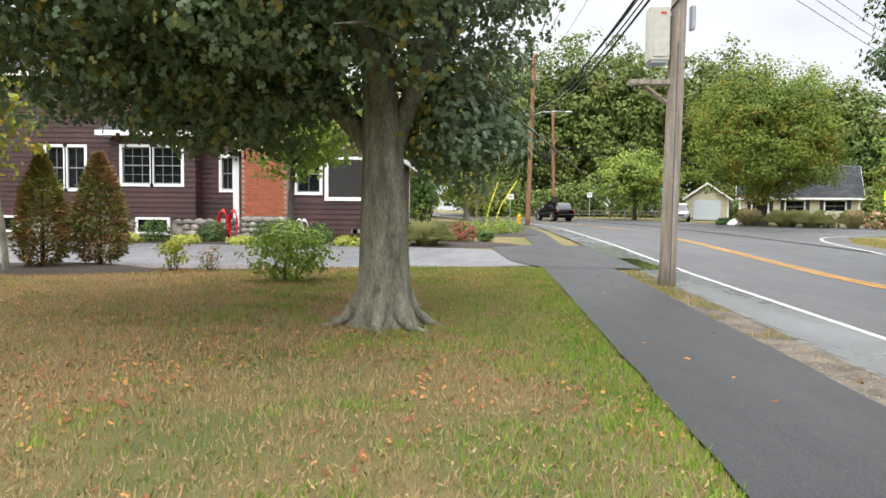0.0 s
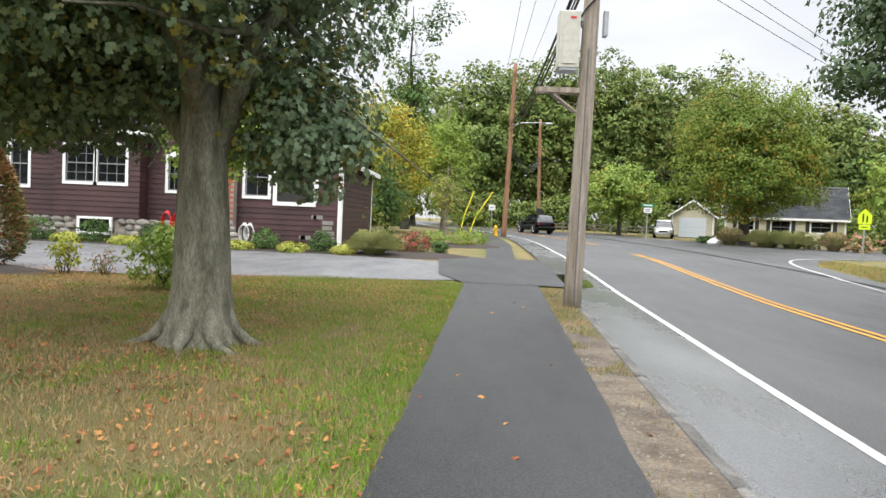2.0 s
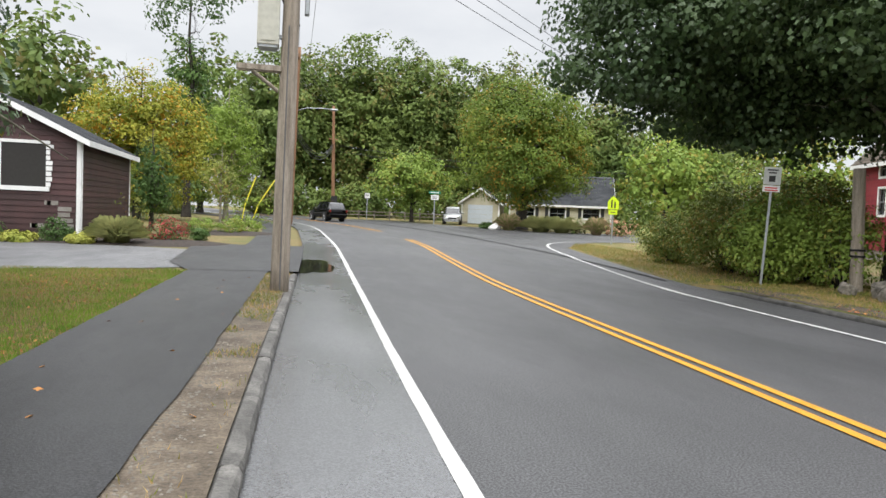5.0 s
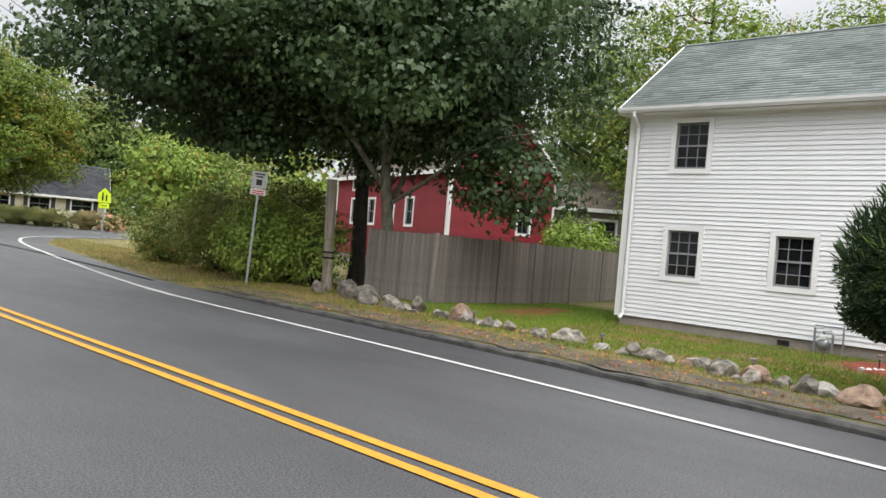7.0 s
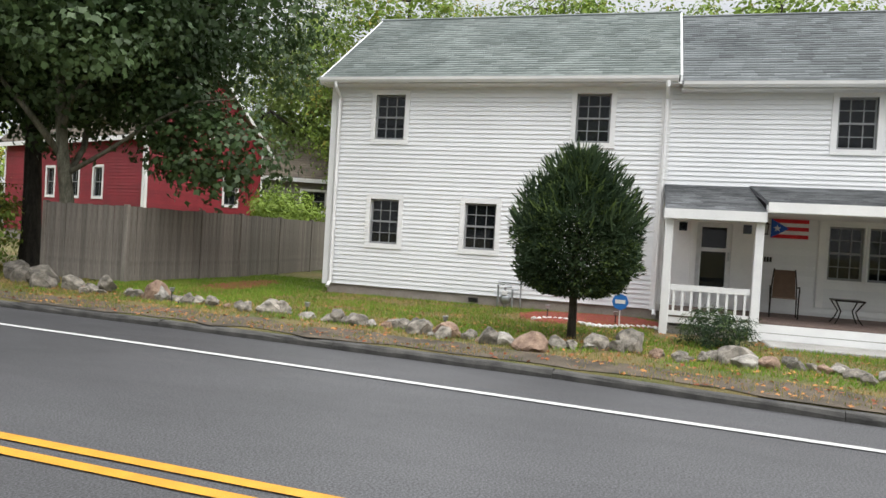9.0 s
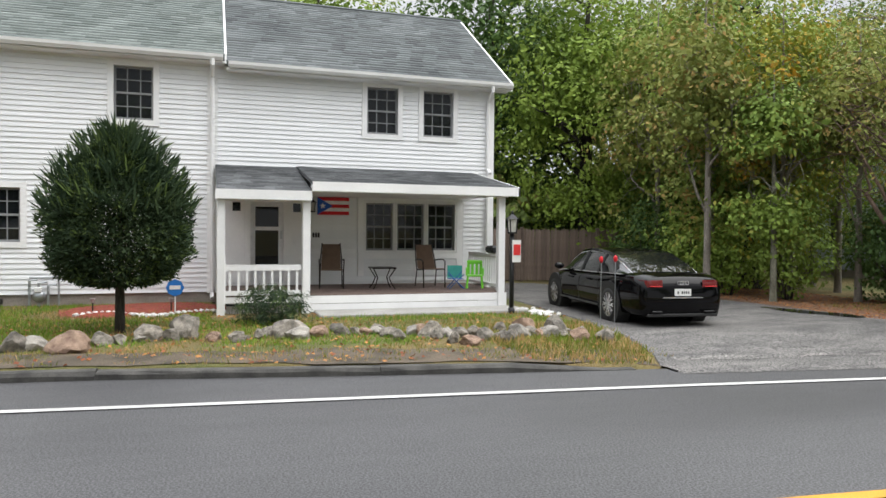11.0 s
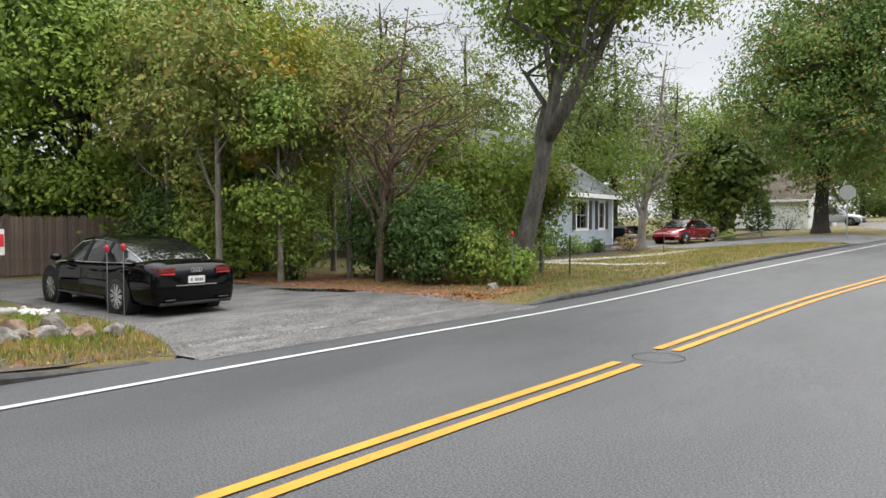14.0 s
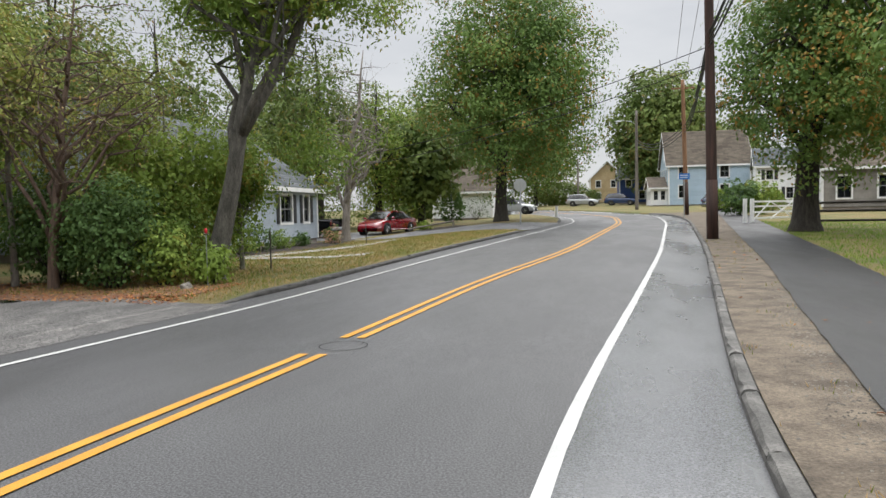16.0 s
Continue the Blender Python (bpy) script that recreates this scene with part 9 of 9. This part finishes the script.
def toy_chairs():
    t = thing("child_chair", "bright green plastic child's chair on the porch", "chair")
    x, y, z = 19.0, -4.0, 0.445
    m = pose(x, y, z, 0, 0, 70)
    bm = bmesh.new()
    box(bm, -0.16, 0.16, -0.14, 0.16, 0.24, 0.27, m, 0.01)
    part("seat", bm, "green_plastic", t)
    bm = bmesh.new()
    for u in (-0.13, -0.045, 0.045, 0.13):
        box(bm, u - 0.028, u + 0.028, -0.17, -0.145, 0.27, 0.5, m)
    box(bm, -0.16, 0.16, -0.175, -0.14, 0.49, 0.57, m, 0.02)
    part("backrest", bm, "green_plastic", t)
    for a in (-0.14, 0.14):
        for b in (-0.13, 0.14):
            bm = bmesh.new()
            cyl(bm, m @ Vector((a * 1.15, b * 1.15, 0)), m @ Vector((a, b, 0.25)), 0.025, 0.02, 8)
            part("leg", bm, "green_plastic", t)
    for s in (-0.17, 0.17):
        bm = bmesh.new()
        tube(bm, [m @ Vector((s, 0.14, 0.26)), m @ Vector((s, 0.12, 0.4)), m @ Vector((s, -0.15, 0.41))], [0.018] * 3, 6)
        part("arm", bm, "green_plastic", t)
    t = thing("folding_chair", "small blue and teal folding child's chair", "chair")
    m = pose(19.0, -3.58, z, 0, 0, 80) @ Matrix.Scale(0.86, 4)
    bm = bmesh.new()
    box(bm, -0.18, 0.18, -0.12, 0.16, 0.22, 0.235, m)
    part("seat", bm, "toy_blue", t)
    bm = bmesh.new()
    box(bm, -0.18, 0.18, -0.15, -0.135, 0.24, 0.54, m)
    part("backrest", bm, "toy_teal", t)
    for a, b in (((-0.18, 0.16, 0.0), (0.18, 0.16, 0.34)), ((0.18, 0.16, 0.0), (-0.18, 0.16, 0.34)), ((-0.18, -0.14, 0.0), (0.18, -0.14, 0.4)), ((0.18, -0.14, 0.0), (-0.18, -0.14, 0.4))):
        bm = bmesh.new()
        tube(bm, [m @ Vector(a), m @ Vector(b)], [0.011] * 2, 6)
        part("cross_leg", bm, "toy_blue", t)


toy_chairs()


def flag():
    t = thing("wall_flag", "red white and blue striped flag with a star", "flag")
    x = FX - 0.05
    y0, y1, z0, z1 = -1.64, -0.95, 1.95, 2.33
    for k in range(5):
        bm = bmesh.new()
        box(bm, x - 0.006, x, y0, y1, z0 + (z1 - z0) * k / 5, z0 + (z1 - z0) * (k + 1) / 5 - 0.0005)
        part("stripe", bm, "flag_red" if k % 2 == 0 else "flag_white", t)
    bm = bmesh.new()
    tri = ((y1, z0), (y1, z1), (y1 - 0.33, (z0 + z1) / 2))
    v = [bm.verts.new((x - d, a, b)) for d in (0.014, 0.009) for a, b in tri]
    for f in ((0, 1, 2), (5, 4, 3), (0, 3, 4, 1), (1, 4, 5, 2), (2, 5, 3, 0)):
        bm.faces.new([v[k] for k in f])
    bmesh.ops.recalc_face_normals(bm, faces=bm.faces)
    part("triangle", bm, "flag_blue", t)
    bm = bmesh.new()
    c = (y1 - 0.115, (z0 + z1) / 2)
    pts = [(c[0] + (0.075 if k % 2 == 0 else 0.03) * math.sin(math.pi * k / 5), c[1] + (0.075 if k % 2 == 0 else 0.03) * math.cos(math.pi * k / 5)) for k in range(10)]
    ctr = bm.verts.new((x - 0.019, *c))
    v = [bm.verts.new((x - 0.019, *p)) for p in pts]
    for k in range(10):
        bm.faces.new((ctr, v[k], v[(k + 1) % 10]))
    part("star", bm, "flag_white", t)


flag()
marks = thing("number_marks", "three small dark bars on the porch wall", "house number")
for k in range(3):
    bm = bmesh.new()
    box(bm, FX - 0.06, FX - 0.03, -1.0 + k * 0.055, -0.965 + k * 0.055, 1.46, 1.56)
    part("bar", bm, "ink_black", marks)


def lantern(name, label, x, y, z, s):
    t = thing(name, label, "lamp")
    bm = bmesh.new()
    cyl(bm, (x, y, z), (x, y, z + 0.03 * s), 0.09 * s, n=8)
    cyl(bm, (x, y, z + 0.27 * s), (x, y, z + 0.36 * s), 0.13 * s, 0.03 * s, 8)
    ball(bm, (x, y, z + 0.39 * s), 0.025 * s, 0.025 * s, 0.04 * s)
    for k in range(4):
        a = math.pi / 4 + k * math.pi / 2
        tube(bm, [(x + 0.08 * s * math.cos(a), y + 0.08 * s * math.sin(a), z + 0.02 * s), (x + 0.11 * s * math.cos(a), y + 0.11 * s * math.sin(a), z + 0.28 * s)], [0.012 * s] * 2, 4)
    part("lantern_cage", bm, "dark_metal", t)
    bm = bmesh.new()
    cyl(bm, (x, y, z + 0.03 * s), (x, y, z + 0.27 * s), 0.07 * s, 0.095 * s, 8)
    part("lantern_glass", bm, "lamp_glass", t)
    return t


lp = lantern("lamp_post", "black lantern lamp post beside the porch", 17.36, -4.12, 1.58, 1.0)
bm = bmesh.new()
cyl(bm, (17.36, -4.12, 0.05), (17.36, -4.12, 1.58), 0.045, 0.04, 12)
cyl(bm, (17.36, -4.12, 0.05), (17.36, -4.12, 0.2), 0.07, 0.06, 12)
part("lamp_column", bm, "dark_metal", lp, smooth=True)
bm = bmesh.new()
box(bm, 17.29, 17.30, -4.27, -4.1, 1.05, 1.46)
pl = part("placard", bm, "sign_white", lp, "white and red hanging placard")
bm = bmesh.new()
box(bm, 17.284, 17.289, -4.26, -4.12, 1.18, 1.38)
part("placard_panel", bm, "sign_red", pl)
lantern("wall_lantern", "black wall lantern beside the porch door", FX - 0.14, -0.83, 2.0, 0.75)
bm = bmesh.new()
box(bm, 18.55, 18.9, -4.42, -4.18, 1.18, 1.33, bevel=0.04)
mb = tagged(part("mailbox", bm, "dark_metal"), "black mailbox on the porch rail", "mailbox")


def security_sign():
    t = thing("yard_sign", "blue octagonal security sign on a stake", "sign")
    x, y, z = 18.4, 1.82, 0.13
    bm = bmesh.new()
    cyl(bm, (x, y, z - 0.05), (x, y, z + 0.4), 0.012, n=6)
    part("stake", bm, "sign_white", t)
    bm = bmesh.new()
    cyl(bm, (x - 0.03, y, z + 0.45), (x - 0.018, y, z + 0.45), 0.15, n=8)
    p = part("sign_panel", bm, "sign_blue", t)
    bm = bmesh.new()
    box(bm, x - 0.036, x - 0.031, y - 0.09, y + 0.09, z + 0.42, z + 0.49)
    part("sign_emblem", bm, "sign_white", p)


security_sign()


def gas_meter():
    t = thing("gas_meter", "grey gas meter with pipes on the house wall", "gas meter")
    y = 4.5
    bm = bmesh.new()
    for a in (0.0, 0.16, 0.32):
        tube(bm, [(FX - 0.22, y - a, 0.08), (FX - 0.22, y - a, 0.6 - a * 0.3), (FX - 0.22, y - a - 0.14, 0.62 - a * 0.3)], [0.025] * 3, 7)
    tube(bm, [(FX - 0.22, y, 0.66), (FX - 0.22, y - 0.5, 0.66)], [0.022] * 2, 7)
    tube(bm, [(FX - 0.22, y - 0.5, 0.7), (FX - 0.22, y - 0.5, 0.1)], [0.02] * 2, 7)
    part("pipe", bm, "galvanised", t)
    bm = bmesh.new()
    ball(bm, (FX - 0.22, y - 0.16, 0.3), 0.09, 0.12, 0.13)
    part("meter_body", bm, "galvanised", t, smooth=True)
    bm = bmesh.new()
    box(bm, FX - 0.32, FX - 0.25, y - 0.22, y - 0.1, 0.38, 0.48, bevel=0.01)
    part("meter_dial", bm, "sign_white", t)


gas_meter()
for i, (x, y, h) in enumerate(((15.9, -5.15, 1.05), (15.45, -5.15, 1.08), (12.75, -12.75, 1.2))):
    t = thing("reflector_stake", "thin driveway stake with a red reflector", "marker stake", "driveway stakes")
    z = land(x, y)
    bm = bmesh.new()
    cyl(bm, (x, y, z), (x, y, z + h), 0.008, n=6)
    part("rod", bm, "galvanised", t)
    bm = bmesh.new()
    ball(bm, (x, y, z + h), 0.035, 0.035, 0.06)
    part("reflector", bm, "red_plastic", t, smooth=True)
for x, y in ((15.45, 4.3), (15.6, 6.7), (18.9, 3.2), (18.7, 1.9), (16.0, 9.6)):
    t = thing("path_light", "small black solar path light in the grass", "garden light", "solar path lights")
    z = land(x, y)
    bm = bmesh.new()
    cyl(bm, (x, y, z), (x, y, z + 0.2), 0.01, n=6)
    part("stake", bm, "dark_metal", t)
    bm = bmesh.new()
    cyl(bm, (x, y, z + 0.2), (x, y, z + 0.27), 0.03, 0.05, 8)
    part("lamp_head", bm, "galvanised", t)


def hose_reel(label, x, y, z, half, material, coils):
    """Hose hung in long loops on a stand."""
    t = thing("garden_hose", label, "garden hose")
    for dx in coils:
        bm = bmesh.new()
        for k in range(5):
            r = 0.13 + 0.018 * k
            pts = [(x + dx + r * math.cos(a), y - 0.03 * k, z + (half - 0.02 * k) * math.sin(a)) for a in (2 * math.pi * j / 20 for j in range(21))]
            tube(bm, pts, [0.022] * 21, 6)
        part("hose_coil", bm, material, t, smooth=True)
    bm = bmesh.new()
    cyl(bm, (x, y + 0.05, 0.1), (x, y + 0.05, z + half - 0.05), 0.035)
    part("stand", bm, "dark_metal", t)


hose_reel("coiled red hoses hanging on a stand by the house", -8.92, 28.0, 0.86, 0.58, "red_plastic", (-0.2, 0.2))
hose_reel("pale grey hose coiled on a stand by the chimney", -6.05, 28.0, 0.7, 0.4, "cable_pale", (-0.08, 0.12))
bm = bmesh.new()
tube(bm, [(6.8, -54.8, land(6.8, -54.8)), (6.8, -54.8, land(6.8, -54.8) + 0.85)], [0.12, 0.12], 8)
tagged(part("bollard", bm, "white_trim"), "short white marker post at the bend", "bollard")
for x, y in ((13.2, -16.9), (14.8, -30.8)):
    bm = bmesh.new()
    cyl(bm, (x, y, land(x, y)), (x, y, land(x, y) + 1.1), 0.02, n=6)
    tagged(part("wood_stake", bm, "bark_dark"), "thin dark wooden stake in the lawn", "stake")
